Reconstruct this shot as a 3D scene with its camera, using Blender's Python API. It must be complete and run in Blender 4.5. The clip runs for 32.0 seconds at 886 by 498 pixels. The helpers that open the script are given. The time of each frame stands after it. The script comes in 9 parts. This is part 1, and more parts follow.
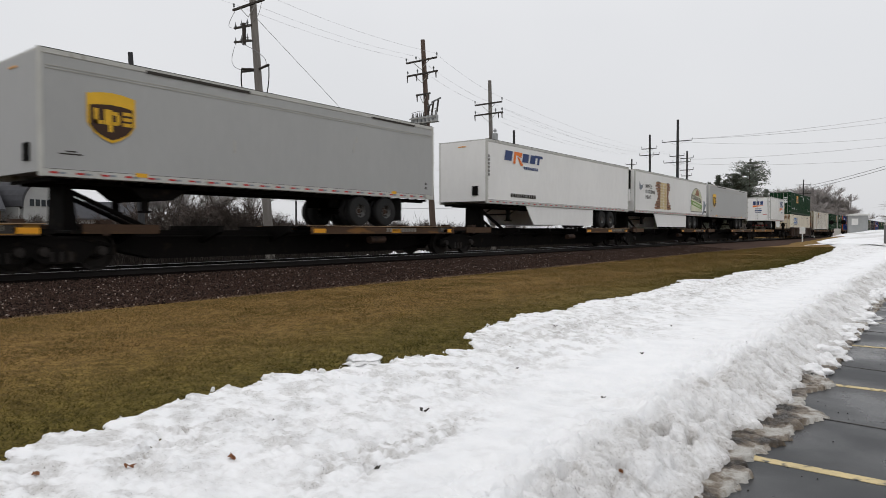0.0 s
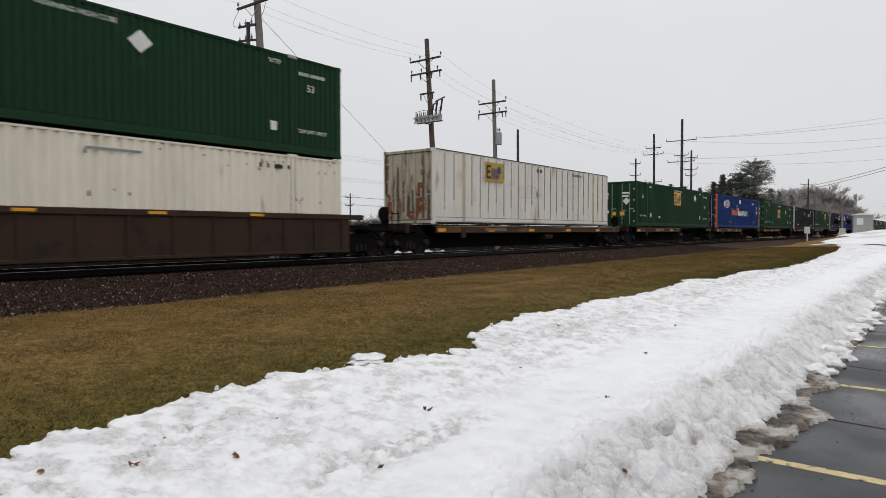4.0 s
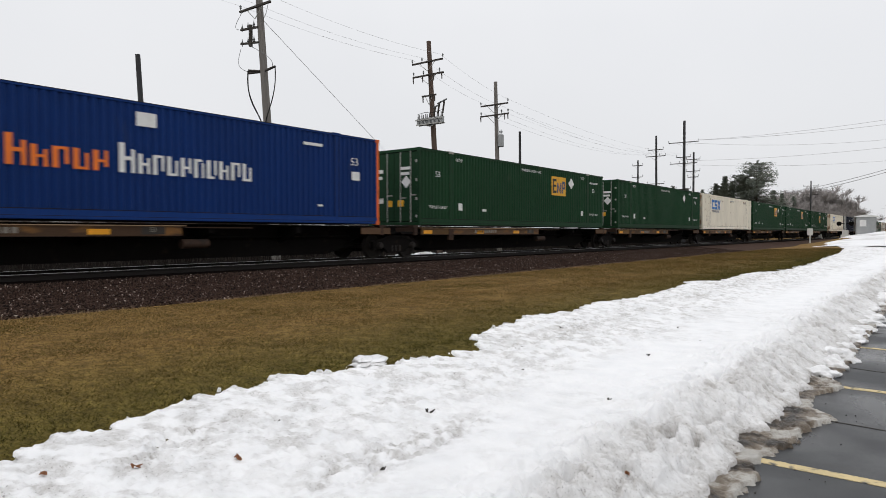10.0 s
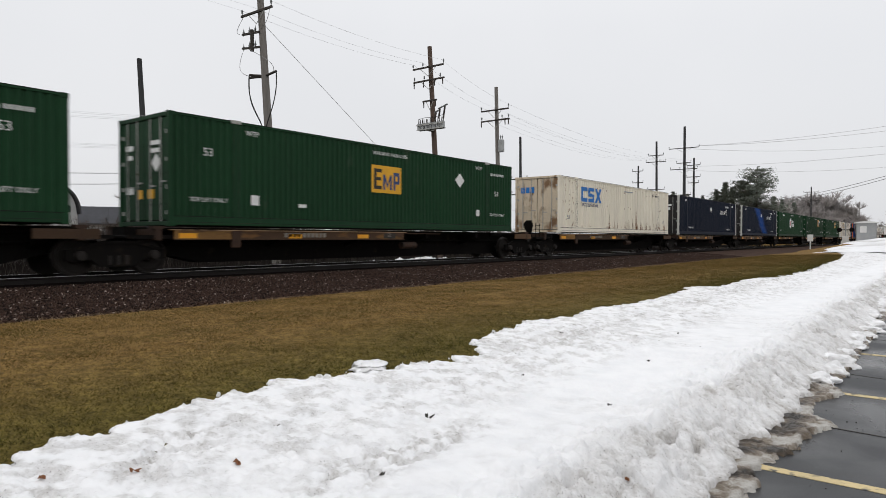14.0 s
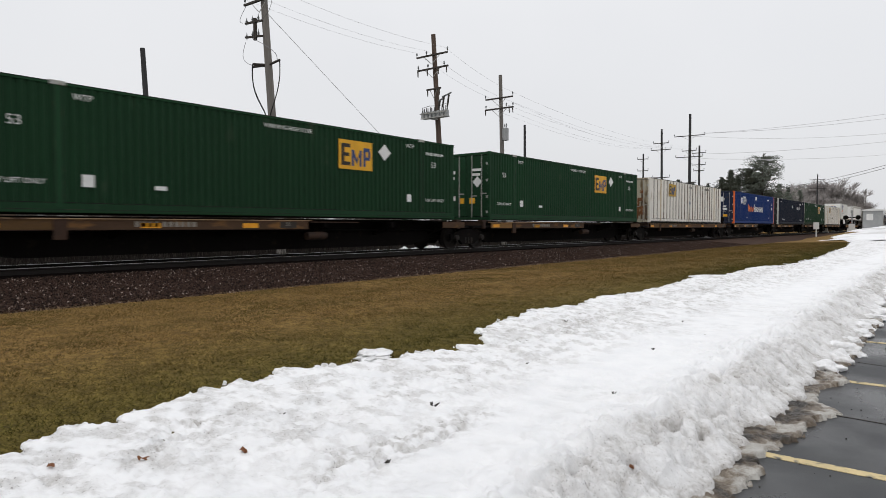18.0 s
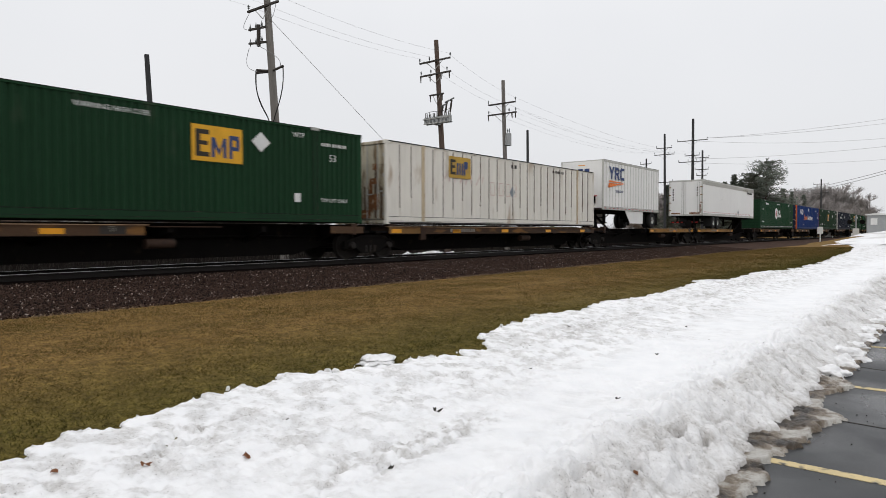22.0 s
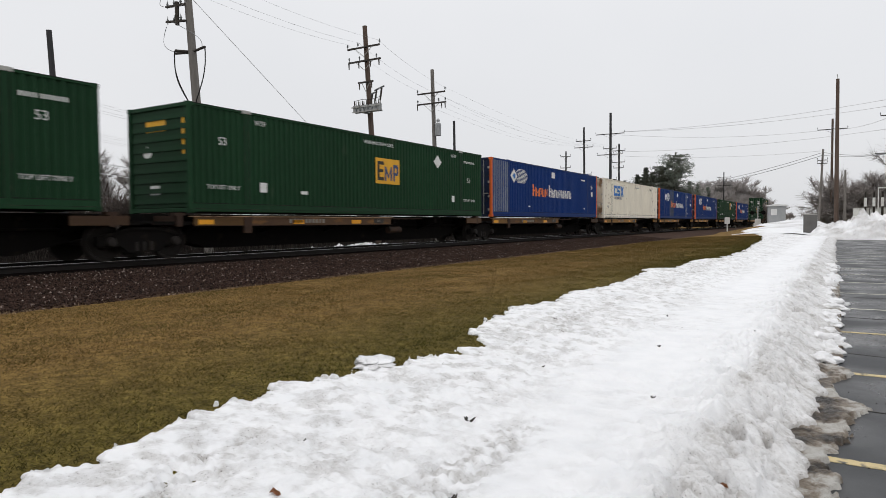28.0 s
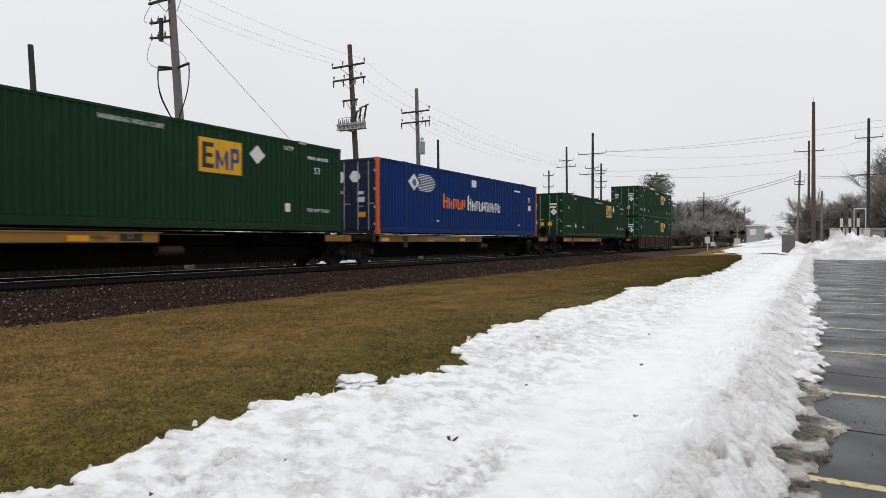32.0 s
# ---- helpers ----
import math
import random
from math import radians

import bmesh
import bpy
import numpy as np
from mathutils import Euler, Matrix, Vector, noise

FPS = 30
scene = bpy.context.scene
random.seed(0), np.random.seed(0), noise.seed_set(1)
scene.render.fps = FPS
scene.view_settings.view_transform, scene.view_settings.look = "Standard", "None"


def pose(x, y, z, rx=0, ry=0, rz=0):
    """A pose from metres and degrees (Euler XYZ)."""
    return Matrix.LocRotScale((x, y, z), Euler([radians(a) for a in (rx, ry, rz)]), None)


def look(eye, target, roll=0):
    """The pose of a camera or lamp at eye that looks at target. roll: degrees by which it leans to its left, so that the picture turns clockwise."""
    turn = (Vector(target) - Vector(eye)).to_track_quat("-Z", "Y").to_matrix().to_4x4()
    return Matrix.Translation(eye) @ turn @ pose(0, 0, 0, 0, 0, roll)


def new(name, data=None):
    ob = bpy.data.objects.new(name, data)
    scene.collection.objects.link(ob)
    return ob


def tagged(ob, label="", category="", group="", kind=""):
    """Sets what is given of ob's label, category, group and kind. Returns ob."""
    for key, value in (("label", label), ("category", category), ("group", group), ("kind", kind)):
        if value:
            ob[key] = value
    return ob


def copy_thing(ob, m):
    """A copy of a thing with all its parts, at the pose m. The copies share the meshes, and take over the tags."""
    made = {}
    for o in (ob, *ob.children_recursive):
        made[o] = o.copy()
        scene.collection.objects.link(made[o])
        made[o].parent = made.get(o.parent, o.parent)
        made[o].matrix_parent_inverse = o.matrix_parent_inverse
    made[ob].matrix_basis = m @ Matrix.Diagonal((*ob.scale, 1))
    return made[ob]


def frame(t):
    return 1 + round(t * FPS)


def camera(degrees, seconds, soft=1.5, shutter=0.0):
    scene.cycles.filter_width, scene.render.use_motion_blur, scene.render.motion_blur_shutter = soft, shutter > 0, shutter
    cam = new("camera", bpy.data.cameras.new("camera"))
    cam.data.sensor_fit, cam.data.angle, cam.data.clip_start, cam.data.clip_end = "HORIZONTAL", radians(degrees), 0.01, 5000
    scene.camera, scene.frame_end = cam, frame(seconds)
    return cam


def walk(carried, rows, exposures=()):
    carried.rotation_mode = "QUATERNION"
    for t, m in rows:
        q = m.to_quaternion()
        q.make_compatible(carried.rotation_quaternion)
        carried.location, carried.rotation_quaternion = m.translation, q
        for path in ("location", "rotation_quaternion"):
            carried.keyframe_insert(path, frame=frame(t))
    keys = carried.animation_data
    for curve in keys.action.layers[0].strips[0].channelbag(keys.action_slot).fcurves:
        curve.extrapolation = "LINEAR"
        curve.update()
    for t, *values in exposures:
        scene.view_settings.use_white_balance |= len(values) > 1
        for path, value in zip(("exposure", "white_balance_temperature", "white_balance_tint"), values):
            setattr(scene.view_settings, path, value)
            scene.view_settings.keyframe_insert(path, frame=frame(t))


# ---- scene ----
cam = camera(68.90, 32.0, soft=0.85, shutter=0.12)


def view(x, y, z, pitch, roll, yaw):
    """A camera pose from its place, its tilt, its lean and its heading left of the track's direction."""
    return pose(x, y, z, 90 + pitch, 0, yaw) @ pose(0, 0, 0, 0, 0, -roll)


walk(cam, [
    (0, view(0.000, 0.000, 1.600, -1.54, 0.08, 37.35)),
    (0.5, view(0.000, 0.000, 1.600, -1.49, 0.22, 37.29)),
    (1, view(0.000, 0.000, 1.600, -1.46, 0.15, 37.22)),
    (1.5, view(0.000, 0.000, 1.600, -1.41, 0.18, 37.37)),
    (2, view(0.000, 0.000, 1.600, -1.50, 0.18, 37.48)),
    (2.5, view(0.000, 0.000, 1.600, -1.54, 0.14, 37.52)),
    (3, view(0.000, 0.000, 1.600, -1.58, 0.03, 37.62)),
    (3.5, view(0.000, 0.000, 1.600, -1.61, -0.03, 37.62)),
    (5.5, view(0.000, 0.000, 1.600, -1.56, 0.16, 38.00)),
    (6, view(0.000, 0.000, 1.600, -1.43, -0.05, 38.07)),
    (6.5, view(0.000, 0.000, 1.600, -1.45, 0.05, 38.13)),
    (7, view(0.000, 0.000, 1.600, -1.52, 0.01, 38.08)),
    (7.5, view(0.000, 0.000, 1.600, -1.64, 0.12, 38.13)),
    (8, view(0.000, 0.000, 1.600, -1.61, 0.21, 38.12)),
    (8.5, view(0.000, 0.000, 1.600, -1.45, 0.12, 38.13)),
    (9, view(0.000, 0.000, 1.600, -1.37, 0.10, 38.14)),
    (9.5, view(0.000, 0.000, 1.600, -1.42, -0.05, 38.02)),
    (10, view(0.000, 0.000, 1.600, -1.43, 0.05, 37.86)),
    (10.5, view(0.000, 0.000, 1.600, -1.39, -0.01, 37.71)),
    (11, view(0.000, 0.000, 1.600, -1.38, 0.07, 37.67)),
    (11.5, view(0.000, 0.000, 1.600, -1.39, -0.12, 37.80)),
    (12, view(0.000, 0.000, 1.600, -1.36, -0.09, 37.85)),
    (12.5, view(0.000, 0.000, 1.600, -1.36, -0.12, 37.82)),
    (13, view(0.000, 0.000, 1.600, -1.30, -0.03, 37.71)),
    (13.5, view(0.000, 0.000, 1.600, -1.10, -0.09, 37.72)),
    (14, view(0.000, 0.000, 1.600, -1.00, -0.14, 37.88)),
    (14.5, view(0.000, 0.000, 1.600, -0.91, -0.19, 38.21)),
    (16.5, view(0.000, 0.000, 1.600, -1.00, -0.18, 38.36)),
    (17, view(0.000, 0.000, 1.600, -1.36, -0.04, 38.34)),
    (17.5, view(0.000, 0.000, 1.600, -1.77, -0.13, 38.29)),
    (18, view(0.000, 0.000, 1.600, -1.98, 0.04, 38.27)),
    (18.5, view(0.000, 0.000, 1.600, -2.05, -0.07, 38.38)),
    (19, view(0.000, 0.000, 1.600, -2.07, -0.14, 38.61)),
    (19.5, view(0.000, 0.000, 1.600, -2.12, -0.17, 38.79)),
    (20, view(0.000, 0.000, 1.600, -2.10, -0.15, 38.84)),
    (20.5, view(0.000, 0.000, 1.600, -2.07, -0.06, 38.93)),
    (21, view(0.000, 0.000, 1.600, -1.95, -0.08, 38.89)),
    (21.5, view(0.000, 0.000, 1.600, -1.79, -0.01, 38.77)),
    (22, view(0.000, 0.000, 1.600, -1.52, 0.13, 38.54)),
    (22.5, view(0.000, 0.000, 1.600, -1.36, -0.12, 38.48)),
    (23, view(0.000, 0.000, 1.600, -1.30, -0.15, 38.40)),
    (23.5, view(0.000, 0.000, 1.600, -1.33, -0.21, 38.38)),
    (24, view(0.000, 0.000, 1.600, -1.34, -0.01, 38.59)),
    (24.1, view(-0.005, 0.000, 1.596, -1.35, 0.02, 38.89)),
    (24.2, view(-0.010, 0.000, 1.592, -1.36, 0.05, 39.86)),
    (24.3, view(-0.015, 0.000, 1.588, -1.37, 0.08, 41.54)),
    (24.4, view(-0.020, 0.000, 1.584, -1.38, 0.11, 43.67)),
    (24.5, view(-0.069, 0.010, 1.573, -1.47, 0.21, 46.13)),
    (24.8, view(-0.140, 0.020, 1.565, -1.70, 0.30, 51.50)),
    (25.2, view(-0.270, 0.040, 1.560, -2.20, 0.50, 54.00)),
    (25.7, view(-0.480, 0.060, 1.550, -3.00, 0.80, 50.00)),
    (26.1, view(-0.650, 0.080, 1.546, -3.50, 1.00, 43.20)),
    (26.5, view(-0.805, 0.087, 1.545, -3.77, 1.09, 36.76)),
    (26.6, view(-0.838, 0.084, 1.546, -3.70, 1.16, 35.07)),
    (26.7, view(-0.870, 0.081, 1.547, -3.62, 1.22, 34.27)),
    (26.8, view(-0.903, 0.079, 1.549, -3.55, 1.29, 33.58)),
    (26.9, view(-0.936, 0.076, 1.550, -3.47, 1.35, 33.03)),
    (27, view(-0.968, 0.073, 1.551, -3.40, 1.42, 32.63)),
    (27.5, view(-0.968, 0.073, 1.551, -2.49, 0.50, 31.52)),
    (28, view(-0.968, 0.073, 1.551, -2.26, 0.39, 31.38)),
    (28.5, view(-0.968, 0.073, 1.551, -1.82, -0.09, 30.53)),
    (29, view(-0.968, 0.073, 1.551, -1.21, -0.73, 29.90)),
    (29.5, view(-0.968, 0.073, 1.551, -0.95, -0.65, 29.66)),
    (30, view(-0.968, 0.073, 1.551, -0.89, -0.84, 29.50)),
    (30.5, view(-0.968, 0.073, 1.551, -0.80, -0.80, 29.65)),
    (31, view(-0.968, 0.073, 1.551, -0.83, -0.73, 29.91)),
    (31.5, view(-0.968, 0.073, 1.551, -0.79, -0.62, 29.80)),
    (32, view(-0.968, 0.073, 1.551, -0.67, 0.08, 29.90)),
], exposures=((0, -0.06), (2, -0.05), (3, -0.12), (3.5, -0.12), (5.5, 0.03), (6, 0.05), (11, 0.05), (12, -0.10), (13, 0.03), (18, 0.03), (19, -0.04), (20, -0.10), (21, 0.02), (22, 0.06), (22.6, 0.0), (23, -0.08), (24.5, -0.08), (27, 0.02), (29.3, 0.0), (29.8, -0.11), (30.1, -0.11), (30.6, 0.0), (32, 0.02)))

# ---- sky and light: a closed cloud deck with a broad, weak sun behind it ----
world = bpy.data.worlds.new("overcast")
scene.world = world
world.use_nodes = True
wn, wl = world.node_tree.nodes, world.node_tree.links
sky = wn.new("ShaderNodeTexSky")
sky.sky_type, sky.sun_disc = "NISHITA", False
sky.sun_elevation, sky.sun_rotation = radians(42), radians(200)
sky.air_density, sky.dust_density = 1.0, 6.0
cloud_map = wn.new("ShaderNodeTexNoise")
cloud_map.inputs["Scale"].default_value, cloud_map.inputs["Detail"].default_value = 1.6, 4
cloud = wn.new("ShaderNodeValToRGB")
cloud.color_ramp.elements[0].position, cloud.color_ramp.elements[0].color = 0.3, (0.765, 0.775, 0.80, 1)
cloud.color_ramp.elements[1].position, cloud.color_ramp.elements[1].color = 0.7, (0.825, 0.83, 0.85, 1)
blend = wn.new("ShaderNodeMix")
blend.data_type = "RGBA"
blend.inputs["Factor"].default_value = 0.94
dim = wn.new("ShaderNodeVectorMath")
dim.operation = "SCALE"
dim.inputs["Scale"].default_value = 0.12
wl.new(sky.outputs["Color"], dim.inputs[0])
wl.new(cloud_map.outputs["Fac"], cloud.inputs["Fac"])
wl.new(dim.outputs["Vector"], blend.inputs["A"])
place, height, rise, lift = wn.new("ShaderNodeTexCoord"), wn.new("ShaderNodeSeparateXYZ"), wn.new("ShaderNodeValToRGB"), wn.new("ShaderNodeVectorMath")
stops = rise.color_ramp
stops.elements[0].position, stops.elements[0].color = 0.0, (0.59, 0.59, 0.59, 1)
stops.elements[1].position, stops.elements[1].color = 1.0, (0.95, 0.95, 0.95, 1)
stops.elements.new(0.30).color = (0.665, 0.665, 0.665, 1)
stops.elements.new(0.12).color = (0.635, 0.635, 0.635, 1)
double = wn.new("ShaderNodeMath")
double.operation, double.inputs[1].default_value = "MULTIPLY", 1.57
lift.operation = "SCALE"
wl.new(place.outputs["Generated"], height.inputs["Vector"])
wl.new(height.outputs["Z"], rise.inputs["Fac"])
wl.new(rise.outputs["Color"], double.inputs[0])
wl.new(cloud.outputs["Color"], lift.inputs[0])
wl.new(double.outputs[0], lift.inputs["Scale"])
wl.new(lift.outputs["Vector"], blend.inputs["B"])
wl.new(blend.outputs["Result"], wn["Background"].inputs["Color"])
wn["Background"].inputs["Strength"].default_value = 1.0

sun = new("sun", bpy.data.lights.new("sun", "SUN"))
sun.data.energy, sun.data.angle, sun.data.color = 0.28, radians(50), (1.0, 0.97, 0.93)
sun.matrix_world = look((20, -30, 45), (0, 0, 0))
scene.view_settings.exposure = 0.0

# ---- materials ----
def nodes_of(name):
    m = bpy.data.materials.new(name)
    m.use_nodes = True
    return m, m.node_tree.nodes, m.node_tree.links, m.node_tree.nodes["Principled BSDF"]


def surface(name, colour, rough=0.6, metal=0.0, wear=None, wear_at=0.6, grain=30.0, blotch=2.0, vary=0.12, bump=0.1,
            stretch=(1, 1, 1), spread=0.0, bump_size=0.01, shine=0.25):
    """A painted or raw surface: fine grain, broad blotches, patches of wear and fine relief, in metres."""
    m, n, l, b = nodes_of(name)
    tc = n.new("ShaderNodeTexCoord")
    mp = n.new("ShaderNodeMapping")
    mp.inputs["Scale"].default_value = stretch
    l.new(tc.outputs["Object"], mp.inputs["Vector"])
    fine, broad = n.new("ShaderNodeTexNoise"), n.new("ShaderNodeTexNoise")
    fine.inputs["Scale"].default_value, fine.inputs["Detail"].default_value = grain, 4
    broad.inputs["Scale"].default_value, broad.inputs["Detail"].default_value = blotch, 6
    for t in (fine, broad):
        l.new(mp.outputs["Vector"], t.inputs["Vector"])
    add = n.new("ShaderNodeMath")
    add.operation = "MULTIPLY_ADD"
    l.new(fine.outputs["Fac"], add.inputs[0])
    add.inputs[1].default_value = 0.5
    l.new(broad.outputs["Fac"], add.inputs[2])
    span = n.new("ShaderNodeMapRange")
    span.inputs["From Min"].default_value, span.inputs["From Max"].default_value = 0.4, 1.1
    span.inputs["To Min"].default_value, span.inputs["To Max"].default_value = 1 - vary, 1 + vary
    l.new(add.outputs[0], span.inputs["Value"])
    base = n.new("ShaderNodeVectorMath")
    base.operation = "SCALE"
    base.inputs[0].default_value = colour[:3]
    last = span.outputs["Result"]
    if spread:
        info = n.new("ShaderNodeObjectInfo")
        own = n.new("ShaderNodeMapRange")
        own.inputs["To Min"].default_value, own.inputs["To Max"].default_value = 1 - spread, 1 + spread
        l.new(info.outputs["Random"], own.inputs["Value"])
        both = n.new("ShaderNodeMath")
        both.operation = "MULTIPLY"
        l.new(own.outputs["Result"], both.inputs[0])
        l.new(last, both.inputs[1])
        last = both.outputs[0]
    l.new(last, base.inputs["Scale"])
    out = base.outputs["Vector"]
    if wear:
        ramp = n.new("ShaderNodeMapRange")
        ramp.inputs["From Min"].default_value, ramp.inputs["From Max"].default_value = wear_at, wear_at + 0.14
        worn = n.new("ShaderNodeTexNoise")
        worn.inputs["Scale"].default_value, worn.inputs["Detail"].default_value = blotch * 2.3, 8
        l.new(mp.outputs["Vector"], worn.inputs["Vector"])
        l.new(worn.outputs["Fac"], ramp.inputs["Value"])
        mix = n.new("ShaderNodeMix")
        mix.data_type = "RGBA"
        l.new(ramp.outputs["Result"], mix.inputs["Factor"])
        l.new(out, mix.inputs["A"])
        mix.inputs["B"].default_value = (*wear, 1)
        out = mix.outputs["Result"]
    l.new(out, b.inputs["Base Color"])
    rr = n.new("ShaderNodeMapRange")
    rr.inputs["To Min"].default_value, rr.inputs["To Max"].default_value = max(0.03, rough - 0.12), min(1, rough + 0.12)
    l.new(broad.outputs["Fac"], rr.inputs["Value"])
    l.new(rr.outputs["Result"], b.inputs["Roughness"])
    b.inputs["Metallic"].default_value = metal
    b.inputs["Specular IOR Level"].default_value = shine
    if bump:
        bp = n.new("ShaderNodeBump")
        bp.inputs["Strength"].default_value, bp.inputs["Distance"].default_value = bump, bump_size
        l.new(add.outputs[0], bp.inputs["Height"])
        l.new(bp.outputs["Normal"], b.inputs["Normal"])
    return m


def island(name, low, high, rough=0.8, mid=None):
    """Loose pieces that differ from one to the next."""
    m, n, l, b = nodes_of(name)
    geo = n.new("ShaderNodeNewGeometry")
    ramp = n.new("ShaderNodeValToRGB")
    ramp.color_ramp.elements[0].color, ramp.color_ramp.elements[1].color = (*low, 1), (*high, 1)
    if mid:
        ramp.color_ramp.elements.new(0.5).color = (*mid, 1)
    l.new(geo.outputs["Random Per Island"], ramp.inputs["Fac"])
    l.new(ramp.outputs["Color"], b.inputs["Base Color"])
    b.inputs["Roughness"].default_value = rough
    return m


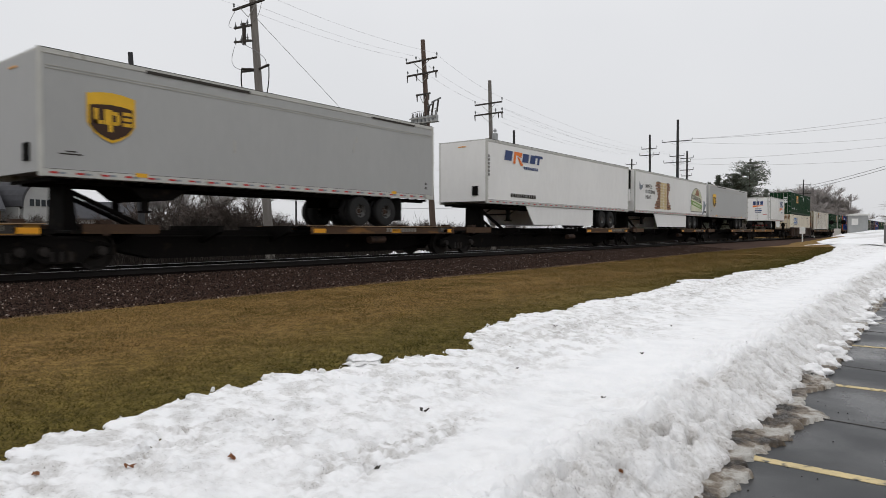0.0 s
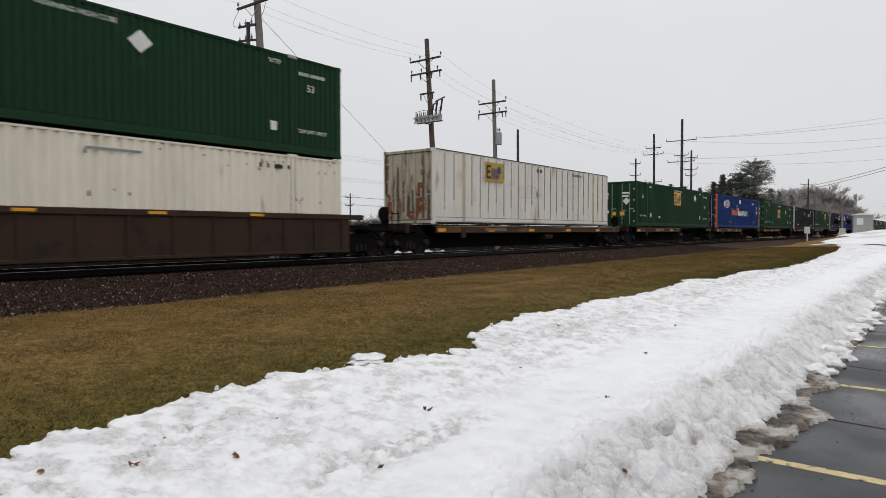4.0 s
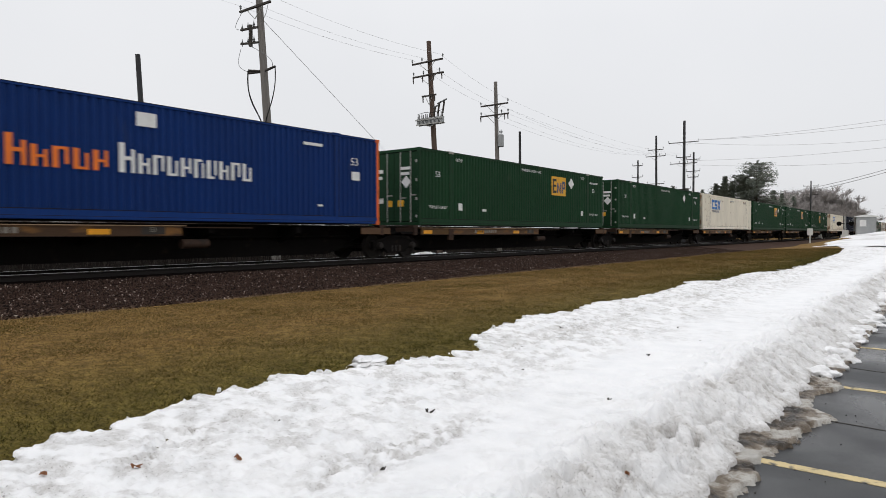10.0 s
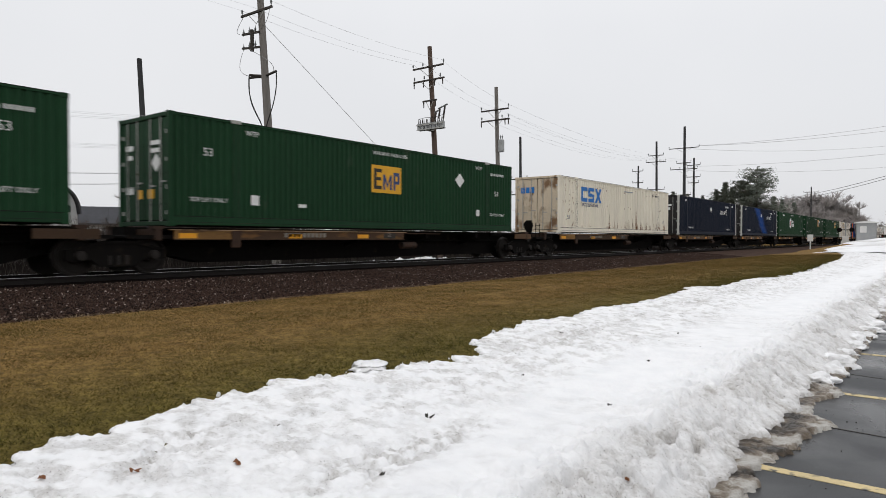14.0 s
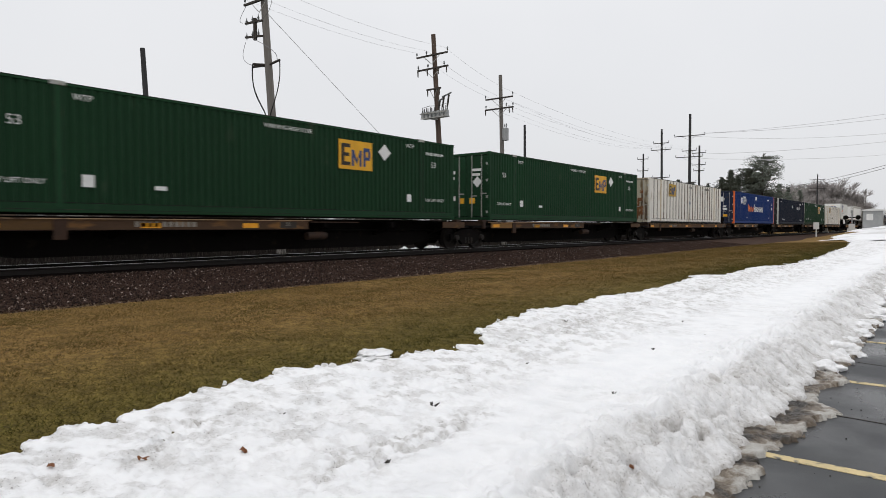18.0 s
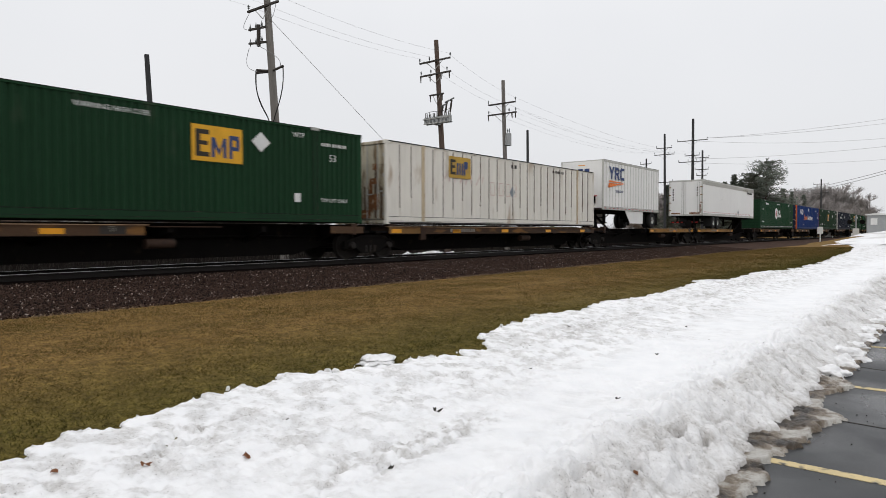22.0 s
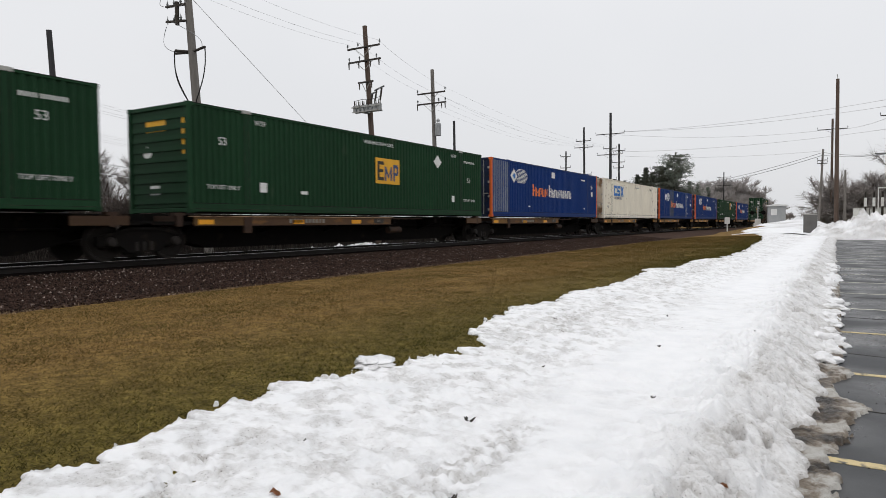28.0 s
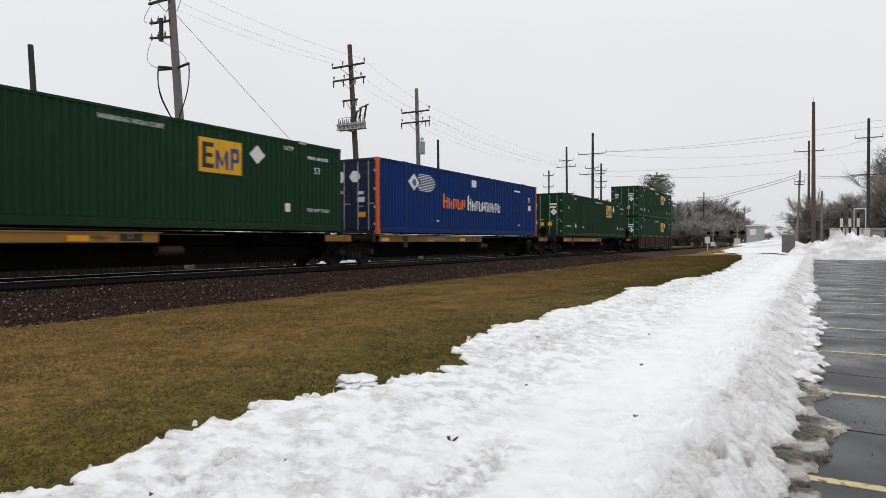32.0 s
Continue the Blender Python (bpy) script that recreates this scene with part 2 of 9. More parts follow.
M = {
    "green": surface("green container paint", (0.0102, 0.0415, 0.0175), 0.6, wear=(0.05, 0.07, 0.045), wear_at=0.66, grain=8, blotch=0.5, vary=0.22, stretch=(1, 1, 0.35), spread=0.18, bump=0.05, shine=0.13),
    "blue": surface("blue container paint", (0.0050, 0.030, 0.145), 0.6, wear=(0.03, 0.05, 0.12), wear_at=0.66, grain=8, blotch=0.6, vary=0.2, stretch=(1, 1, 0.35), spread=0.12, bump=0.05, shine=0.13),
    "navy": surface("navy container paint", (0.0058, 0.0098, 0.0225), 0.6, grain=8, blotch=0.5, vary=0.22, stretch=(1, 1, 0.35), bump=0.05, shine=0.13),
    "black": surface("black container paint", (0.0100, 0.0104, 0.0125), 0.6, grain=8, blotch=0.5, vary=0.2, stretch=(1, 1, 0.35), bump=0.05, shine=0.13),
    "cream": surface("cream container paint", (0.80, 0.75, 0.635), 0.6, wear=(0.30, 0.17, 0.08), wear_at=0.64, grain=6, blotch=0.9, vary=0.14, stretch=(1, 1, 0.25), spread=0.05, bump=0.05),
    "chalk": surface("weathered white paint", (0.74, 0.715, 0.655), 0.6, wear=(0.36, 0.27, 0.18), wear_at=0.61, grain=6, blotch=0.8, vary=0.13, stretch=(1, 1, 0.25), bump=0.05),
    "white": surface("white trailer skin", (0.80, 0.80, 0.785), 0.5, grain=5, blotch=0.5, vary=0.07, stretch=(1, 1, 0.4), bump=0.03),
    "grey": surface("grey trailer skin", (0.385, 0.390, 0.385), 0.5, grain=5, blotch=0.5, vary=0.08, stretch=(1, 1, 0.4), bump=0.03),
    "rail_white": surface("dirty white rail", (0.50, 0.50, 0.47), 0.6, wear=(0.2, 0.17, 0.13), wear_at=0.62, blotch=1.5, vary=0.15),
    "orange": surface("orange container frame", (0.62, 0.12, 0.025), 0.55, wear=(0.25, 0.07, 0.03), wear_at=0.66, blotch=1.5, vary=0.15),
    "steel": surface("galvanised fittings", (0.38, 0.38, 0.36), 0.5, metal=0.5, wear=(0.2, 0.13, 0.08), wear_at=0.62, blotch=3, vary=0.2),
    "dark_steel": surface("grimy dark steel", (0.0068, 0.0060, 0.0055), 0.9, wear=(0.019, 0.014, 0.010), wear_at=0.6, blotch=1.3, vary=0.35, bump=0.2, shine=0.06),
    "brown_steel": surface("rusted car steel", (0.040, 0.022, 0.014), 0.8, wear=(0.02, 0.015, 0.012), wear_at=0.55, blotch=1.0, vary=0.4, bump=0.2),
    "yellow": surface("faded yellow beam paint", (0.25, 0.125, 0.024), 0.65, wear=(0.09, 0.045, 0.02), wear_at=0.55, blotch=1.1, vary=0.25, stretch=(1, 0.5, 2), spread=0.35),
    "dull_beam": surface("worn ochre and rust beam", (0.070, 0.039, 0.021), 0.8, wear=(0.20, 0.095, 0.028), wear_at=0.54, blotch=0.9, vary=0.4, stretch=(1, 0.5, 2), spread=0.4),
    "beam_end": surface("faded ochre beam end", (0.17, 0.088, 0.026), 0.7, wear=(0.060, 0.034, 0.018), wear_at=0.50, blotch=1.2, vary=0.35, stretch=(1, 0.5, 2), spread=0.5),
    "flange": surface("scuffed beam edge", (0.34, 0.22, 0.13), 0.6, wear=(0.08, 0.045, 0.03), wear_at=0.55, blotch=1.2, vary=0.3),
    "dull_white": surface("grimy white lettering", (0.22, 0.20, 0.17), 0.7, blotch=4, vary=0.3, bump=0),
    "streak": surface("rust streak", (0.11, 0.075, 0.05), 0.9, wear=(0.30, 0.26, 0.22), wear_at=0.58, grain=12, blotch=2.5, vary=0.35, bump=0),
    # thin wires carry haze in their colour, pale towards the sky
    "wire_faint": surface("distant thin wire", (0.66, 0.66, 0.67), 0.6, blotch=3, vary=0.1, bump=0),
    "reflector": surface("amber reflective tape", (0.75, 0.33, 0.02), 0.35, blotch=3, vary=0.1),
    "tyre": surface("tyre rubber", (0.018, 0.018, 0.018), 0.85, blotch=6, vary=0.3, bump=0.15),
    "rim_dull": surface("dusty steel rim", (0.20, 0.20, 0.195), 0.55, metal=0.2, wear=(0.07, 0.06, 0.05), wear_at=0.56, blotch=6, vary=0.3),
    "rim": surface("wheel rim paint", (0.74, 0.74, 0.71), 0.5, wear=(0.2, 0.16, 0.12), wear_at=0.6, blotch=6, vary=0.2),
    "wheel_steel": surface("rolled wheel steel", (0.016, 0.013, 0.011), 0.7, metal=0.1, blotch=3, vary=0.3),
    "rail_steel": surface("rail flank rust", (0.012, 0.010, 0.009), 0.9, blotch=4, vary=0.3, bump=0.2),
    "rail_shine": surface("polished rail head", (0.55, 0.55, 0.56), 0.28, metal=0.9, grain=60, blotch=3, vary=0.1, stretch=(1, 0.05, 1)),
    "tie": surface("creosoted tie", (0.016, 0.012, 0.010), 0.9, blotch=4, vary=0.35, stretch=(0.3, 4, 1), bump=0.4),
    "decal_white": surface("white lettering", (0.72, 0.73, 0.72), 0.5, blotch=4, vary=0.12, bump=0),
    "decal_blue": surface("blue lettering", (0.02, 0.16, 0.48), 0.5, blotch=4, vary=0.12, bump=0),
    "decal_navy": surface("dark blue lettering", (0.034, 0.060, 0.165), 0.5, blotch=4, vary=0.12, bump=0),
    "decal_orange": surface("orange lettering", (0.78, 0.19, 0.03), 0.5, blotch=4, vary=0.12, bump=0),
    "decal_yellow": surface("yellow logo field", (0.72, 0.38, 0.025), 0.5, blotch=3, vary=0.12, bump=0),
    "decal_dark": surface("dark lettering", (0.03, 0.025, 0.02), 0.5, blotch=4, vary=0.12, bump=0),
    "decal_red": surface("red marking", (0.45, 0.03, 0.025), 0.45, blotch=4, vary=0.12, bump=0),
    "decal_brown": surface("brown shield field", (0.045, 0.02, 0.01), 0.5, blotch=4, vary=0.12, bump=0),
    "decal_gold": surface("gold shield rim", (0.72, 0.42, 0.03), 0.45, blotch=3, vary=0.12, bump=0),
    "cream_stain": surface("rust-stained cream doors", (0.60, 0.51, 0.38), 0.7, wear=(0.20, 0.12, 0.065), wear_at=0.50, blotch=0.9, vary=0.25, stretch=(1, 1, 0.5)),
    "chalk_stain": surface("mouldy rust-stained doors", (0.44, 0.40, 0.31), 0.7, wear=(0.14, 0.095, 0.05), wear_at=0.47, blotch=0.9, vary=0.3, stretch=(2.2, 1, 0.35)),
    "post_white": surface("dusty white post", (0.64, 0.64, 0.615), 0.6, blotch=1.5, vary=0.12, stretch=(1, 1, 0.4)),
    "seam": surface("dirty panel seam", (0.012, 0.012, 0.011), 0.9, wear=(0.05, 0.04, 0.03), wear_at=0.55, blotch=2, vary=0.3, bump=0),
    "blue_grime": surface("sooty blue door paint", (0.010, 0.018, 0.050), 0.65, wear=(0.03, 0.028, 0.028), wear_at=0.56, blotch=1.6, vary=0.35),
    "grime": surface("black end grime", (0.025, 0.024, 0.024), 0.7, blotch=2, vary=0.3),
    "pole_wood": surface("weathered pole wood", (0.19, 0.175, 0.16), 0.9, grain=14, blotch=1.2, vary=0.3, stretch=(6, 6, 0.5), bump=0.4),
    "pole_brown": surface("treated pole wood", (0.105, 0.075, 0.060), 0.9, grain=14, blotch=1.2, vary=0.3, stretch=(6, 6, 0.5), bump=0.4),
    "pole_dark": surface("dark weathered pole", (0.05, 0.05, 0.052), 0.9, grain=14, blotch=1.2, vary=0.3, stretch=(6, 6, 0.5), bump=0.4),
    "arm_wood": surface("weathered arm wood", (0.055, 0.048, 0.042), 0.9, blotch=4, vary=0.3, bump=0.3),
    "insulator": surface("grey porcelain", (0.16, 0.17, 0.17), 0.3, blotch=8, vary=0.2),
    "can_grey": surface("transformer paint", (0.33, 0.34, 0.34), 0.5, blotch=3, vary=0.12),
    "wire": surface("aluminium wire", (0.22, 0.22, 0.225), 0.6, metal=0.2, blotch=3, vary=0.1, bump=0),
    "bark": surface("bare bark", (0.085, 0.068, 0.056), 0.95, grain=20, blotch=3, vary=0.35, bump=0.5),
    "twig": island("bare twigs", (0.030, 0.022, 0.019), (0.085, 0.064, 0.053), 0.95),
    # air haze is mixed into the colour of distant twigs, bark and needles
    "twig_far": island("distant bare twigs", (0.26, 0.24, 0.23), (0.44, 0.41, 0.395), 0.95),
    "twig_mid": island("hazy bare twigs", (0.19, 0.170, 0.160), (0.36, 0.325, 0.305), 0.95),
    "weed": island("dead weed stalks", (0.010, 0.008, 0.006), (0.036, 0.028, 0.021), 0.95),
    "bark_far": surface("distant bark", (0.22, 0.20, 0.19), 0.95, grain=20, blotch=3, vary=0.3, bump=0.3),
    "needle": island("pine needles", (0.070, 0.084, 0.066), (0.185, 0.205, 0.165), 0.85),
}


# ---- mesh helpers ----
class Geo:
    """Vertices and faces of one piece."""

    def __init__(self):
        self.v, self.f = [], []

    def add(self, verts, faces):
        k = len(self.v)
        self.v += [tuple(p) for p in verts]
        self.f += [tuple(i + k for i in face) for face in faces]
        return self

    def box(self, x0, x1, y0, y1, z0, z1, c=0.0):
        """A block; c cuts its long edges along y or z back by that much."""
        if c <= 0:
            v = [(x, y, z) for x in (x0, x1) for y in (y0, y1) for z in (z0, z1)]
            return self.add(v, [(0, 1, 3, 2), (4, 6, 7, 5), (0, 4, 5, 1), (2, 3, 7, 6), (0, 2, 6, 4), (1, 5, 7, 3)])
        dx, dy, dz = x1 - x0, y1 - y0, z1 - z0
        if dz >= dx and dz >= dy:
            ring = [(x0 + c, y0), (x1 - c, y0), (x1, y0 + c), (x1, y1 - c), (x1 - c, y1), (x0 + c, y1), (x0, y1 - c), (x0, y0 + c)]
            return self.prism([(a, b, z0) for a, b in ring], (0, 0, dz))
        if dy >= dx:
            ring = [(x0 + c, z0), (x1 - c, z0), (x1, z0 + c), (x1, z1 - c), (x1 - c, z1), (x0 + c, z1), (x0, z1 - c), (x0, z0 + c)]
            return self.prism([(a, y1, b) for a, b in ring], (0, -dy, 0))
        ring = [(y0 + c, z0), (y1 - c, z0), (y1, z0 + c), (y1, z1 - c), (y1 - c, z1), (y0 + c, z1), (y0, z1 - c), (y0, z0 + c)]
        return self.prism([(x0, a, b) for a, b in ring], (dx, 0, 0))

    def prism(self, ring, d):
        """A flat ring of points pushed out by the vector d."""
        n = len(ring)
        far = [(p[0] + d[0], p[1] + d[1], p[2] + d[2]) for p in ring]
        sides = [(i, (i + 1) % n, n + (i + 1) % n, n + i) for i in range(n)]
        return self.add(list(ring) + far, [tuple(reversed(range(n)))] + sides + [tuple(range(n, 2 * n))])

    def tube(self, p, q, r0, r1=None, n=8, caps=True):
        r1 = r0 if r1 is None else r1
        p, q = Vector(p), Vector(q)
        d = (q - p).normalized()
        a = d.orthogonal().normalized()
        b = d.cross(a)
        ring = [(math.cos(2 * math.pi * i / n), math.sin(2 * math.pi * i / n)) for i in range(n)]
        v = [p + r0 * (c * a + s * b) for c, s in ring] + [q + r1 * (c * a + s * b) for c, s in ring]
        f = [(i, (i + 1) % n, n + (i + 1) % n, n + i) for i in range(n)]
        if caps:
            f += [tuple(reversed(range(n))), tuple(range(n, 2 * n))]
        return self.add(v, f)

    def turned(self, prof, centre, axis="x", n=20):
        """A profile of (radius, along) turned round an axis through centre."""
        v, f, k = [], [], len(prof)
        for i in range(n):
            c, s = math.cos(2 * math.pi * i / n), math.sin(2 * math.pi * i / n)
            for r, a in prof:
                p = {"x": (a, r * c, r * s), "y": (r * c, a, r * s), "z": (r * c, r * s, a)}[axis]
                v.append(tuple(p[j] + centre[j] for j in range(3)))
        for i in range(n):
            j = (i + 1) % n
            for e in range(k - 1):
                f.append((i * k + e, i * k + e + 1, j * k + e + 1, j * k + e))
        return self.add(v, f)

    def path(self, pts, r, n=4):
        """A round bar bent along points."""
        pts = [Vector(q) for q in pts]
        v, f = [], []
        for i, q in enumerate(pts):
            d = (pts[min(i + 1, len(pts) - 1)] - pts[max(i - 1, 0)]).normalized()
            a = d.cross(Vector((0, 0, 1)))
            a = a.normalized() if a.length > 0.05 else d.orthogonal().normalized()
            b = d.cross(a)
            v += [q + r * (math.cos(2 * math.pi * k / n) * a + math.sin(2 * math.pi * k / n) * b) for k in range(n)]
        for i in range(len(pts) - 1):
            f += [(i * n + k, i * n + (k + 1) % n, (i + 1) * n + (k + 1) % n, (i + 1) * n + k) for k in range(n)]
        return self.add(v, f + [tuple(range(n))[::-1], tuple(range((len(pts) - 1) * n, len(pts) * n))])


def mesh_of(name, g, mat, smooth=False):
    me = bpy.data.meshes.new(name)
    me.from_pydata(g.v, [], g.f)
    if mat:
        me.materials.append(mat)
    if smooth:
        me.polygons.foreach_set("use_smooth", [True] * len(me.polygons))
        me.set_sharp_from_angle(angle=radians(40))
    return me


def part(name, g, mat, parent, label="", smooth=False, at=None):
    ob = new(name, mesh_of(name, g, mat, smooth))
    ob.parent = parent
    if at is not None:
        ob.matrix_basis = at
    return tagged(ob, label)


def again(ob, m, parent=None):
    """The same piece once more, on the same mesh."""
    o = new(ob.name.split(".")[0], ob.data)
    o.parent = parent or ob.parent
    o.matrix_basis = m
    for key in ("label",):
        if key in ob:
            o[key] = ob[key]
    return o


def thing(name, label, category, group="", kind="", at=None):
    ob = new(name)
    if at is not None:
        ob.matrix_basis = at
    return tagged(ob, label, category, group, kind)


def solid(name, g, mat, label, category, group="", kind="", smooth=False, at=None):
    """A thing made of one mesh."""
    ob = new(name, mesh_of(name, g, mat, smooth))
    if at is not None:
        ob.matrix_basis = at
    return tagged(ob, label, category, group, kind)


FACE_SIDE = pose(0, 0, 0, 90, 0, 90)      # writing that faces the lawn, read along the train
FACE_END = pose(0, 0, 0, 90, 0, 0)        # writing on the end that faces down the track
letter_meshes = {}


def letters(text, size, mat, parent, place, face=FACE_SIDE, name="lettering", width=1.0, label=""):
    key = (text, size, mat.name, width)
    if key not in letter_meshes:
        cu = bpy.data.curves.new(name, "FONT")
        cu.body, cu.size, cu.extrude, cu.resolution_u = text, size, 0.002, 2
        cu.align_x, cu.align_y = "LEFT", "BOTTOM"
        tmp = bpy.data.objects.new("tmp", cu)
        me = bpy.data.meshes.new_from_object(tmp)
        bpy.data.objects.remove(tmp)
        me.transform(Matrix.Diagonal((width, 1, 1, 1)))
        me.materials.clear()
        me.materials.append(mat)
        letter_meshes[key] = me
    ob = new(name, letter_meshes[key])
    ob.parent = parent
    ob.matrix_basis = Matrix.Translation(place) @ face
    return tagged(ob, label)


SINGLE = ("name_bars", "reflector", "hazard_diamond", "repair_panel", "notice_panel", "orange_wedge", "food_print", "marker_panel", "door_badge", "logo_panel", "diamond_badge")


def decal(name, parent, mat, shapes, x, label="", end=False):
    """Flat painted shapes, each a ring of (along, up) points, 4 mm proud of the plane at x (or, on an end, at y = x)."""
    first, joined = None, Geo()
    for ring in shapes:
        g = Geo() if name in SINGLE else joined
        if end:
            g.prism([(a, x, b) for a, b in ring], (0, -0.004, 0))
        else:
            g.prism([(x, a, b) for a, b in ring], (0.004, 0, 0))
        if name in SINGLE:
            ob = part(name[:-1] if name.endswith("bars") else name, g, mat, parent, label)
            first = first or ob
    if name not in SINGLE:
        first = part(name, joined, mat, parent, label)
        if len(shapes) > 1:
            tagged(first, kind="stuff")
    return first


def rect(a, b, w, h):
    return [(a, b), (a + w, b), (a + w, b + h), (a, b + h)]


def bars(a, b, h, widths, gap):
    """A row of plain bars in place of writing."""
    out = []
    for w in widths:
        out.append(rect(a, b, w, h))
        a += w + gap
    return out


def blob_noise(seed):
    """Smooth value noise of two numpy arrays, in cells of size 1."""
    rng = np.random.RandomState(seed)
    table = rng.rand(256, 256)

    def at(x, y):
        xi, yi = np.floor(x).astype(int), np.floor(y).astype(int)
        fx, fy = x - xi, y - yi
        fx, fy = fx * fx * (3 - 2 * fx), fy * fy * (3 - 2 * fy)
        g = lambda i, j: table[(xi + i) % 256, (yi + j) % 256]
        return (g(0, 0) * (1 - fx) + g(1, 0) * fx) * (1 - fy) + (g(0, 1) * (1 - fx) + g(1, 1) * fx) * fy - 0.5
    return at


noise_a, noise_b, noise_c = blob_noise(3), blob_noise(11), blob_noise(29)


def fractal(x, y, size, octaves=4, fade=0.5):
    out, amp, k = 0 * x, 1.0, 1.0 / size
    for o in range(octaves):
        out = out + amp * (noise_a, noise_b, noise_c)[o % 3](x * k + 17.3 * o, y * k + 5.1 * o)
        amp, k = amp * fade, k * 2.03
    return out


clod_table = np.random.RandomState(47).rand(128, 128, 3)


def clods(x, y, size):
    """Rounded clods: the height of each one's dome, its own random number, and how near the crease between two is."""
    wx, wy = x / size + 0.35 * noise_b(x / size * 1.7, y / size * 1.7), y / size + 0.35 * noise_c(x / size * 1.7 + 9, y / size * 1.7)
    xi, yi = np.floor(wx).astype(int), np.floor(wy).astype(int)
    near, second, own = 0 * x + 9.0, 0 * x + 9.0, 0 * x
    for i in (-1, 0, 1):
        for j in (-1, 0, 1):
            t = clod_table[(xi + i) % 128, (yi + j) % 128]
            d = np.hypot(xi + i + t[..., 0] - wx, yi + j + t[..., 1] - wy)
            own = np.where(d < near, t[..., 2], own)
            second = np.minimum(second, np.maximum(d, near))
            near = np.minimum(near, d)
    return np.sqrt(np.clip(1 - (near / 0.85) ** 2, 0, 1)), own, np.exp(-((second - near) / 0.10) ** 2)


def sheet(name, xs, ys, zfun, mat, label, category, kind="structure", keep=None):
    """A surface over a grid of xs and ys."""
    X, Y = np.meshgrid(xs, ys, indexing="ij")
    Z = zfun(X, Y)
    nx, ny = X.shape
    v = np.stack([X, Y, Z], -1).reshape(-1, 3)
    i = np.arange(nx * ny).reshape(nx, ny)
    f = np.stack([i[:-1, :-1], i[1:, :-1], i[1:, 1:], i[:-1, 1:]], -1).reshape(-1, 4)
    if keep is not None:
        f = f[keep(X, Y, Z)[f].all(1)] if callable(keep) else f
    me = bpy.data.meshes.new(name)
    me.from_pydata(v.tolist(), [], f.tolist())
    me.polygons.foreach_set("use_smooth", [True] * len(me.polygons))
    me.materials.append(mat)
    return tagged(new(name, me), label, category, "", kind)

# ---- ground, snow, lot, track bed ----
def snow_material():
    """Old granular snow; the colour layer "grit" holds its dirt and painted shade, and specks of soil follow it."""
    m, n, l, b = nodes_of("old snow")
    tc = n.new("ShaderNodeTexCoord")
    dirt, grit, speck = (n.new("ShaderNodeTexNoise") for _ in range(3))
    for t, size, rough in ((dirt, 3.5, 0.5), (grit, 30, 0.72), (speck, 75, 0.6)):
        t.inputs["Scale"].default_value, t.inputs["Detail"].default_value, t.inputs["Roughness"].default_value = size, 8, rough
        l.new(tc.outputs["Object"], t.inputs["Vector"])
    ramp = n.new("ShaderNodeValToRGB")
    ramp.color_ramp.elements[0].position, ramp.color_ramp.elements[0].color = 0.32, (0.835, 0.84, 0.85, 1)
    ramp.color_ramp.elements[1].position, ramp.color_ramp.elements[1].color = 0.60, (0.895, 0.895, 0.90, 1)
    l.new(dirt.outputs["Fac"], ramp.inputs["Fac"])
    dirt_shade = n.new("ShaderNodeVertexColor")
    dirt_shade.layer_name = "grit"
    last = ramp.outputs["Color"]
    for source, low, high, colour in ((grit, 0.15, 0.68, (0.30, 0.275, 0.245, 1)), (speck, 0.60, 0.66, (0.055, 0.040, 0.028, 1))):
        mix, amount, spots = n.new("ShaderNodeMix"), n.new("ShaderNodeMath"), n.new("ShaderNodeMapRange")
        mix.data_type, amount.operation = "RGBA", "MULTIPLY"
        spots.inputs["From Min"].default_value, spots.inputs["From Max"].default_value = low, high
        l.new(source.outputs["Fac"], spots.inputs["Value"])
        l.new(dirt_shade.outputs["Color"], amount.inputs[0])
        l.new(spots.outputs["Result"], amount.inputs[1])
        l.new(amount.outputs[0], mix.inputs["Factor"])
        l.new(last, mix.inputs["A"])
        mix.inputs["B"].default_value = colour
        last = mix.outputs["Result"]
    l.new(last, b.inputs["Base Color"])
    b.inputs["Roughness"].default_value = 0.6
    b.inputs["Subsurface Weight"].default_value = 0.0
    bp = n.new("ShaderNodeBump")
    bp.inputs["Strength"].default_value, bp.inputs["Distance"].default_value = 0.8, 0.013
    l.new(grit.outputs["Fac"], bp.inputs["Height"])
    l.new(bp.outputs["Normal"], b.inputs["Normal"])
    return m


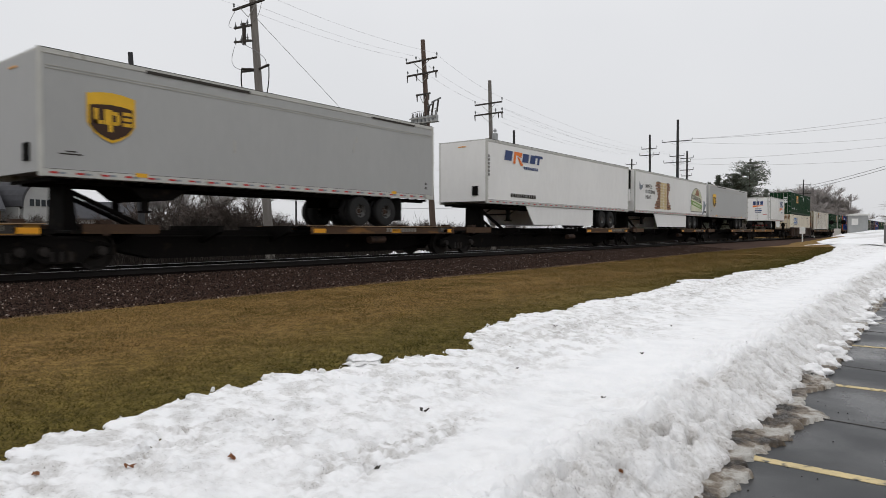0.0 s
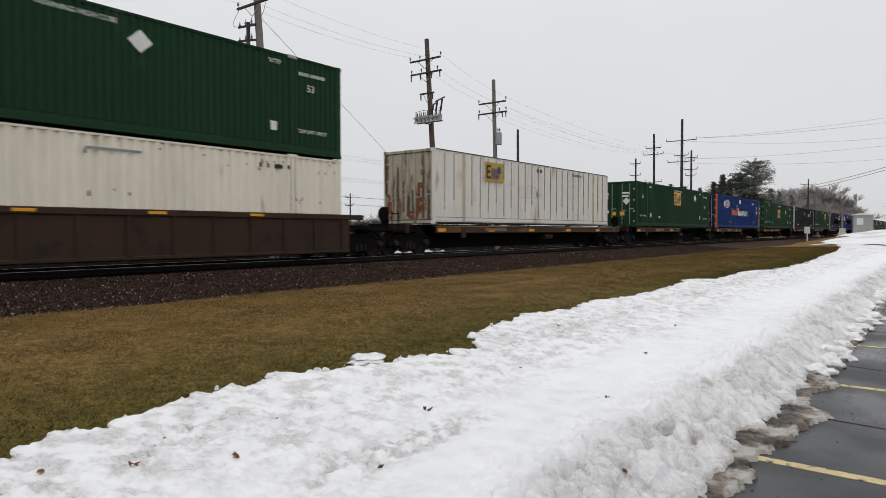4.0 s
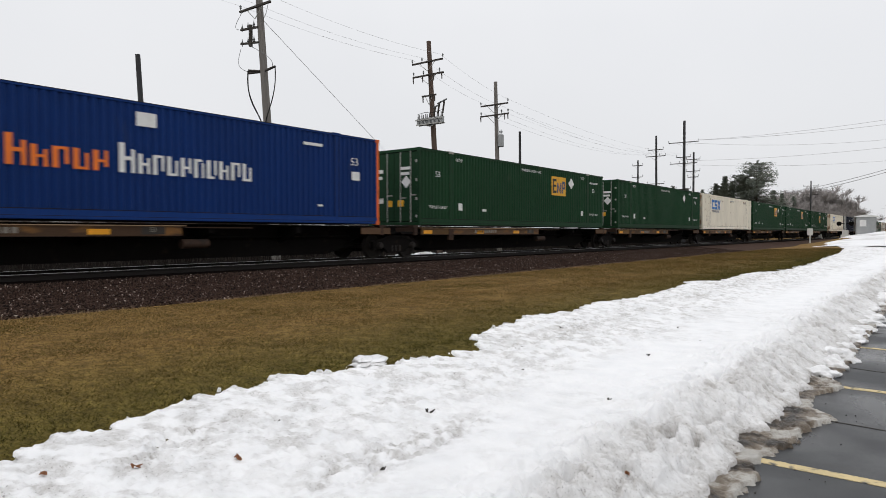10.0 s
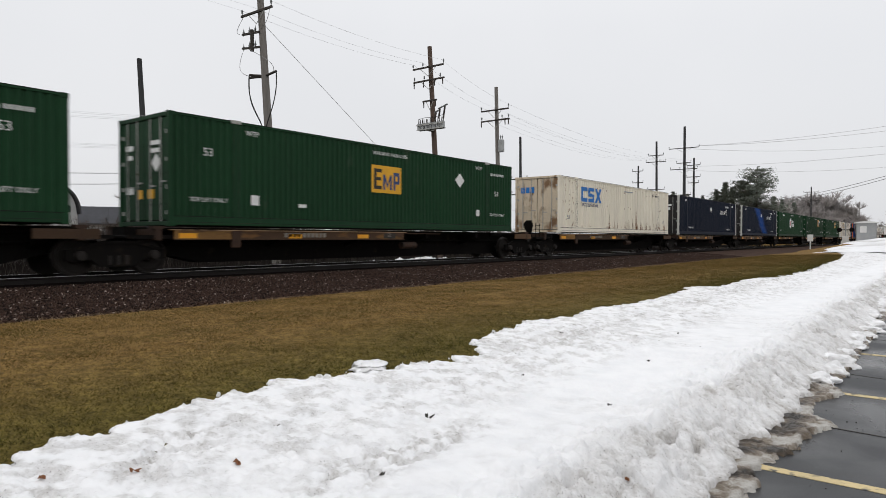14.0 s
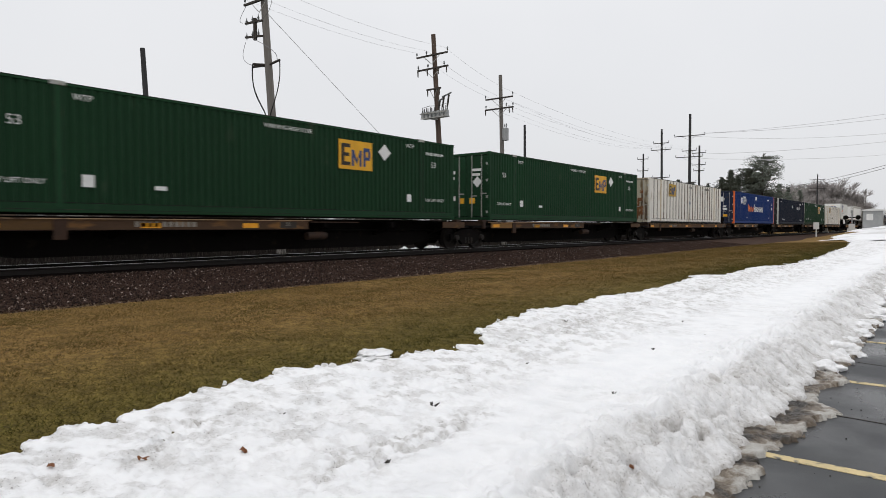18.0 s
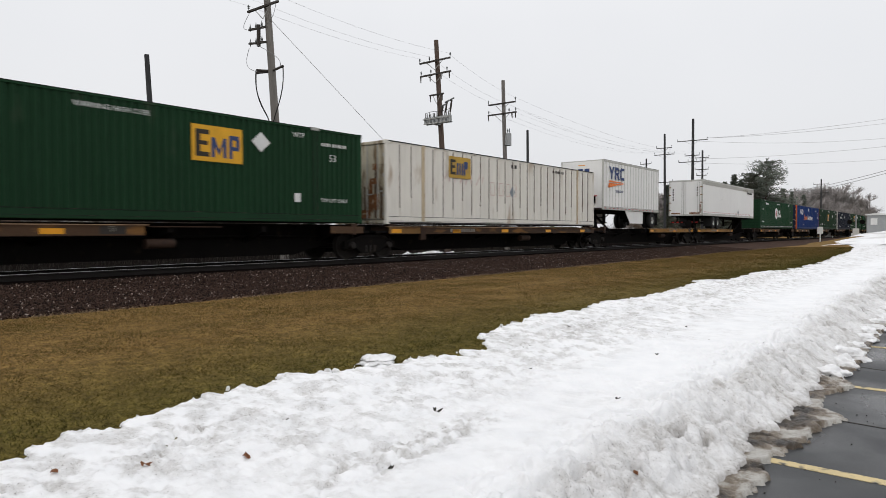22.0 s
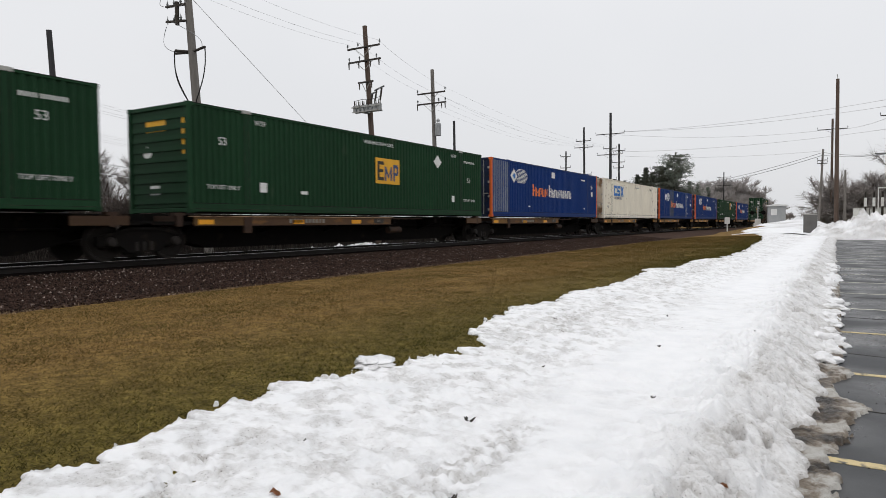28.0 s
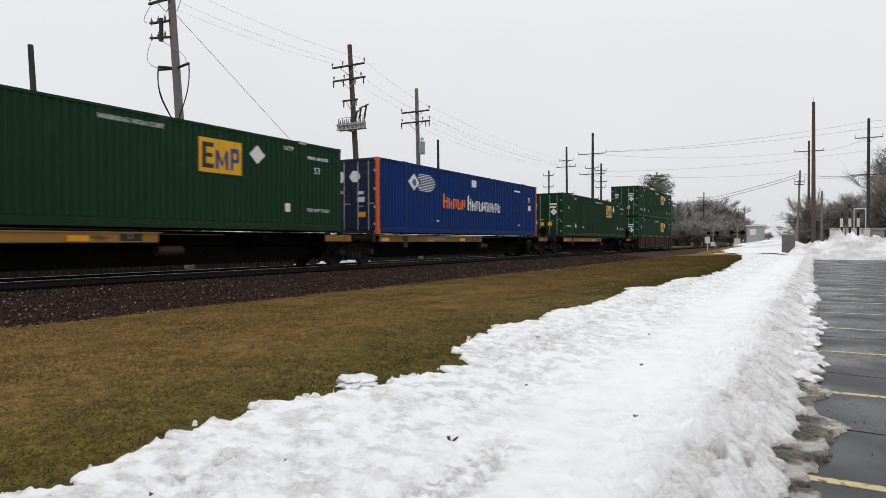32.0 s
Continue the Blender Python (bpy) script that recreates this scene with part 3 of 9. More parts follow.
def asphalt_material():
    m, n, l, b = nodes_of("wet asphalt")
    tc = n.new("ShaderNodeTexCoord")
    wet, fine = n.new("ShaderNodeTexNoise"), n.new("ShaderNodeTexNoise")
    wet.inputs["Scale"].default_value, wet.inputs["Detail"].default_value = 0.8, 8
    fine.inputs["Scale"].default_value, fine.inputs["Detail"].default_value = 130, 4
    for t in (wet, fine):
        l.new(tc.outputs["Object"], t.inputs["Vector"])
    ramp = n.new("ShaderNodeValToRGB")
    ramp.color_ramp.elements[0].color, ramp.color_ramp.elements[1].color = (0.011, 0.012, 0.013, 1), (0.050, 0.052, 0.055, 1)
    ramp.color_ramp.elements[0].position, ramp.color_ramp.elements[1].position = 0.3, 0.7
    mixv = n.new("ShaderNodeMath")
    mixv.operation = "MULTIPLY_ADD"
    mixv.inputs[1].default_value = 0.45
    l.new(fine.outputs["Fac"], mixv.inputs[0])
    l.new(wet.outputs["Fac"], mixv.inputs[2])
    off = n.new("ShaderNodeMath")
    off.operation = "SUBTRACT"
    off.inputs[1].default_value = 0.22
    l.new(mixv.outputs[0], off.inputs[0])
    l.new(off.outputs[0], ramp.inputs["Fac"])
    l.new(ramp.outputs["Color"], b.inputs["Base Color"])
    rr = n.new("ShaderNodeMapRange")
    rr.inputs["From Min"].default_value, rr.inputs["From Max"].default_value = 0.35, 0.65
    rr.inputs["To Min"].default_value, rr.inputs["To Max"].default_value = 0.18, 0.62
    b.inputs["Specular IOR Level"].default_value = 0.30
    l.new(wet.outputs["Fac"], rr.inputs["Value"])
    l.new(rr.outputs["Result"], b.inputs["Roughness"])
    bp = n.new("ShaderNodeBump")
    bp.inputs["Strength"].default_value, bp.inputs["Distance"].default_value = 0.25, 0.006
    l.new(fine.outputs["Fac"], bp.inputs["Height"])
    l.new(bp.outputs["Normal"], b.inputs["Normal"])
    return m


def turf_material():
    m, n, l, b = nodes_of("dormant turf")
    tc = n.new("ShaderNodeTexCoord")
    a, c, e = (n.new("ShaderNodeTexNoise") for _ in range(3))
    for t, s in ((a, 0.35), (c, 2.6), (e, 55)):
        t.inputs["Scale"].default_value, t.inputs["Detail"].default_value = s, 6
        l.new(tc.outputs["Object"], t.inputs["Vector"])
    s1 = n.new("ShaderNodeMath")
    s1.operation = "MULTIPLY_ADD"
    s1.inputs[1].default_value = 1.3
    l.new(c.outputs["Fac"], s1.inputs[0])
    l.new(a.outputs["Fac"], s1.inputs[2])
    s2 = n.new("ShaderNodeMath")
    s2.operation = "MULTIPLY_ADD"
    s2.inputs[1].default_value = 0.9
    l.new(e.outputs["Fac"], s2.inputs[0])
    l.new(s1.outputs[0], s2.inputs[2])
    ramp = n.new("ShaderNodeValToRGB")
    ramp.color_ramp.elements[0].position, ramp.color_ramp.elements[0].color = 1.30, (0.042, 0.030, 0.008, 1)
    ramp.color_ramp.elements[1].position, ramp.color_ramp.elements[1].color = 1.90, (0.184, 0.113, 0.038, 1)
    shade = n.new("ShaderNodeMapRange")
    shade.inputs["From Max"].default_value = 2.0
    l.new(s2.outputs[0], shade.inputs["Value"])
    l.new(shade.outputs["Result"], ramp.inputs["Fac"])
    for el in ramp.color_ramp.elements:
        el.position *= 0.5
    split, near, green = n.new("ShaderNodeSeparateXYZ"), n.new("ShaderNodeMapRange"), n.new("ShaderNodeMix")
    near.inputs["From Min"].default_value, near.inputs["From Max"].default_value = -7.0, -4.4
    near.inputs["To Max"].default_value = 0.8
    green.data_type, green.blend_type = "RGBA", "MULTIPLY"
    green.inputs["B"].default_value = (0.45, 0.63, 0.40, 1)
    l.new(tc.outputs["Object"], split.inputs["Vector"])
    l.new(split.outputs["X"], near.inputs["Value"])
    l.new(near.outputs["Result"], green.inputs["Factor"])
    l.new(ramp.outputs["Color"], green.inputs["A"])
    last = green.outputs["Result"]
    for size, least, most in ((7.0, 0.6, 1.45), (42.0, 0.5, 1.55)):
        tuft, light, scale = n.new("ShaderNodeTexNoise"), n.new("ShaderNodeMapRange"), n.new("ShaderNodeVectorMath")
        tuft.inputs["Scale"].default_value, tuft.inputs["Detail"].default_value, tuft.inputs["Roughness"].default_value = size, 6, 0.7
        light.inputs["From Min"].default_value, light.inputs["From Max"].default_value = 0.35, 0.65
        light.inputs["To Min"].default_value, light.inputs["To Max"].default_value = least, most
        scale.operation = "SCALE"
        l.new(tc.outputs["Object"], tuft.inputs["Vector"])
        l.new(tuft.outputs["Fac"], light.inputs["Value"])
        l.new(last, scale.inputs[0])
        l.new(light.outputs["Result"], scale.inputs["Scale"])
        last = scale.outputs["Vector"]
    l.new(last, b.inputs["Base Color"])
    b.inputs["Specular IOR Level"].default_value = 0.1
    b.inputs["Roughness"].default_value = 0.95
    bp = n.new("ShaderNodeBump")
    bp.inputs["Strength"].default_value, bp.inputs["Distance"].default_value = 0.6, 0.03
    l.new(e.outputs["Fac"], bp.inputs["Height"])
    l.new(bp.outputs["Normal"], b.inputs["Normal"])
    return m


M["snow"], M["asphalt"], M["turf"] = snow_material(), asphalt_material(), turf_material()
M["stripe_yellow"] = surface("worn yellow stripe", (0.56, 0.45, 0.24), 0.6, wear=(0.09, 0.09, 0.085), wear_at=0.50, blotch=5, vary=0.15, bump=0.1)
M["stripe_white"] = surface("worn white stripe", (0.50, 0.49, 0.42), 0.6, wear=(0.09, 0.09, 0.09), wear_at=0.50, blotch=5, vary=0.15, bump=0.1)
M["stone"] = island("ballast stones", (0.008, 0.005, 0.004), (0.36, 0.29, 0.25), 1.0, mid=(0.034, 0.0205, 0.0155))
ramp = M["stone"].node_tree.nodes["Color Ramp"].color_ramp
ramp.elements.new(0.955).color = (0.062, 0.036, 0.027, 1)
M["stone"].node_tree.nodes["Principled BSDF"].inputs["Specular IOR Level"].default_value = 0.15
M["bed"] = surface("track bed fines", (0.062, 0.040, 0.031), 1.0, grain=25, blotch=2, vary=0.5, bump=0.6, bump_size=0.04, shine=0.03)
M["straw"] = island("dry toe grass", (0.09, 0.055, 0.025), (0.30, 0.21, 0.12), 0.95)
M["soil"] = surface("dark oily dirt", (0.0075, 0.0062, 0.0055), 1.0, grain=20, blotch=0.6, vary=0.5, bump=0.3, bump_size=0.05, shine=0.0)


def blade_material():
    """Blades that differ one by one, and drift from straw to olive over the lawn."""
    m = island("dormant grass blades", (0.048, 0.034, 0.009), (0.345, 0.225, 0.083), 0.95, mid=(0.109, 0.072, 0.021))
    n, l = m.node_tree.nodes, m.node_tree.links
    b, ramp = n["Principled BSDF"], n["Color Ramp"]
    tc, drift, mix, span = n.new("ShaderNodeTexCoord"), n.new("ShaderNodeTexNoise"), n.new("ShaderNodeMix"), n.new("ShaderNodeMapRange")
    drift.inputs["Scale"].default_value, drift.inputs["Detail"].default_value = 1.1, 9
    span.inputs["From Min"].default_value, span.inputs["From Max"].default_value = 0.38, 0.66
    mix.data_type, mix.blend_type = "RGBA", "MULTIPLY"
    l.new(tc.outputs["Object"], drift.inputs["Vector"])
    l.new(drift.outputs["Fac"], span.inputs["Value"])
    l.new(span.outputs["Result"], mix.inputs["Factor"])
    l.new(ramp.outputs["Color"], mix.inputs["A"])
    mix.inputs["B"].default_value = (0.60, 0.70, 0.62, 1)
    split, near, green = n.new("ShaderNodeSeparateXYZ"), n.new("ShaderNodeMapRange"), n.new("ShaderNodeMix")
    near.inputs["From Min"].default_value, near.inputs["From Max"].default_value = -7.0, -4.4
    near.inputs["To Max"].default_value = 0.8
    green.data_type, green.blend_type = "RGBA", "MULTIPLY"
    green.inputs["B"].default_value = (0.45, 0.63, 0.40, 1)
    l.new(tc.outputs["Object"], split.inputs["Vector"])
    l.new(split.outputs["X"], near.inputs["Value"])
    l.new(near.outputs["Result"], green.inputs["Factor"])
    l.new(mix.outputs["Result"], green.inputs["A"])
    tuft, light, scale = n.new("ShaderNodeTexNoise"), n.new("ShaderNodeMapRange"), n.new("ShaderNodeVectorMath")
    tuft.inputs["Scale"].default_value, tuft.inputs["Detail"].default_value, tuft.inputs["Roughness"].default_value = 9.0, 10, 0.85
    light.inputs["From Min"].default_value, light.inputs["From Max"].default_value = 0.33, 0.67
    light.inputs["To Min"].default_value, light.inputs["To Max"].default_value = 0.35, 1.65
    scale.operation = "SCALE"
    l.new(tc.outputs["Object"], tuft.inputs["Vector"])
    l.new(tuft.outputs["Fac"], light.inputs["Value"])
    l.new(green.outputs["Result"], scale.inputs[0])
    l.new(light.outputs["Result"], scale.inputs["Scale"])
    l.new(scale.outputs["Vector"], b.inputs["Base Color"])
    b.inputs["Specular IOR Level"].default_value = 0.1
    return m


M["blade"] = blade_material()

TRACK_X, RAIL_Z = -16.63, 0.70
PROFILE_X = np.array([-3000, -70, -40, -24, -12.3, -9.5, -7, -4.3, -1.7, -0.9, -0.5, 3000.0])
PROFILE_Z = np.array([0.5, 0.5, 0.4, 0.3, 0.25, 0.33, 0.39, 0.39, 0.14, -0.05, -0.06, -0.06])


def ground_z(x, y):
    z = np.interp(x, PROFILE_X, PROFILE_Z)
    rise = np.clip((y - 66) / 28, 0, 1)
    rise = rise * rise * (3 - 2 * rise) * 0.85 * np.clip((x + 13) / 4, 0, 1) * np.clip((2 - x) / 4, 0, 1)
    lump = 0.05 * fractal(x, y, 6.0, 3) * (x < -4.5) * np.clip((-x - 4.5) / 2, 0, 1)
    return z + rise + lump


def steps(*spans):
    """Grid lines: (start, end, step) spans put end to end."""
    out = []
    for a, b, s in spans:
        out += list(np.arange(a, b, s))
    return np.array(out + [spans[-1][1]])


sheet("ground", steps((-2500, -400, 300), (-400, -60, 20), (-60, -13, 2), (-13, -0.5, 0.35), (-0.5, 60, 12), (60, 2500, 300)),
      steps((-300, -10, 29), (-10, 40, 0.7), (40, 140, 4), (140, 600, 46), (600, 3000, 400)), ground_z, M["turf"],
      "brown dormant lawn rising gently to the railway", "ground")

sheet("parking_lot", steps((-1.25, 45, 1.85)), steps((-40, 66, 2)), lambda x, y: 0 * x, M["asphalt"], "wet dark asphalt parking lot with faded stripes", "parking lot")
sheet("far_road", steps((-9.5, 2.0, 1.0)), steps((128, 900, 40)), lambda x, y: 0.9 + 0 * x, M["asphalt"], "grey street running on beside the railway", "road")
for k in range(13):
    w = 0.05
    y = 4.92 + 2.86 * k
    ob = solid("parking_stripe", Geo().box(-1.2, 4.6, y - w, y + w, 0.0, 0.004), M["stripe_yellow" if k < 3 else "stripe_white"],
               "worn painted parking stripe on the asphalt", "stripe", "parking stripes", "structure")
rng = random.Random(4)
for y0, x0 in ((3.9, -1.1), (6.3, -1.1), (9.0, -1.0), (12.2, -1.0), (15.5, -1.0), (21, -1)):
    g = Geo()
    x, y = x0, y0
    while x < 6:
        nx, ny = x + rng.uniform(0.15, 0.4), y + rng.uniform(-0.07, 0.09)
        g.prism([(x, y - 0.012, 0.001), (nx, ny - 0.012, 0.001), (nx, ny + 0.012, 0.001), (x, y + 0.012, 0.001)], (0, 0, 0.003))
        x, y = nx, ny
    solid("asphalt_crack", g, M["decal_dark"], "tar-filled crack across the asphalt", "crack", "asphalt cracks", "structure")

# ---- the ploughed snow strip between lawn and lot ----
LAWN_EDGE_Y = np.array([-12, 1.2, 1.6, 1.87, 2.05, 2.5, 2.9, 3.05, 3.45, 3.75, 4.25, 4.35, 4.78, 5.2, 5.6, 6.1, 6.75, 8.1, 9.0, 10.2, 11.5, 13.5, 16.2, 16.7, 20.4, 22.6, 27.3, 32.3, 45, 57, 66.0])
LAWN_EDGE_X = np.array([-3.75, -3.94, -4.07, -4.03, -4.12, -4.24, -4.29, -4.24, -4.31, -4.25, -4.12, -4.00, -3.95, -3.89, -3.93, -4.26, -4.44, -4.68, -4.48, -4.66, -4.49, -4.53, -4.9, -4.35, -4.56, -4.1, -4.05, -4.3, -4.9, -6.0, -7.5])
FOOT_Y, FOOT_X = np.array([0, 4.5, 7, 9, 11, 66.0]), np.array([-1.06, -1.05, -1.02, -1.02, -0.99, -0.98])


def foot_x(x, y):
    return np.interp(y, FOOT_Y, FOOT_X) - 0.04 + 0.16 * fractal(0 * x + 9, y, 0.5, 3, 0.55) + 0.12 * fractal(x, y, 0.16, 3)


def crest_x(x, y):
    return -1.68 + 0.14 * fractal(0 * x + 4, y, 1.1, 2, 0.5) + 0.07 * fractal(x, y, 0.2, 2)


def pitted(x, y):
    """Where the sun has eaten pits into the snow: bands along the strip, broken up."""
    band = np.exp(-((x + 2.62) / 0.17) ** 2) * np.exp(-((y - 3.0) / 0.9) ** 4)
    rim = 0.9 * np.exp(-((x + 3.65 + 0.02 * (y - 2)) / 0.24) ** 2)
    loose = np.clip(fractal(x + 11, y + 4, 1.3, 3) * 2.6 - 0.35, 0, 1)
    return np.clip(band * 1.2 + rim * np.clip(0.65 + 1.6 * fractal(x + 5, y, 0.7, 3), 0, 1) + 0.6 * loose, 0, 1)


def snow_z(x, y):
    edge = np.interp(y, LAWN_EDGE_Y, LAWN_EDGE_X) + 0.12 * fractal(0 * x + 3, y, 0.3, 4, 0.7) + 0.16 * fractal(x, y, 0.13, 4, 0.7)
    foot, crest = foot_x(x, y), crest_x(x, y)
    lawn = ground_z(x, y)
    base = np.minimum(lawn, np.where(x > -1.3, 0.0, 9))
    top = np.maximum(base + 0.02, 0.16 - 0.0887 * x * 0.75)
    bank = np.clip((foot - x) / np.maximum(foot - crest, 0.1), 0, 1)
    face = np.clip(4 * bank * (1 - bank), 0, 1)
    near_edge = np.clip((bank - 0.55) / 0.45, 0, 1) * np.exp(-np.clip(crest - x, 0, 9) / 0.25)
    pits = pitted(x, y)
    cell = np.abs(fractal(x, y, 0.10, 3, 0.6))
    rough = 0.006 * fractal(x, y, 0.8, 3, 0.5) + (0.005 + 0.016 * np.clip((-2.5 - x) / 0.5, 0, 1)) * fractal(x, y, 0.15, 4, 0.62)
    rough = rough - pits * (0.11 * np.clip(0.34 - cell * 1.6, 0, 1) + 0.035 * np.abs(fractal(x, y, 0.05, 2)))
    band = np.exp(-((x + 2.62) / 0.2) ** 2) * np.exp(-((y - 3.0) / 0.9) ** 4)
    rough = rough - 0.05 * band * np.clip(fractal(x * 2 + 3, y, 0.3, 3) + 0.15, 0, 1)
    (big, own, crease), (mid, own2, crease2), (small, own3, crease3) = clods(x, y, 0.34), clods(x + 3, y, 0.15), clods(x, y + 5, 0.062)
    holes = np.clip(fractal(x + 7, y + 1, 0.15, 3, 0.5) - 0.20, 0, 1)
    chunk = 0.12 * (big - 0.55) * (0.4 + own) + 0.085 * (mid - 0.5) * (0.3 + own2) + 0.036 * (small - 0.5) * (0.2 + own3)
    chunk = chunk - 0.035 * crease - 0.022 * crease2 - 0.7 * holes + 0.05 * fractal(x, y, 0.09, 3, 0.6)
    rough = rough + np.maximum(face, 0.8 * near_edge) * chunk + near_edge * (0.05 * fractal(x, y, 0.25, 3, 0.5) + 0.02)
    crumbs = np.clip(1.8 * fractal(x + 20, y, 0.9, 3) + 0.2 + 0.9 * np.clip((-2.7 - x) / 0.5, 0, 1), 0, 1) * np.clip(y / 2, 0, 1)
    rough = rough + crumbs * (0.016 * (small - 0.6) * own3 - 0.009 * crease3 + 0.022 * fractal(x, y, 0.045, 2))
    z = base + (top - base + rough) * (0.22 * np.clip(bank / 0.05, 0, 1) + 0.78 * bank ** 0.95)
    d = x - edge
    d = d - 0.30 * np.clip(1 - d / 0.22, 0, 1) * np.clip(fractal(x + 8, y, 0.16, 3, 0.6) - 0.08, 0, 1)
    thick = np.where(d > 0, np.clip(d / 0.035, 0, 1) ** 0.4, np.clip(d / 0.05, -1.5, 0))
    over = np.clip((x - edge) / 0.8, 0, 1)
    cap = lawn + 0.034 + (0.02 * fractal(x, y, 0.5, 3) + rough) * np.clip(d / 0.3, 0, 1)
    soft = np.clip((x + 2.9) / 1.2, 0, 1)
    z = np.where(x < -1.7, cap * (1 - soft) + z * soft, z)
    z = np.where(thick < 1, lawn + (z - lawn) * np.clip(thick, 0, 1) + 0.06 * np.minimum(thick, 0), z)
    z = np.where((x > -2.2) & (bank > 0.06), np.maximum(z, np.maximum(lawn, base) + 0.02), z)
    return np.where(bank <= 0, base - 0.06, z)


def snow_sheet(y0, y1, dy, dx, face_dx, name="snow_bank"):
    ob = sheet(name, steps((-5.2 if y1 < 40 else -8.5, -2.1, dx), (-2.1, -0.75, face_dx)), np.arange(y0, y1 + dy / 2, dy), snow_z, M["snow"],
               "ploughed bank of old granular snow along the lot", "snow", "structure")
    me = ob.data
    co = np.empty(len(me.vertices) * 3)
    me.vertices.foreach_get("co", co)
    co = co.reshape(-1, 3)
    x, y = co[:, 0], co[:, 1]
    bank = np.clip((foot_x(x, y) - x) / np.maximum(foot_x(x, y) - crest_x(x, y), 0.1), 0, 1)
    low = np.clip(1 - bank, 0, 1)
    holes = np.clip((fractal(x + 7, y + 1, 0.17, 2, 0.5) - 0.14) * 3, 0, 1) * np.clip(low * 6, 0, 1)
    on_face = np.clip(low * 6, 0, 1)
    crease, crease2 = clods(x, y, 0.34)[2], clods(x + 3, y, 0.15)[2]
    rim = np.exp(-((x - crest_x(x, y) - 0.05) / 0.16) ** 2) * np.clip(0.15 + 1.6 * fractal(x + 31, y, 0.8, 3), 0, 1)
    # shade painted over the sloping face, its creases and holes, with real grime patches
    grime = 0.35 * holes + on_face * (0.33 + 0.24 * crease + 0.18 * crease2 + 0.45 * np.clip(0.05 + 1.5 * fractal(x, y, 0.42, 4, 0.6), 0, 1))
    grime = grime + np.clip((low - 0.72) / 0.28, 0, 1) ** 1.5 * (0.45 + 0.8 * fractal(x, y, 0.3, 3)) + 0.5 * rim
    # mottled dirt on pitted and lawn-side snow, with some edge shadow painted in
    specks = pitted(x, y) * np.clip(0.30 + 1.9 * fractal(x, y, 0.07, 3, 0.65), 0, 1) * 0.75
    specks += 0.30 * np.clip(-0.15 + fractal(x + 2, y, 0.9, 5, 0.6) * 2, 0, 1) * np.clip(0.4 + 1.5 * fractal(x, y, 0.1, 3), 0, 1)
    specks += 0.55 * np.clip((-2.6 - x) / 0.6, 0, 1) * np.clip(0.22 + 1.9 * fractal(x, y + 3, 0.11, 4, 0.65), 0, 1)
    dirt_shade = np.clip(grime + specks, 0, 1)
    layer = me.color_attributes.new("grit", "FLOAT_COLOR", "POINT")
    layer.data.foreach_set("color", np.stack([dirt_shade, dirt_shade, dirt_shade, 0 * dirt_shade + 1], -1).ravel())
    return ob


snow_sheet(-6.0, 0.4, 0.08, 0.06, 0.06)
snow_sheet(0.4, 8.2, 0.0125, 0.0155, 0.0105)
snow_sheet(8.2, 24.0, 0.032, 0.03, 0.02)
snow_sheet(24.0, 66.0, 0.14, 0.06, 0.04)

# ---- track ----
bed_x = np.array([-21.2, -18.9, -18.3, -14.95, -14.3, -11.45, -11.1])
bed_z = np.array([0.2, 0.5, 0.53, 0.53, 0.48, 0.29, 0.12])
sheet("track_bed", np.array([-21.2, -20, -18.9, -18.3, -17.4, -16.6, -15.8, -14.95, -14.6, -14.3, -13.8, -13.3, -12.8, -12.3, -11.8, -11.45, -11.1]),
      steps((-60, 60, 1.5), (60, 300, 10), (300, 1500, 100)), lambda x, y: np.interp(x, bed_x, bed_z) + 0.03 * fractal(x, y, 0.7, 3), M["bed"],
      "dark red-brown crushed stone track bed", "track bed")


def stones(name, count, xr, yr, seed, size):
    """Loose ballast: many small cut stones in one mesh."""
    r = np.random.RandomState(seed)
    x = r.uniform(*xr, count)
    y = yr[0] + (yr[1] - yr[0]) * r.rand(count) ** 1.5
    x = np.where(x > -11.45, x - 0.1 * r.rand(count), x)
    z = np.interp(x, bed_x, bed_z) + 0.02
    s = size * r.uniform(0.55, 1.25, count)
    base = np.array([(1, 0, 0), (-1, 0, 0), (0, 1, 0), (0, -1, 0), (0, 0, 0.8), (0, 0, -0.8)], float)
    jit = base[None] * r.uniform(0.6, 1.15, (count, 6, 1)) + r.uniform(-0.25, 0.25, (count, 6, 3))
    turn = r.uniform(0, 6.28, count)
    c, sn = np.cos(turn)[:, None], np.sin(turn)[:, None]
    px, py = jit[..., 0] * c - jit[..., 1] * sn, jit[..., 0] * sn + jit[..., 1] * c
    v = np.stack([px * s[:, None] + x[:, None], py * s[:, None] + y[:, None], jit[..., 2] * s[:, None] + z[:, None]], -1).reshape(-1, 3)
    tri = np.array([(0, 2, 4), (2, 1, 4), (1, 3, 4), (3, 0, 4), (2, 0, 5), (1, 2, 5), (3, 1, 5), (0, 3, 5)])
    f = (tri[None] + 6 * np.arange(count)[:, None, None]).reshape(-1, 3)
    me = bpy.data.meshes.new(name)
    me.from_pydata(v.tolist(), [], f.tolist())
    me.materials.append(M["stone"])
    return tagged(new(name, me), "loose red-brown ballast stones beside the rail", "ballast", "", "stuff")


stones("ballast", 72000, (-15.0, -11.3), (-1, 50), 5, 0.028)


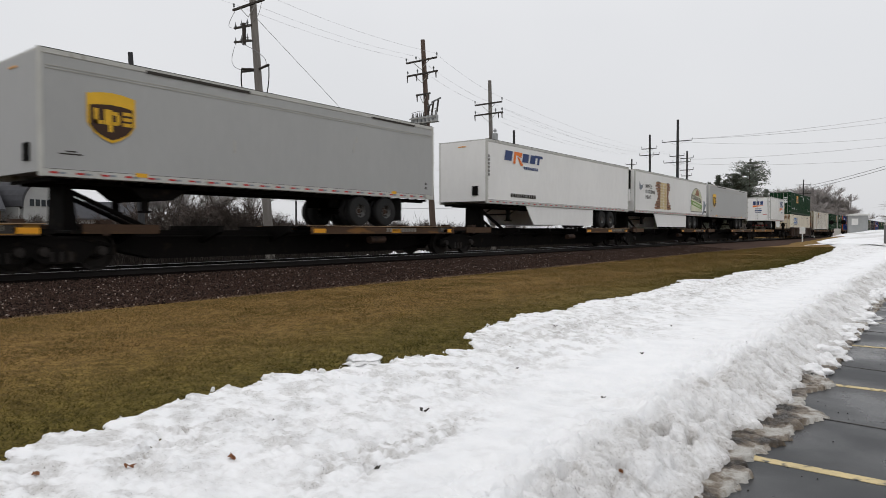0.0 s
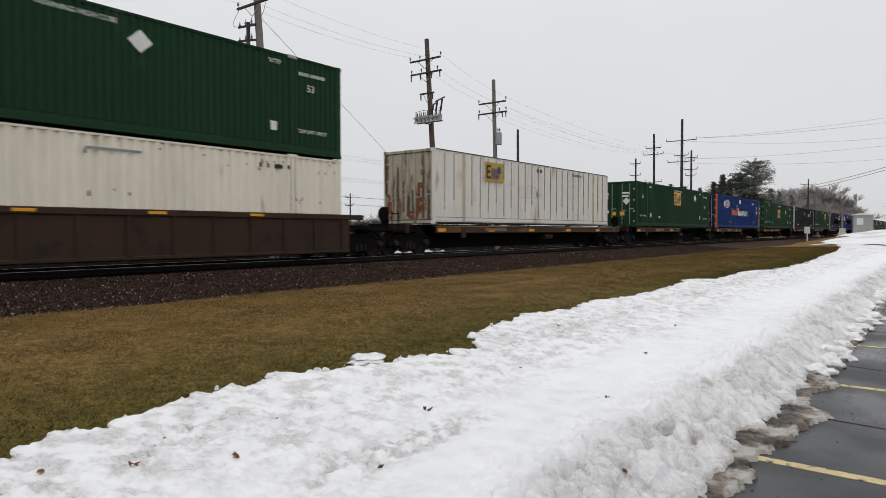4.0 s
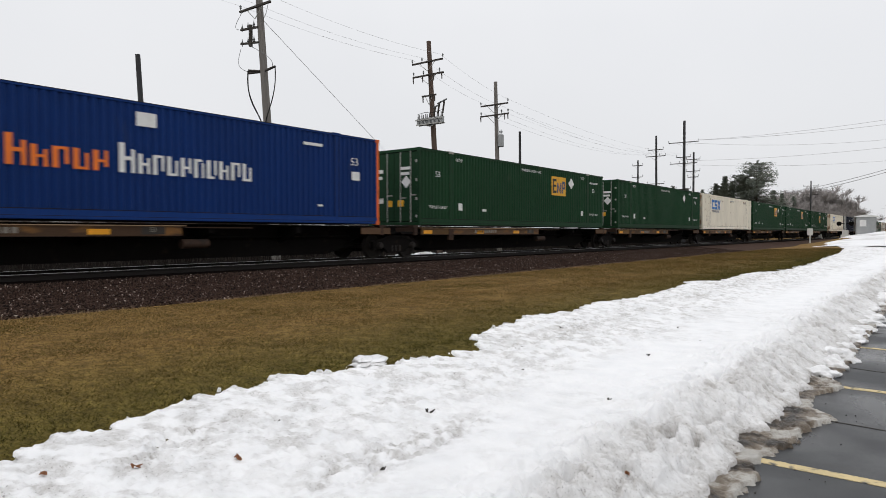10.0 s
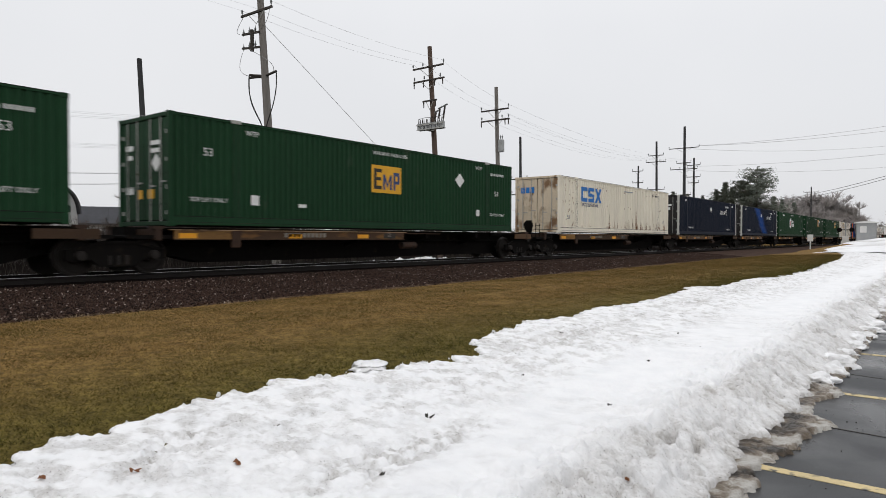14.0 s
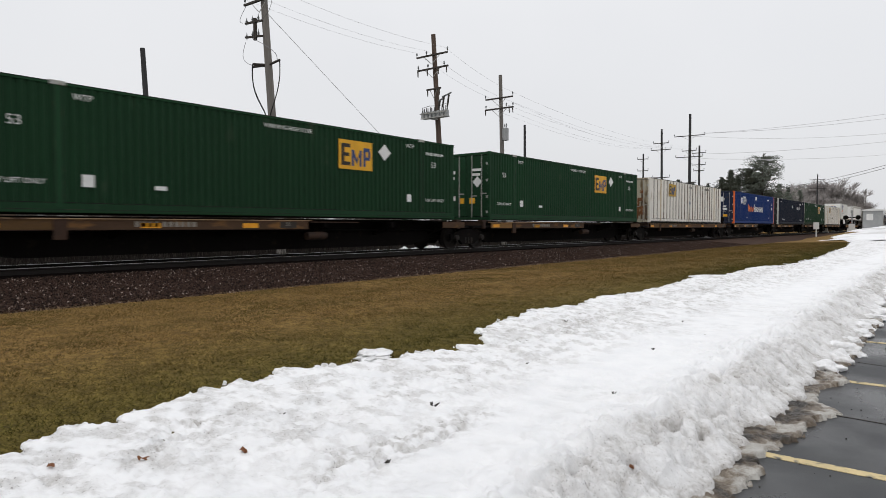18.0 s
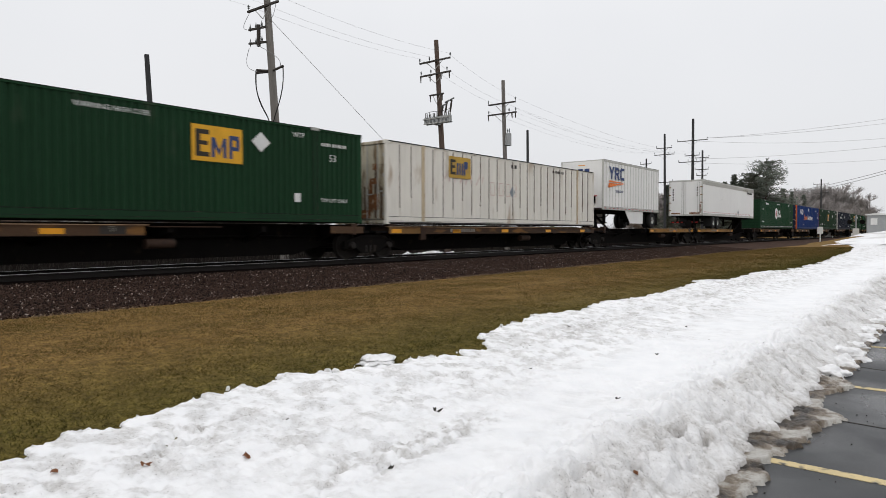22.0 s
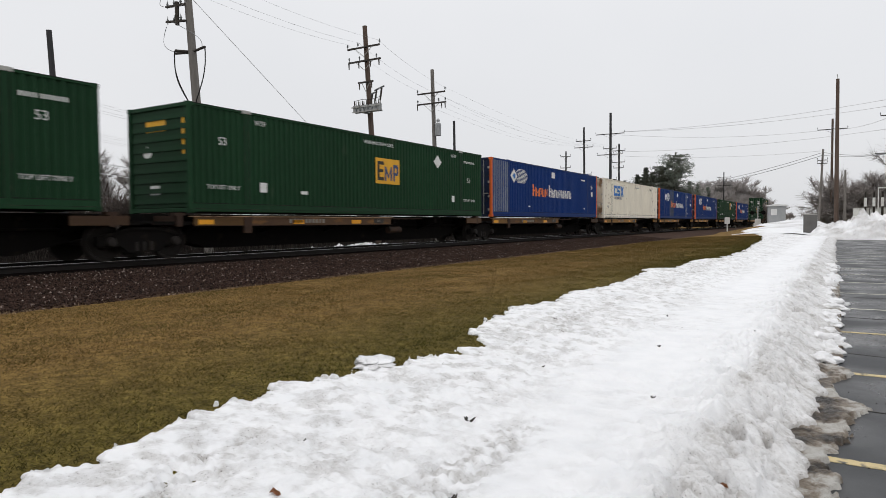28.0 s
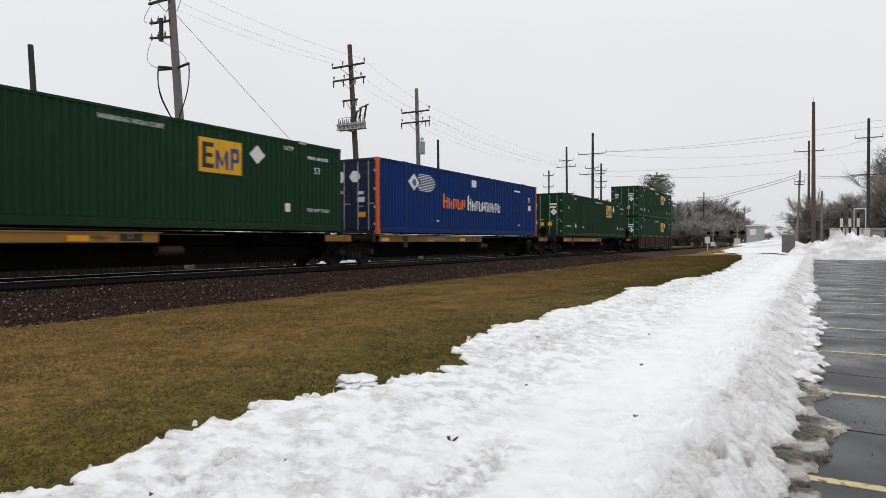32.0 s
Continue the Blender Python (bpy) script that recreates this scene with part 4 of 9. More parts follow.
def rail(x):
    prof = [(-0.07, -0.18), (0.07, -0.18), (0.07, -0.165), (0.012, -0.14), (0.010, -0.05), (0.036, -0.035), (0.036, -0.008), (-0.036, -0.008), (-0.036, -0.035), (-0.010, -0.05), (-0.012, -0.14), (-0.07, -0.165)]
    r = thing("rail", "rusty steel rail with a polished running surface", "rail", "rails", "structure")
    part("rail_web", Geo().prism([(x + a, 700, RAIL_Z + b) for a, b in prof], (0, -760, 0)), M["rail_steel"], r)
    part("rail_head", Geo().box(x - 0.019, x + 0.019, -60, 700, RAIL_Z - 0.0075, RAIL_Z), M["rail_shine"], r, "bright polished rail head")


for side in (-0.755, 0.755):
    rail(TRACK_X + side)
tie = Geo().box(TRACK_X - 1.3, TRACK_X + 1.3, -0.115, 0.115, 0.36, 0.535, 0.012)
first = solid("tie", tie, M["tie"], "dark creosoted wooden railway tie", "railway tie", "railway ties", "structure")
first.matrix_basis = pose(0, -3, 0)
for k in range(1, 120):
    o = new("tie", first.data)
    o.matrix_basis = pose(0, -3 + 0.53 * k, 0, 0, 0, 0.6 * math.sin(k * 2.1))
    tagged(o, "dark creosoted wooden railway tie", "railway tie", "railway ties", "structure")


def blades(count, seed):
    """Short dormant grass: one thin triangle a blade."""
    r = np.random.RandomState(seed)
    y = -4.5 + 62 * r.rand(count) ** 1.8
    edge = np.interp(y, LAWN_EDGE_Y, LAWN_EDGE_X)
    x = edge + 0.25 - (11.5 + edge) * r.rand(count) ** 1.15
    dens = fractal(x, y, 1.3, 4)
    ok = (dens + r.uniform(-0.5, 0.6, count)) > -0.42
    x, y = x[ok], y[ok]
    n = len(x)
    z = ground_z(x, y)
    h = r.uniform(0.006, 0.024, n) * (1 + 0.7 * fractal(x, y, 0.4, 2))
    a, lean = r.uniform(0, 6.28, n), r.uniform(0.8, 2.6, n)
    w = 0.0022 + 0.00020 * np.hypot(x, y)
    dx, dy = np.cos(a) * w, np.sin(a) * w
    b = r.uniform(0, 6.28, n)
    v = np.stack([np.stack([x - dx, y - dy, z - 0.004], -1), np.stack([x + dx, y + dy, z - 0.004], -1),
                  np.stack([x + np.cos(b) * h * lean, y + np.sin(b) * h * lean, z + h], -1)], 1).reshape(-1, 3)
    me = bpy.data.meshes.new("grass")
    me.vertices.add(3 * n)
    me.vertices.foreach_set("co", v.ravel())
    me.loops.add(3 * n)
    me.loops.foreach_set("vertex_index", np.arange(3 * n))
    me.polygons.add(n)
    me.polygons.foreach_set("loop_start", np.arange(0, 3 * n, 3))
    me.update(calc_edges=True)
    me.materials.append(M["blade"])
    return tagged(new("grass", me), "short brown and olive dormant lawn grass", "grass", "", "stuff")


blades(900000, 8)


def toe_fringe(count, seed):
    """Dry straw where the lawn meets the stones."""
    r = random.Random(seed)
    g = Geo()
    for _ in range(count):
        y = -3 + 55 * r.random() ** 1.5
        x = -11.45 + r.gauss(0, 0.13) + 0.1 * math.sin(y * 1.7)
        z = float(np.interp(x, PROFILE_X, PROFILE_Z))
        a, h = r.uniform(0, 6.28), r.uniform(0.01, 0.05)
        dx, dy = math.cos(a) * 0.006, math.sin(a) * 0.006
        b, ln = r.uniform(0, 6.28), r.uniform(0.03, 0.12)
        g.add([(x - dx, y - dy, z), (x + dx, y + dy, z), (x + math.cos(b) * ln, y + math.sin(b) * ln, z + h)], [(0, 1, 2)])
    solid("dry_straw", g, M["straw"], "dry straw fringe along the ballast toe", "straw", "", "stuff")


toe_fringe(9000, 3)
sheet("far_verge", steps((-75, -20.8, 1.2)), steps((-60, 130, 2.5)), lambda x, y: ground_z(x, y) + 0.02, M["soil"], "dark bare dirt beyond the railway", "ground")
# near-black strip between the rails and out to the near shoulder
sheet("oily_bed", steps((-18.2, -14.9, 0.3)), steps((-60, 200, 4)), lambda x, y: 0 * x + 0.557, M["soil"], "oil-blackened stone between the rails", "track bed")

# ---- the train: loads ----
CL, CW, CH = 16.15, 2.59, 2.90
SIDE = CW / 2
moving = []       # (thing, distance along the train, height)


def corrugated(g, y0, y1, z0, z1, outer, inner, pitch):
    """A folded steel side from y0 to y1, folds standing upright."""
    pts, y = [], y0
    n = max(1, round((y1 - y0) / pitch))
    p = (y1 - y0) / n
    for i in range(n):
        b = y0 + i * p
        pts += [(inner, b), (inner, b + 0.34 * p), (outer, b + 0.5 * p), (outer, b + 0.84 * p)]
    pts.append((inner, y1))
    v = [(x, yy, z) for x, yy in pts for z in (z0, z1)]
    return g.add(v, [(2 * i, 2 * i + 2, 2 * i + 3, 2 * i + 1) for i in range(len(pts) - 1)])


def container(paint, label, frame_paint=None, end_paint=None, ribs="fine", doors=True, post_paint=None):
    """A 53 ft container, its near side towards +x, its low end at y = 0."""
    body, fr, end_frame = M[paint], M[frame_paint or paint], M[end_paint or paint]
    c = thing("shipping_container", label, "container", "containers on the train")
    s = SIDE
    pitch = {"fine": 0.205, "wide": 0.62, "cream": 0.27}[ribs]
    depth = {"fine": 0.046, "wide": 0.028, "cream": 0.058}[ribs]
    part("side_panel", corrugated(Geo(), 0.1, CL - 0.1, 0.245, CH - 0.08, s - 0.006, s - 0.006 - depth, pitch), body, c)
    part("side_panel", Geo().box(-s + 0.006, -s + 0.03, 0.1, CL - 0.1, 0.16, CH - 0.08), body, c)
    part("roof_panel", Geo().box(-s + 0.03, s - 0.05, 0.06, CL - 0.06, CH - 0.05, CH - 0.02), body, c)
    part("floor_frame", Geo().box(-s + 0.04, s - 0.05, 0.06, CL - 0.06, 0.03, 0.15), M["dark_steel"], c)
    for sx in (1, -1):
        x0, x1 = sorted((sx * (s - 0.07), sx * s))
        part("top_rail", Geo().box(x0, x1, 0.1, CL - 0.1, CH - 0.085, CH - 0.01, 0.012), body, c)
        part("bottom_rail", Geo().box(x0, x1, 0.1, CL - 0.1, 0.03, 0.25, 0.014), body, c)
        for y in (0.0, CL):
            y0, y1 = (0.0, 0.13) if y == 0 else (CL - 0.13, CL)
            part("corner_post", Geo().box(*sorted((sx * (s - 0.12), sx * (s + 0.002))), y0, y1, 0.1, CH - 0.1, 0.015), fr if sx > 0 else end_frame, c)
            for z in (0.0, CH - 0.12):
                part("corner_casting", Geo().box(*sorted((sx * (s - 0.16), sx * (s + 0.005))), y0 - 0.003 if y == 0 else y0 - 0.04, y1 + 0.04 if y == 0 else y1 + 0.003, z, z + 0.12, 0.01), fr if sx > 0 else end_frame, c)
    if ribs != "wide":
        for y in (1.95, CL - 1.95):
            part("lift_post", Geo().box(s - 0.06, s + 0.001, y - 0.075, y + 0.075, 0.17, CH - 0.09, 0.012), M[post_paint or paint], c)
            part("lift_casting", Geo().box(s - 0.14, s + 0.006, y - 0.16, y + 0.16, CH - 0.09, CH + 0.014, 0.012), M["steel" if paint in ("green", "navy", "black") else paint], c, "bright worn lifting casting" if paint in ("green", "navy") else "")
    # dark lines along the bottom rail and both edges of the lift posts
    lines = [rect(0.13, 0.252, CL - 0.26, 0.016), rect(0.13, 0.105, CL - 0.26, 0.010)]
    if ribs != "wide":
        for y in (1.95, CL - 1.95):
            lines += [rect(y - 0.088, 0.25, 0.013, CH - 0.35), rect(y + 0.075, 0.25, 0.013, CH - 0.35)]
    decal("panel_seam", c, M["seam"], lines, s - 0.0035)
    decal("roof_edge", c, M["seam"], [rect(0.1, CH - 0.028, CL - 0.2, 0.016)], s - 0.002)
    end = M[end_paint or paint]
    if doors:
        for k, (a, b) in enumerate(((-s + 0.13, -0.015), (0.015, s - 0.13))):
            d = part("door", Geo().box(a, b, 0.05, 0.10, 0.17, CH - 0.14, 0.012), end, c)
            for i in range(2):
                x = a + (b - a) * (0.28 + 0.44 * i)
                part("lock_rod", Geo().tube((x, 0.03, 0.12), (x, 0.03, CH - 0.1), 0.018, n=6), M["steel"], d)
                part("rod_handle", Geo().box(x - 0.02, x + 0.26, 0.012, 0.03, 1.02 + 0.1 * i, 1.06 + 0.1 * i), M["steel"], d)
            for z in (0.35, 1.0, 1.7, 2.4):
                x = a if k == 0 else b
                part("hinge", Geo().box(x - 0.09, x + 0.09, 0.03, 0.06, z - 0.05, z + 0.05), M["steel"], d)
            for z in (0.55, 1.35, 2.1):
                part("door_rib", Geo().box(a + 0.05, b - 0.05, 0.035, 0.06, z - 0.03, z + 0.03), end, d)
    else:
        g = Geo()
        for k in range(9):
            z = 0.26 + 0.28 * k
            g.box(-s + 0.15, s - 0.15, 0.03, 0.08, z, z + 0.13)
        part("end_panel", Geo().box(-s + 0.12, s - 0.12, 0.06, 0.11, 0.12, CH - 0.1), end, c)
        part("end_ribs", g, end, c)
    for z in (0.02, CH - 0.12):
        part("end_sill", Geo().box(-s + 0.12, s - 0.12, 0.01, 0.12, z, z + 0.11, 0.01), end_frame, c)
        part("end_sill", Geo().box(-s + 0.12, s - 0.12, CL - 0.12, CL - 0.01, z, z + 0.11, 0.01), end_frame, c)
    part("end_wall", Geo().box(-s + 0.12, s - 0.12, CL - 0.1, CL - 0.06, 0.12, CH - 0.1), body, c)
    return c


DX = SIDE + 0.001


def placards(c):
    """Notices on the door end, as plain panels."""
    decal("door_placard", c, M["decal_white"], [rect(-0.95, 2.02, 0.38, 0.14), rect(-0.9, 1.78, 0.3, 0.12), rect(0.35, 2.1, 0.5, 0.11), rect(0.35, 1.9, 0.42, 0.11), rect(-0.95, 0.86, 0.4, 0.2)], 0.034, end=True)
    decal("hazard_diamond", c, M["decal_white"], [[(0.62, 1.4), (0.86, 1.64), (0.62, 1.88), (0.38, 1.64)]], 0.034, end=True)
    decal("warning_panel", c, M["decal_yellow"], [rect(-0.3, 0.72, 0.22, 0.24), rect(0.2, 0.72, 0.3, 0.24)], 0.034, end=True)


def small_marks(c, mat="decal_white", far_z=1.86):
    m = M[mat]
    letters("53", 0.30, m, c, (DX, 0.95, 1.80), label="size number")
    letters("53", 0.30, m, c, (DX, 14.75, far_z), label="size number")
    letters("WTP", 0.2, m, c, (DX, 2.25, 2.5))
    letters("WTP", 0.2, m, c, (DX, 13.35, 2.5))
    letters("TOP LIFT ONLY", 0.16, m, c, (DX, 0.55, 0.62))
    letters("TOP LIFT ONLY", 0.16, m, c, (DX, 14.4, 0.62))


def panel_box(a=10.13, lz=0.0, label="dark green corrugated steel container with a yellow logo panel", doors=True, diamond=True, panelled=True):
    c = container("green", label, doors=doors)
    small_marks(c, far_z=1.45 if 5 < a < 9 else 1.86)
    x = DX
    dia = 12.24 if a > 5 else 9.6
    dz = -0.25 if lz == -0.32 else 0.0
    letters("WARNING HIGH CUBE", 0.17, M["decal_white"], c, (x, 7.3, 2.52))
    if diamond:
        decal("hazard_diamond", c, M["decal_white"], [[(dia, 1.98 + dz), (dia + 0.31, 2.26 + dz), (dia, 2.54 + dz), (dia - 0.31, 2.26 + dz)]], x)
    decal("number_marking", c, M["decal_white"], bars(14.45, 2.37, 0.10, [0.055] * 4 + [0.0] + [0.055] * 6, 0.045), x)
    decal("notice_panel", c, M["decal_white"], [rect(2.42, 0.62, 0.26, 0.28), rect(13.4, 0.62, 0.22, 0.26), rect(4.1, 0.62, 0.3, 0.1), rect(2.4, 2.0, 0.2, 0.0)][:3], x)
    if panelled:
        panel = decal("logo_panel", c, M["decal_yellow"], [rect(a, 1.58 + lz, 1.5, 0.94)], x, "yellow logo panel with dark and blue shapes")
        a += 0.11
        decal("logo_mark", panel, M["decal_dark"], [rect(a, 1.70 + lz, 0.13, 0.70), rect(a + 0.13, 1.70 + lz, 0.26, 0.12), rect(a + 0.13, 2.0 + lz, 0.22, 0.11), rect(a + 0.13, 2.28 + lz, 0.26, 0.12)], x + 0.005)
        decal("logo_mark", panel, M["decal_navy"], [rect(a + 0.45, 1.70 + lz, 0.10, 0.52), [(a + 0.55, 2.22 + lz), (a + 0.68, 1.9 + lz), (a + 0.68, 1.75 + lz), (a + 0.52, 2.05 + lz)], [(a + 0.68, 1.75 + lz), (a + 0.81, 2.22 + lz), (a + 0.81, 2.05 + lz), (a + 0.68, 1.9 + lz)], rect(a + 0.80, 1.70 + lz, 0.1, 0.52),
                                               rect(a + 0.98, 1.70 + lz, 0.10, 0.62), rect(a + 1.08, 2.2 + lz, 0.2, 0.12), rect(a + 1.2, 1.98 + lz, 0.1, 0.24), rect(a + 1.08, 1.92 + lz, 0.2, 0.10)], x + 0.005)
    if doors:
        placards(c)
    else:
        decal("end_panel_mark", c, M["decal_yellow"], [rect(-0.55, 2.2, 0.85, 0.42), rect(0.98, 1.55, 0.1, 1.0)], 0.056, end=True)
        decal("end_diamond", c, M["decal_white"], [[(-0.5, 1.4), (-0.3, 1.62), (-0.5, 1.84), (-0.7, 1.62)], rect(-0.4, 0.5, 0.4, 0.25)], 0.056, end=True)
    return c


def hex_box(doors=True):
    c = container("green", "dark green corrugated container with a white and red hexagon badge", doors=doors)
    small_marks(c)
    x = DX
    letters("WARNING HIGH CUBE", 0.17, M["decal_white"], c, (x, 7.3, 2.52))
    cx, cz = 7.17, 1.63
    badge = decal("hexagon_badge", c, M["decal_white"], [[(cx + 0.60 * a, cz + 0.63 * b) for a, b in ((-1, -0.6), (0, -1), (1, -0.6), (1, 0.6), (0, 1), (-1, 0.6))]], x, "white hexagon badge with red bars")
    decal("badge_mark", badge, M["decal_red"], [rect(cx - 0.30, cz - 0.3, 0.12, 0.6), rect(cx - 0.12, cz - 0.3, 0.07, 0.6), rect(cx + 0.18, cz - 0.3, 0.12, 0.6), rect(cx + 0.05, cz - 0.3, 0.07, 0.6), rect(cx - 0.05, cz - 0.06, 0.1, 0.12)], x + 0.005)
    decal("name_bars", c, M["decal_white"], bars(8.25, 1.66, 0.33, [0.26, 0.2, 0.22], 0.06) + bars(8.05, 1.24, 0.31, [0.28, 0.18, 0.24, 0.22, 0.22], 0.06), x, "plain white bars in place of a name")
    decal("number_marking", c, M["decal_white"], bars(2.3, 2.45, 0.15, [0.09] * 9, 0.04), x)
    if not doors:
        decal("reflective_dash", c, M["decal_white"], [rect(0.35 + 0.62 * k, 0.2, 0.30, 0.05) for k in range(25)], x)
    if doors:
        placards(c)
    return c


def glyph_row(a, b, h, count, w, gap):
    """A row of plain stem-and-bar shapes in place of a name, w wide each."""
    out = []
    for k in range(count):
        thick, bar = 0.34 * w, 0.13 * h
        out += [rect(a, b, thick, h), rect(a + 0.72 * w, b + (0.2 * h if k % 2 else 0), 0.22 * w, 0.8 * h)]
        out.append(rect(a + thick, b + (0.42 * h, h - bar, 0.0)[k % 3], 0.4 * w, bar))
        a += w + gap
    return out


def blue_box(label="blue corrugated steel container with orange corner posts", patch="", beacon=False):
    c = container("blue", label, frame_paint="orange", end_paint="blue_grime", post_paint="blue")
    x = DX
    w = M["decal_white"]
    badge = decal("diamond_badge", c, M["decal_orange"] if beacon else w, [[(2.12, 2.13), (2.55, 2.49), (2.98, 2.13), (2.55, 1.77)]], x, "white diamond badge")
    decal("badge_field", badge, w, [[(2.18, 2.13), (2.55, 2.44), (2.92, 2.13), (2.55, 1.82)]], x + 0.004)
    decal("badge_mark", badge, M["decal_blue"], [[(2.38, 2.13), (2.55, 2.28), (2.72, 2.2), (2.72, 2.06), (2.55, 1.96)], rect(2.5, 1.99, 0.2, 0.06)], x + 0.008)
    speed = []
    for k in range(11):
        z0, y0, y1 = 1.80 + 0.068 * k, 2.62 + 0.075 * abs(k - 5) * (1 if k > 5 else 0.95), 4.28 - 0.016 * (k - 5) ** 2
        ys = [y0 + (y1 - y0) * i / 14 for i in range(15)]
        zs = [z0 + 0.010 * (-1) ** i for i in range(15)]
        if y0 < 2.92:
            ys, zs = [q for q in ys if q > 3.02 - 0.08 * abs(k - 5)], zs[-len([q for q in ys if q > 3.02 - 0.08 * abs(k - 5)]):]
        for (p, q), (e, f) in zip(zip(ys, zs), list(zip(ys, zs))[1:]):
            speed.append([(p, q), (e, f), (e, f + 0.030), (p, q + 0.030)])
    decal("speed_line", c, w, speed, x, "white wavy speed lines behind the badge")
    decal("name_mark", c, M["decal_orange"], glyph_row(4.98, 1.16, 0.66, 1, 0.42, 0.06) + glyph_row(5.46, 1.16, 0.47, 4, 0.35, 0.075), x, "orange strokes in place of a name")
    decal("name_mark", c, w, glyph_row(7.32, 1.16, 0.70, 1, 0.40, 0.06) + glyph_row(7.78, 1.16, 0.48, 9, 0.30, 0.065), x, "white strokes in place of a name")
    if beacon:
        decal("beacon_mark", c, w, [[(6.72, 1.98), (7.06, 1.98), (6.95, 2.14), (6.93, 2.28), (6.85, 2.28), (6.83, 2.14)]], x, "small white and orange beacon mark")
        decal("beacon_mark", c, M["decal_orange"], [[(6.66, 1.66), (7.12, 1.66), (7.02, 1.9), (6.76, 1.9)]], x)
    decal("notice_panel", c, w, [rect(7.74, 2.3, 0.5, 0.34), rect(14.85, 1.45, 0.36, 0.28), rect(12.85, 2.4, 0.75, 0.09), rect(4.4, 0.55, 0.22, 0.06), rect(13.4, 0.55, 0.2, 0.06)], x)
    letters("53", 0.36, w, c, (x, 14.8, 1.86), label="size number")
    decal("door_badge", c, w, [[(-0.85 + 0.75 * k + a, 2.2 + b) for a, b in ((0, 0), (0.18, 0.22), (0.42, 0.22), (0.55, 0), (0.42, -0.22), (0.18, -0.22))] for k in range(2)], 0.034, end=True)
    decal("door_placard", c, w, [rect(-0.9, 0.9, 0.3, 0.3), rect(0.3, 1.5, 0.3, 0.12), rect(0.3, 1.2, 0.35, 0.2)], 0.034, end=True)
    decal("warning_panel", c, M["decal_yellow"], [rect(0.35, 0.62, 0.34, 0.2), rect(-0.6, 1.55, 0.2, 0.12)], 0.034, end=True)
    if patch == "grey":
        corr = corrugated(Geo(), 0.15, 1.85, 0.18, CH - 0.1, SIDE - 0.004, SIDE - 0.028, 0.205)
        part("repair_panel", corr, M["patch_grey"], c, "grey unpainted repair panels")
    if patch == "dark":
        part("repair_panel", corrugated(Geo(), 4.3, 6.2, 0.18, CH - 0.1, SIDE - 0.004, SIDE - 0.028, 0.205), M["patch_dark"], c, "dark repair panel")
        part("repair_panel", corrugated(Geo(), 12.2, 13.2, 0.18, CH - 0.1, SIDE - 0.004, SIDE - 0.028, 0.205), M["patch_grey"], c, "grey unpainted repair panel")
    if patch == "light":
        part("repair_panel", corrugated(Geo(), 12.2, 13.2, 0.18, CH - 0.1, SIDE - 0.004, SIDE - 0.028, 0.205), M["patch_grey"], c, "grey unpainted repair panel")
    return c


def shift(rings, d):
    return [[(p + d, z) for p, z in ring] for ring in rings]


def navy_box(paint="navy", sprayed=False, u=0.0):
    c = container(paint, {"navy": "dark navy corrugated container with pale corner posts" if not sprayed else "dark navy container with a bright blue sprayed patch", "black": "black corrugated container with pale corner posts"}[paint],
                  frame_paint="rail_white", end_paint="grime", post_paint=paint)
    x, w = DX, M["decal_white"]
    letters("WTP", 0.22, w, c, (x, 1.35, 2.45))
    letters("WTP", 0.22, w, c, (x, 14.6, 2.45))
    letters("TOP LIFT ONLY", 0.2, w, c, (x, 2.25, 0.44), width=0.9)
    letters("TOP LIFT ONLY", 0.16, w, c, (x, 12.9, 0.42))
    decal("hazard_diamond", c, w, [[(8.14, 1.88), (8.36, 2.1), (8.14, 2.32), (7.92, 2.1)]], x)
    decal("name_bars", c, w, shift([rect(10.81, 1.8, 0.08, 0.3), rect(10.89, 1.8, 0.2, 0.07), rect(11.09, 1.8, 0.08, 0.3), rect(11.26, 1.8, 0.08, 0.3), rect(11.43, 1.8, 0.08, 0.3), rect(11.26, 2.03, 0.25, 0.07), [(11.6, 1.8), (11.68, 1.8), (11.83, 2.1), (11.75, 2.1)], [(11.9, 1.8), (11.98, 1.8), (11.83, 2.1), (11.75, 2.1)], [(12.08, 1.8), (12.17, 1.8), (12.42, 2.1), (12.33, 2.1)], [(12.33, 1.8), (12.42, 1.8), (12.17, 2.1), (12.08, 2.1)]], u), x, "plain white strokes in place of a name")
    cx, cz = 12.83 + u, 1.96
    decal("diamond_badge", c, w, [[(cx + a * 0.4 + sx * 0.1, cz + b * 0.4 + sz * 0.1) for a, b in ((0, 0.25), (0.25, 0), (0.5, 0.25), (0.25, 0.5))] for a0, (sx, sz) in enumerate(((-2.9, 0.0), (-1.0, 1.4), (0.7, 0.0), (-1.0, -2.2)))], x)
    decal("number_marking", c, w, bars(12.5 + u, 2.4, 0.14, [0.07] * 9, 0.05), x)
    decal("door_placard", c, w, [rect(-0.9, 2.0, 0.5, 0.14), rect(0.3, 2.1, 0.45, 0.14), rect(0.35, 1.8, 0.3, 0.2), rect(-0.8, 1.2, 0.25, 0.2)], 0.034, end=True)
    if sprayed:
        for o in c.children:
            if o.name.split(".")[0] == "side_panel":
                o.data.materials[0] = M["sprayed_navy"]
                tagged(o, "navy side with a bright blue sprayed band")
    return c


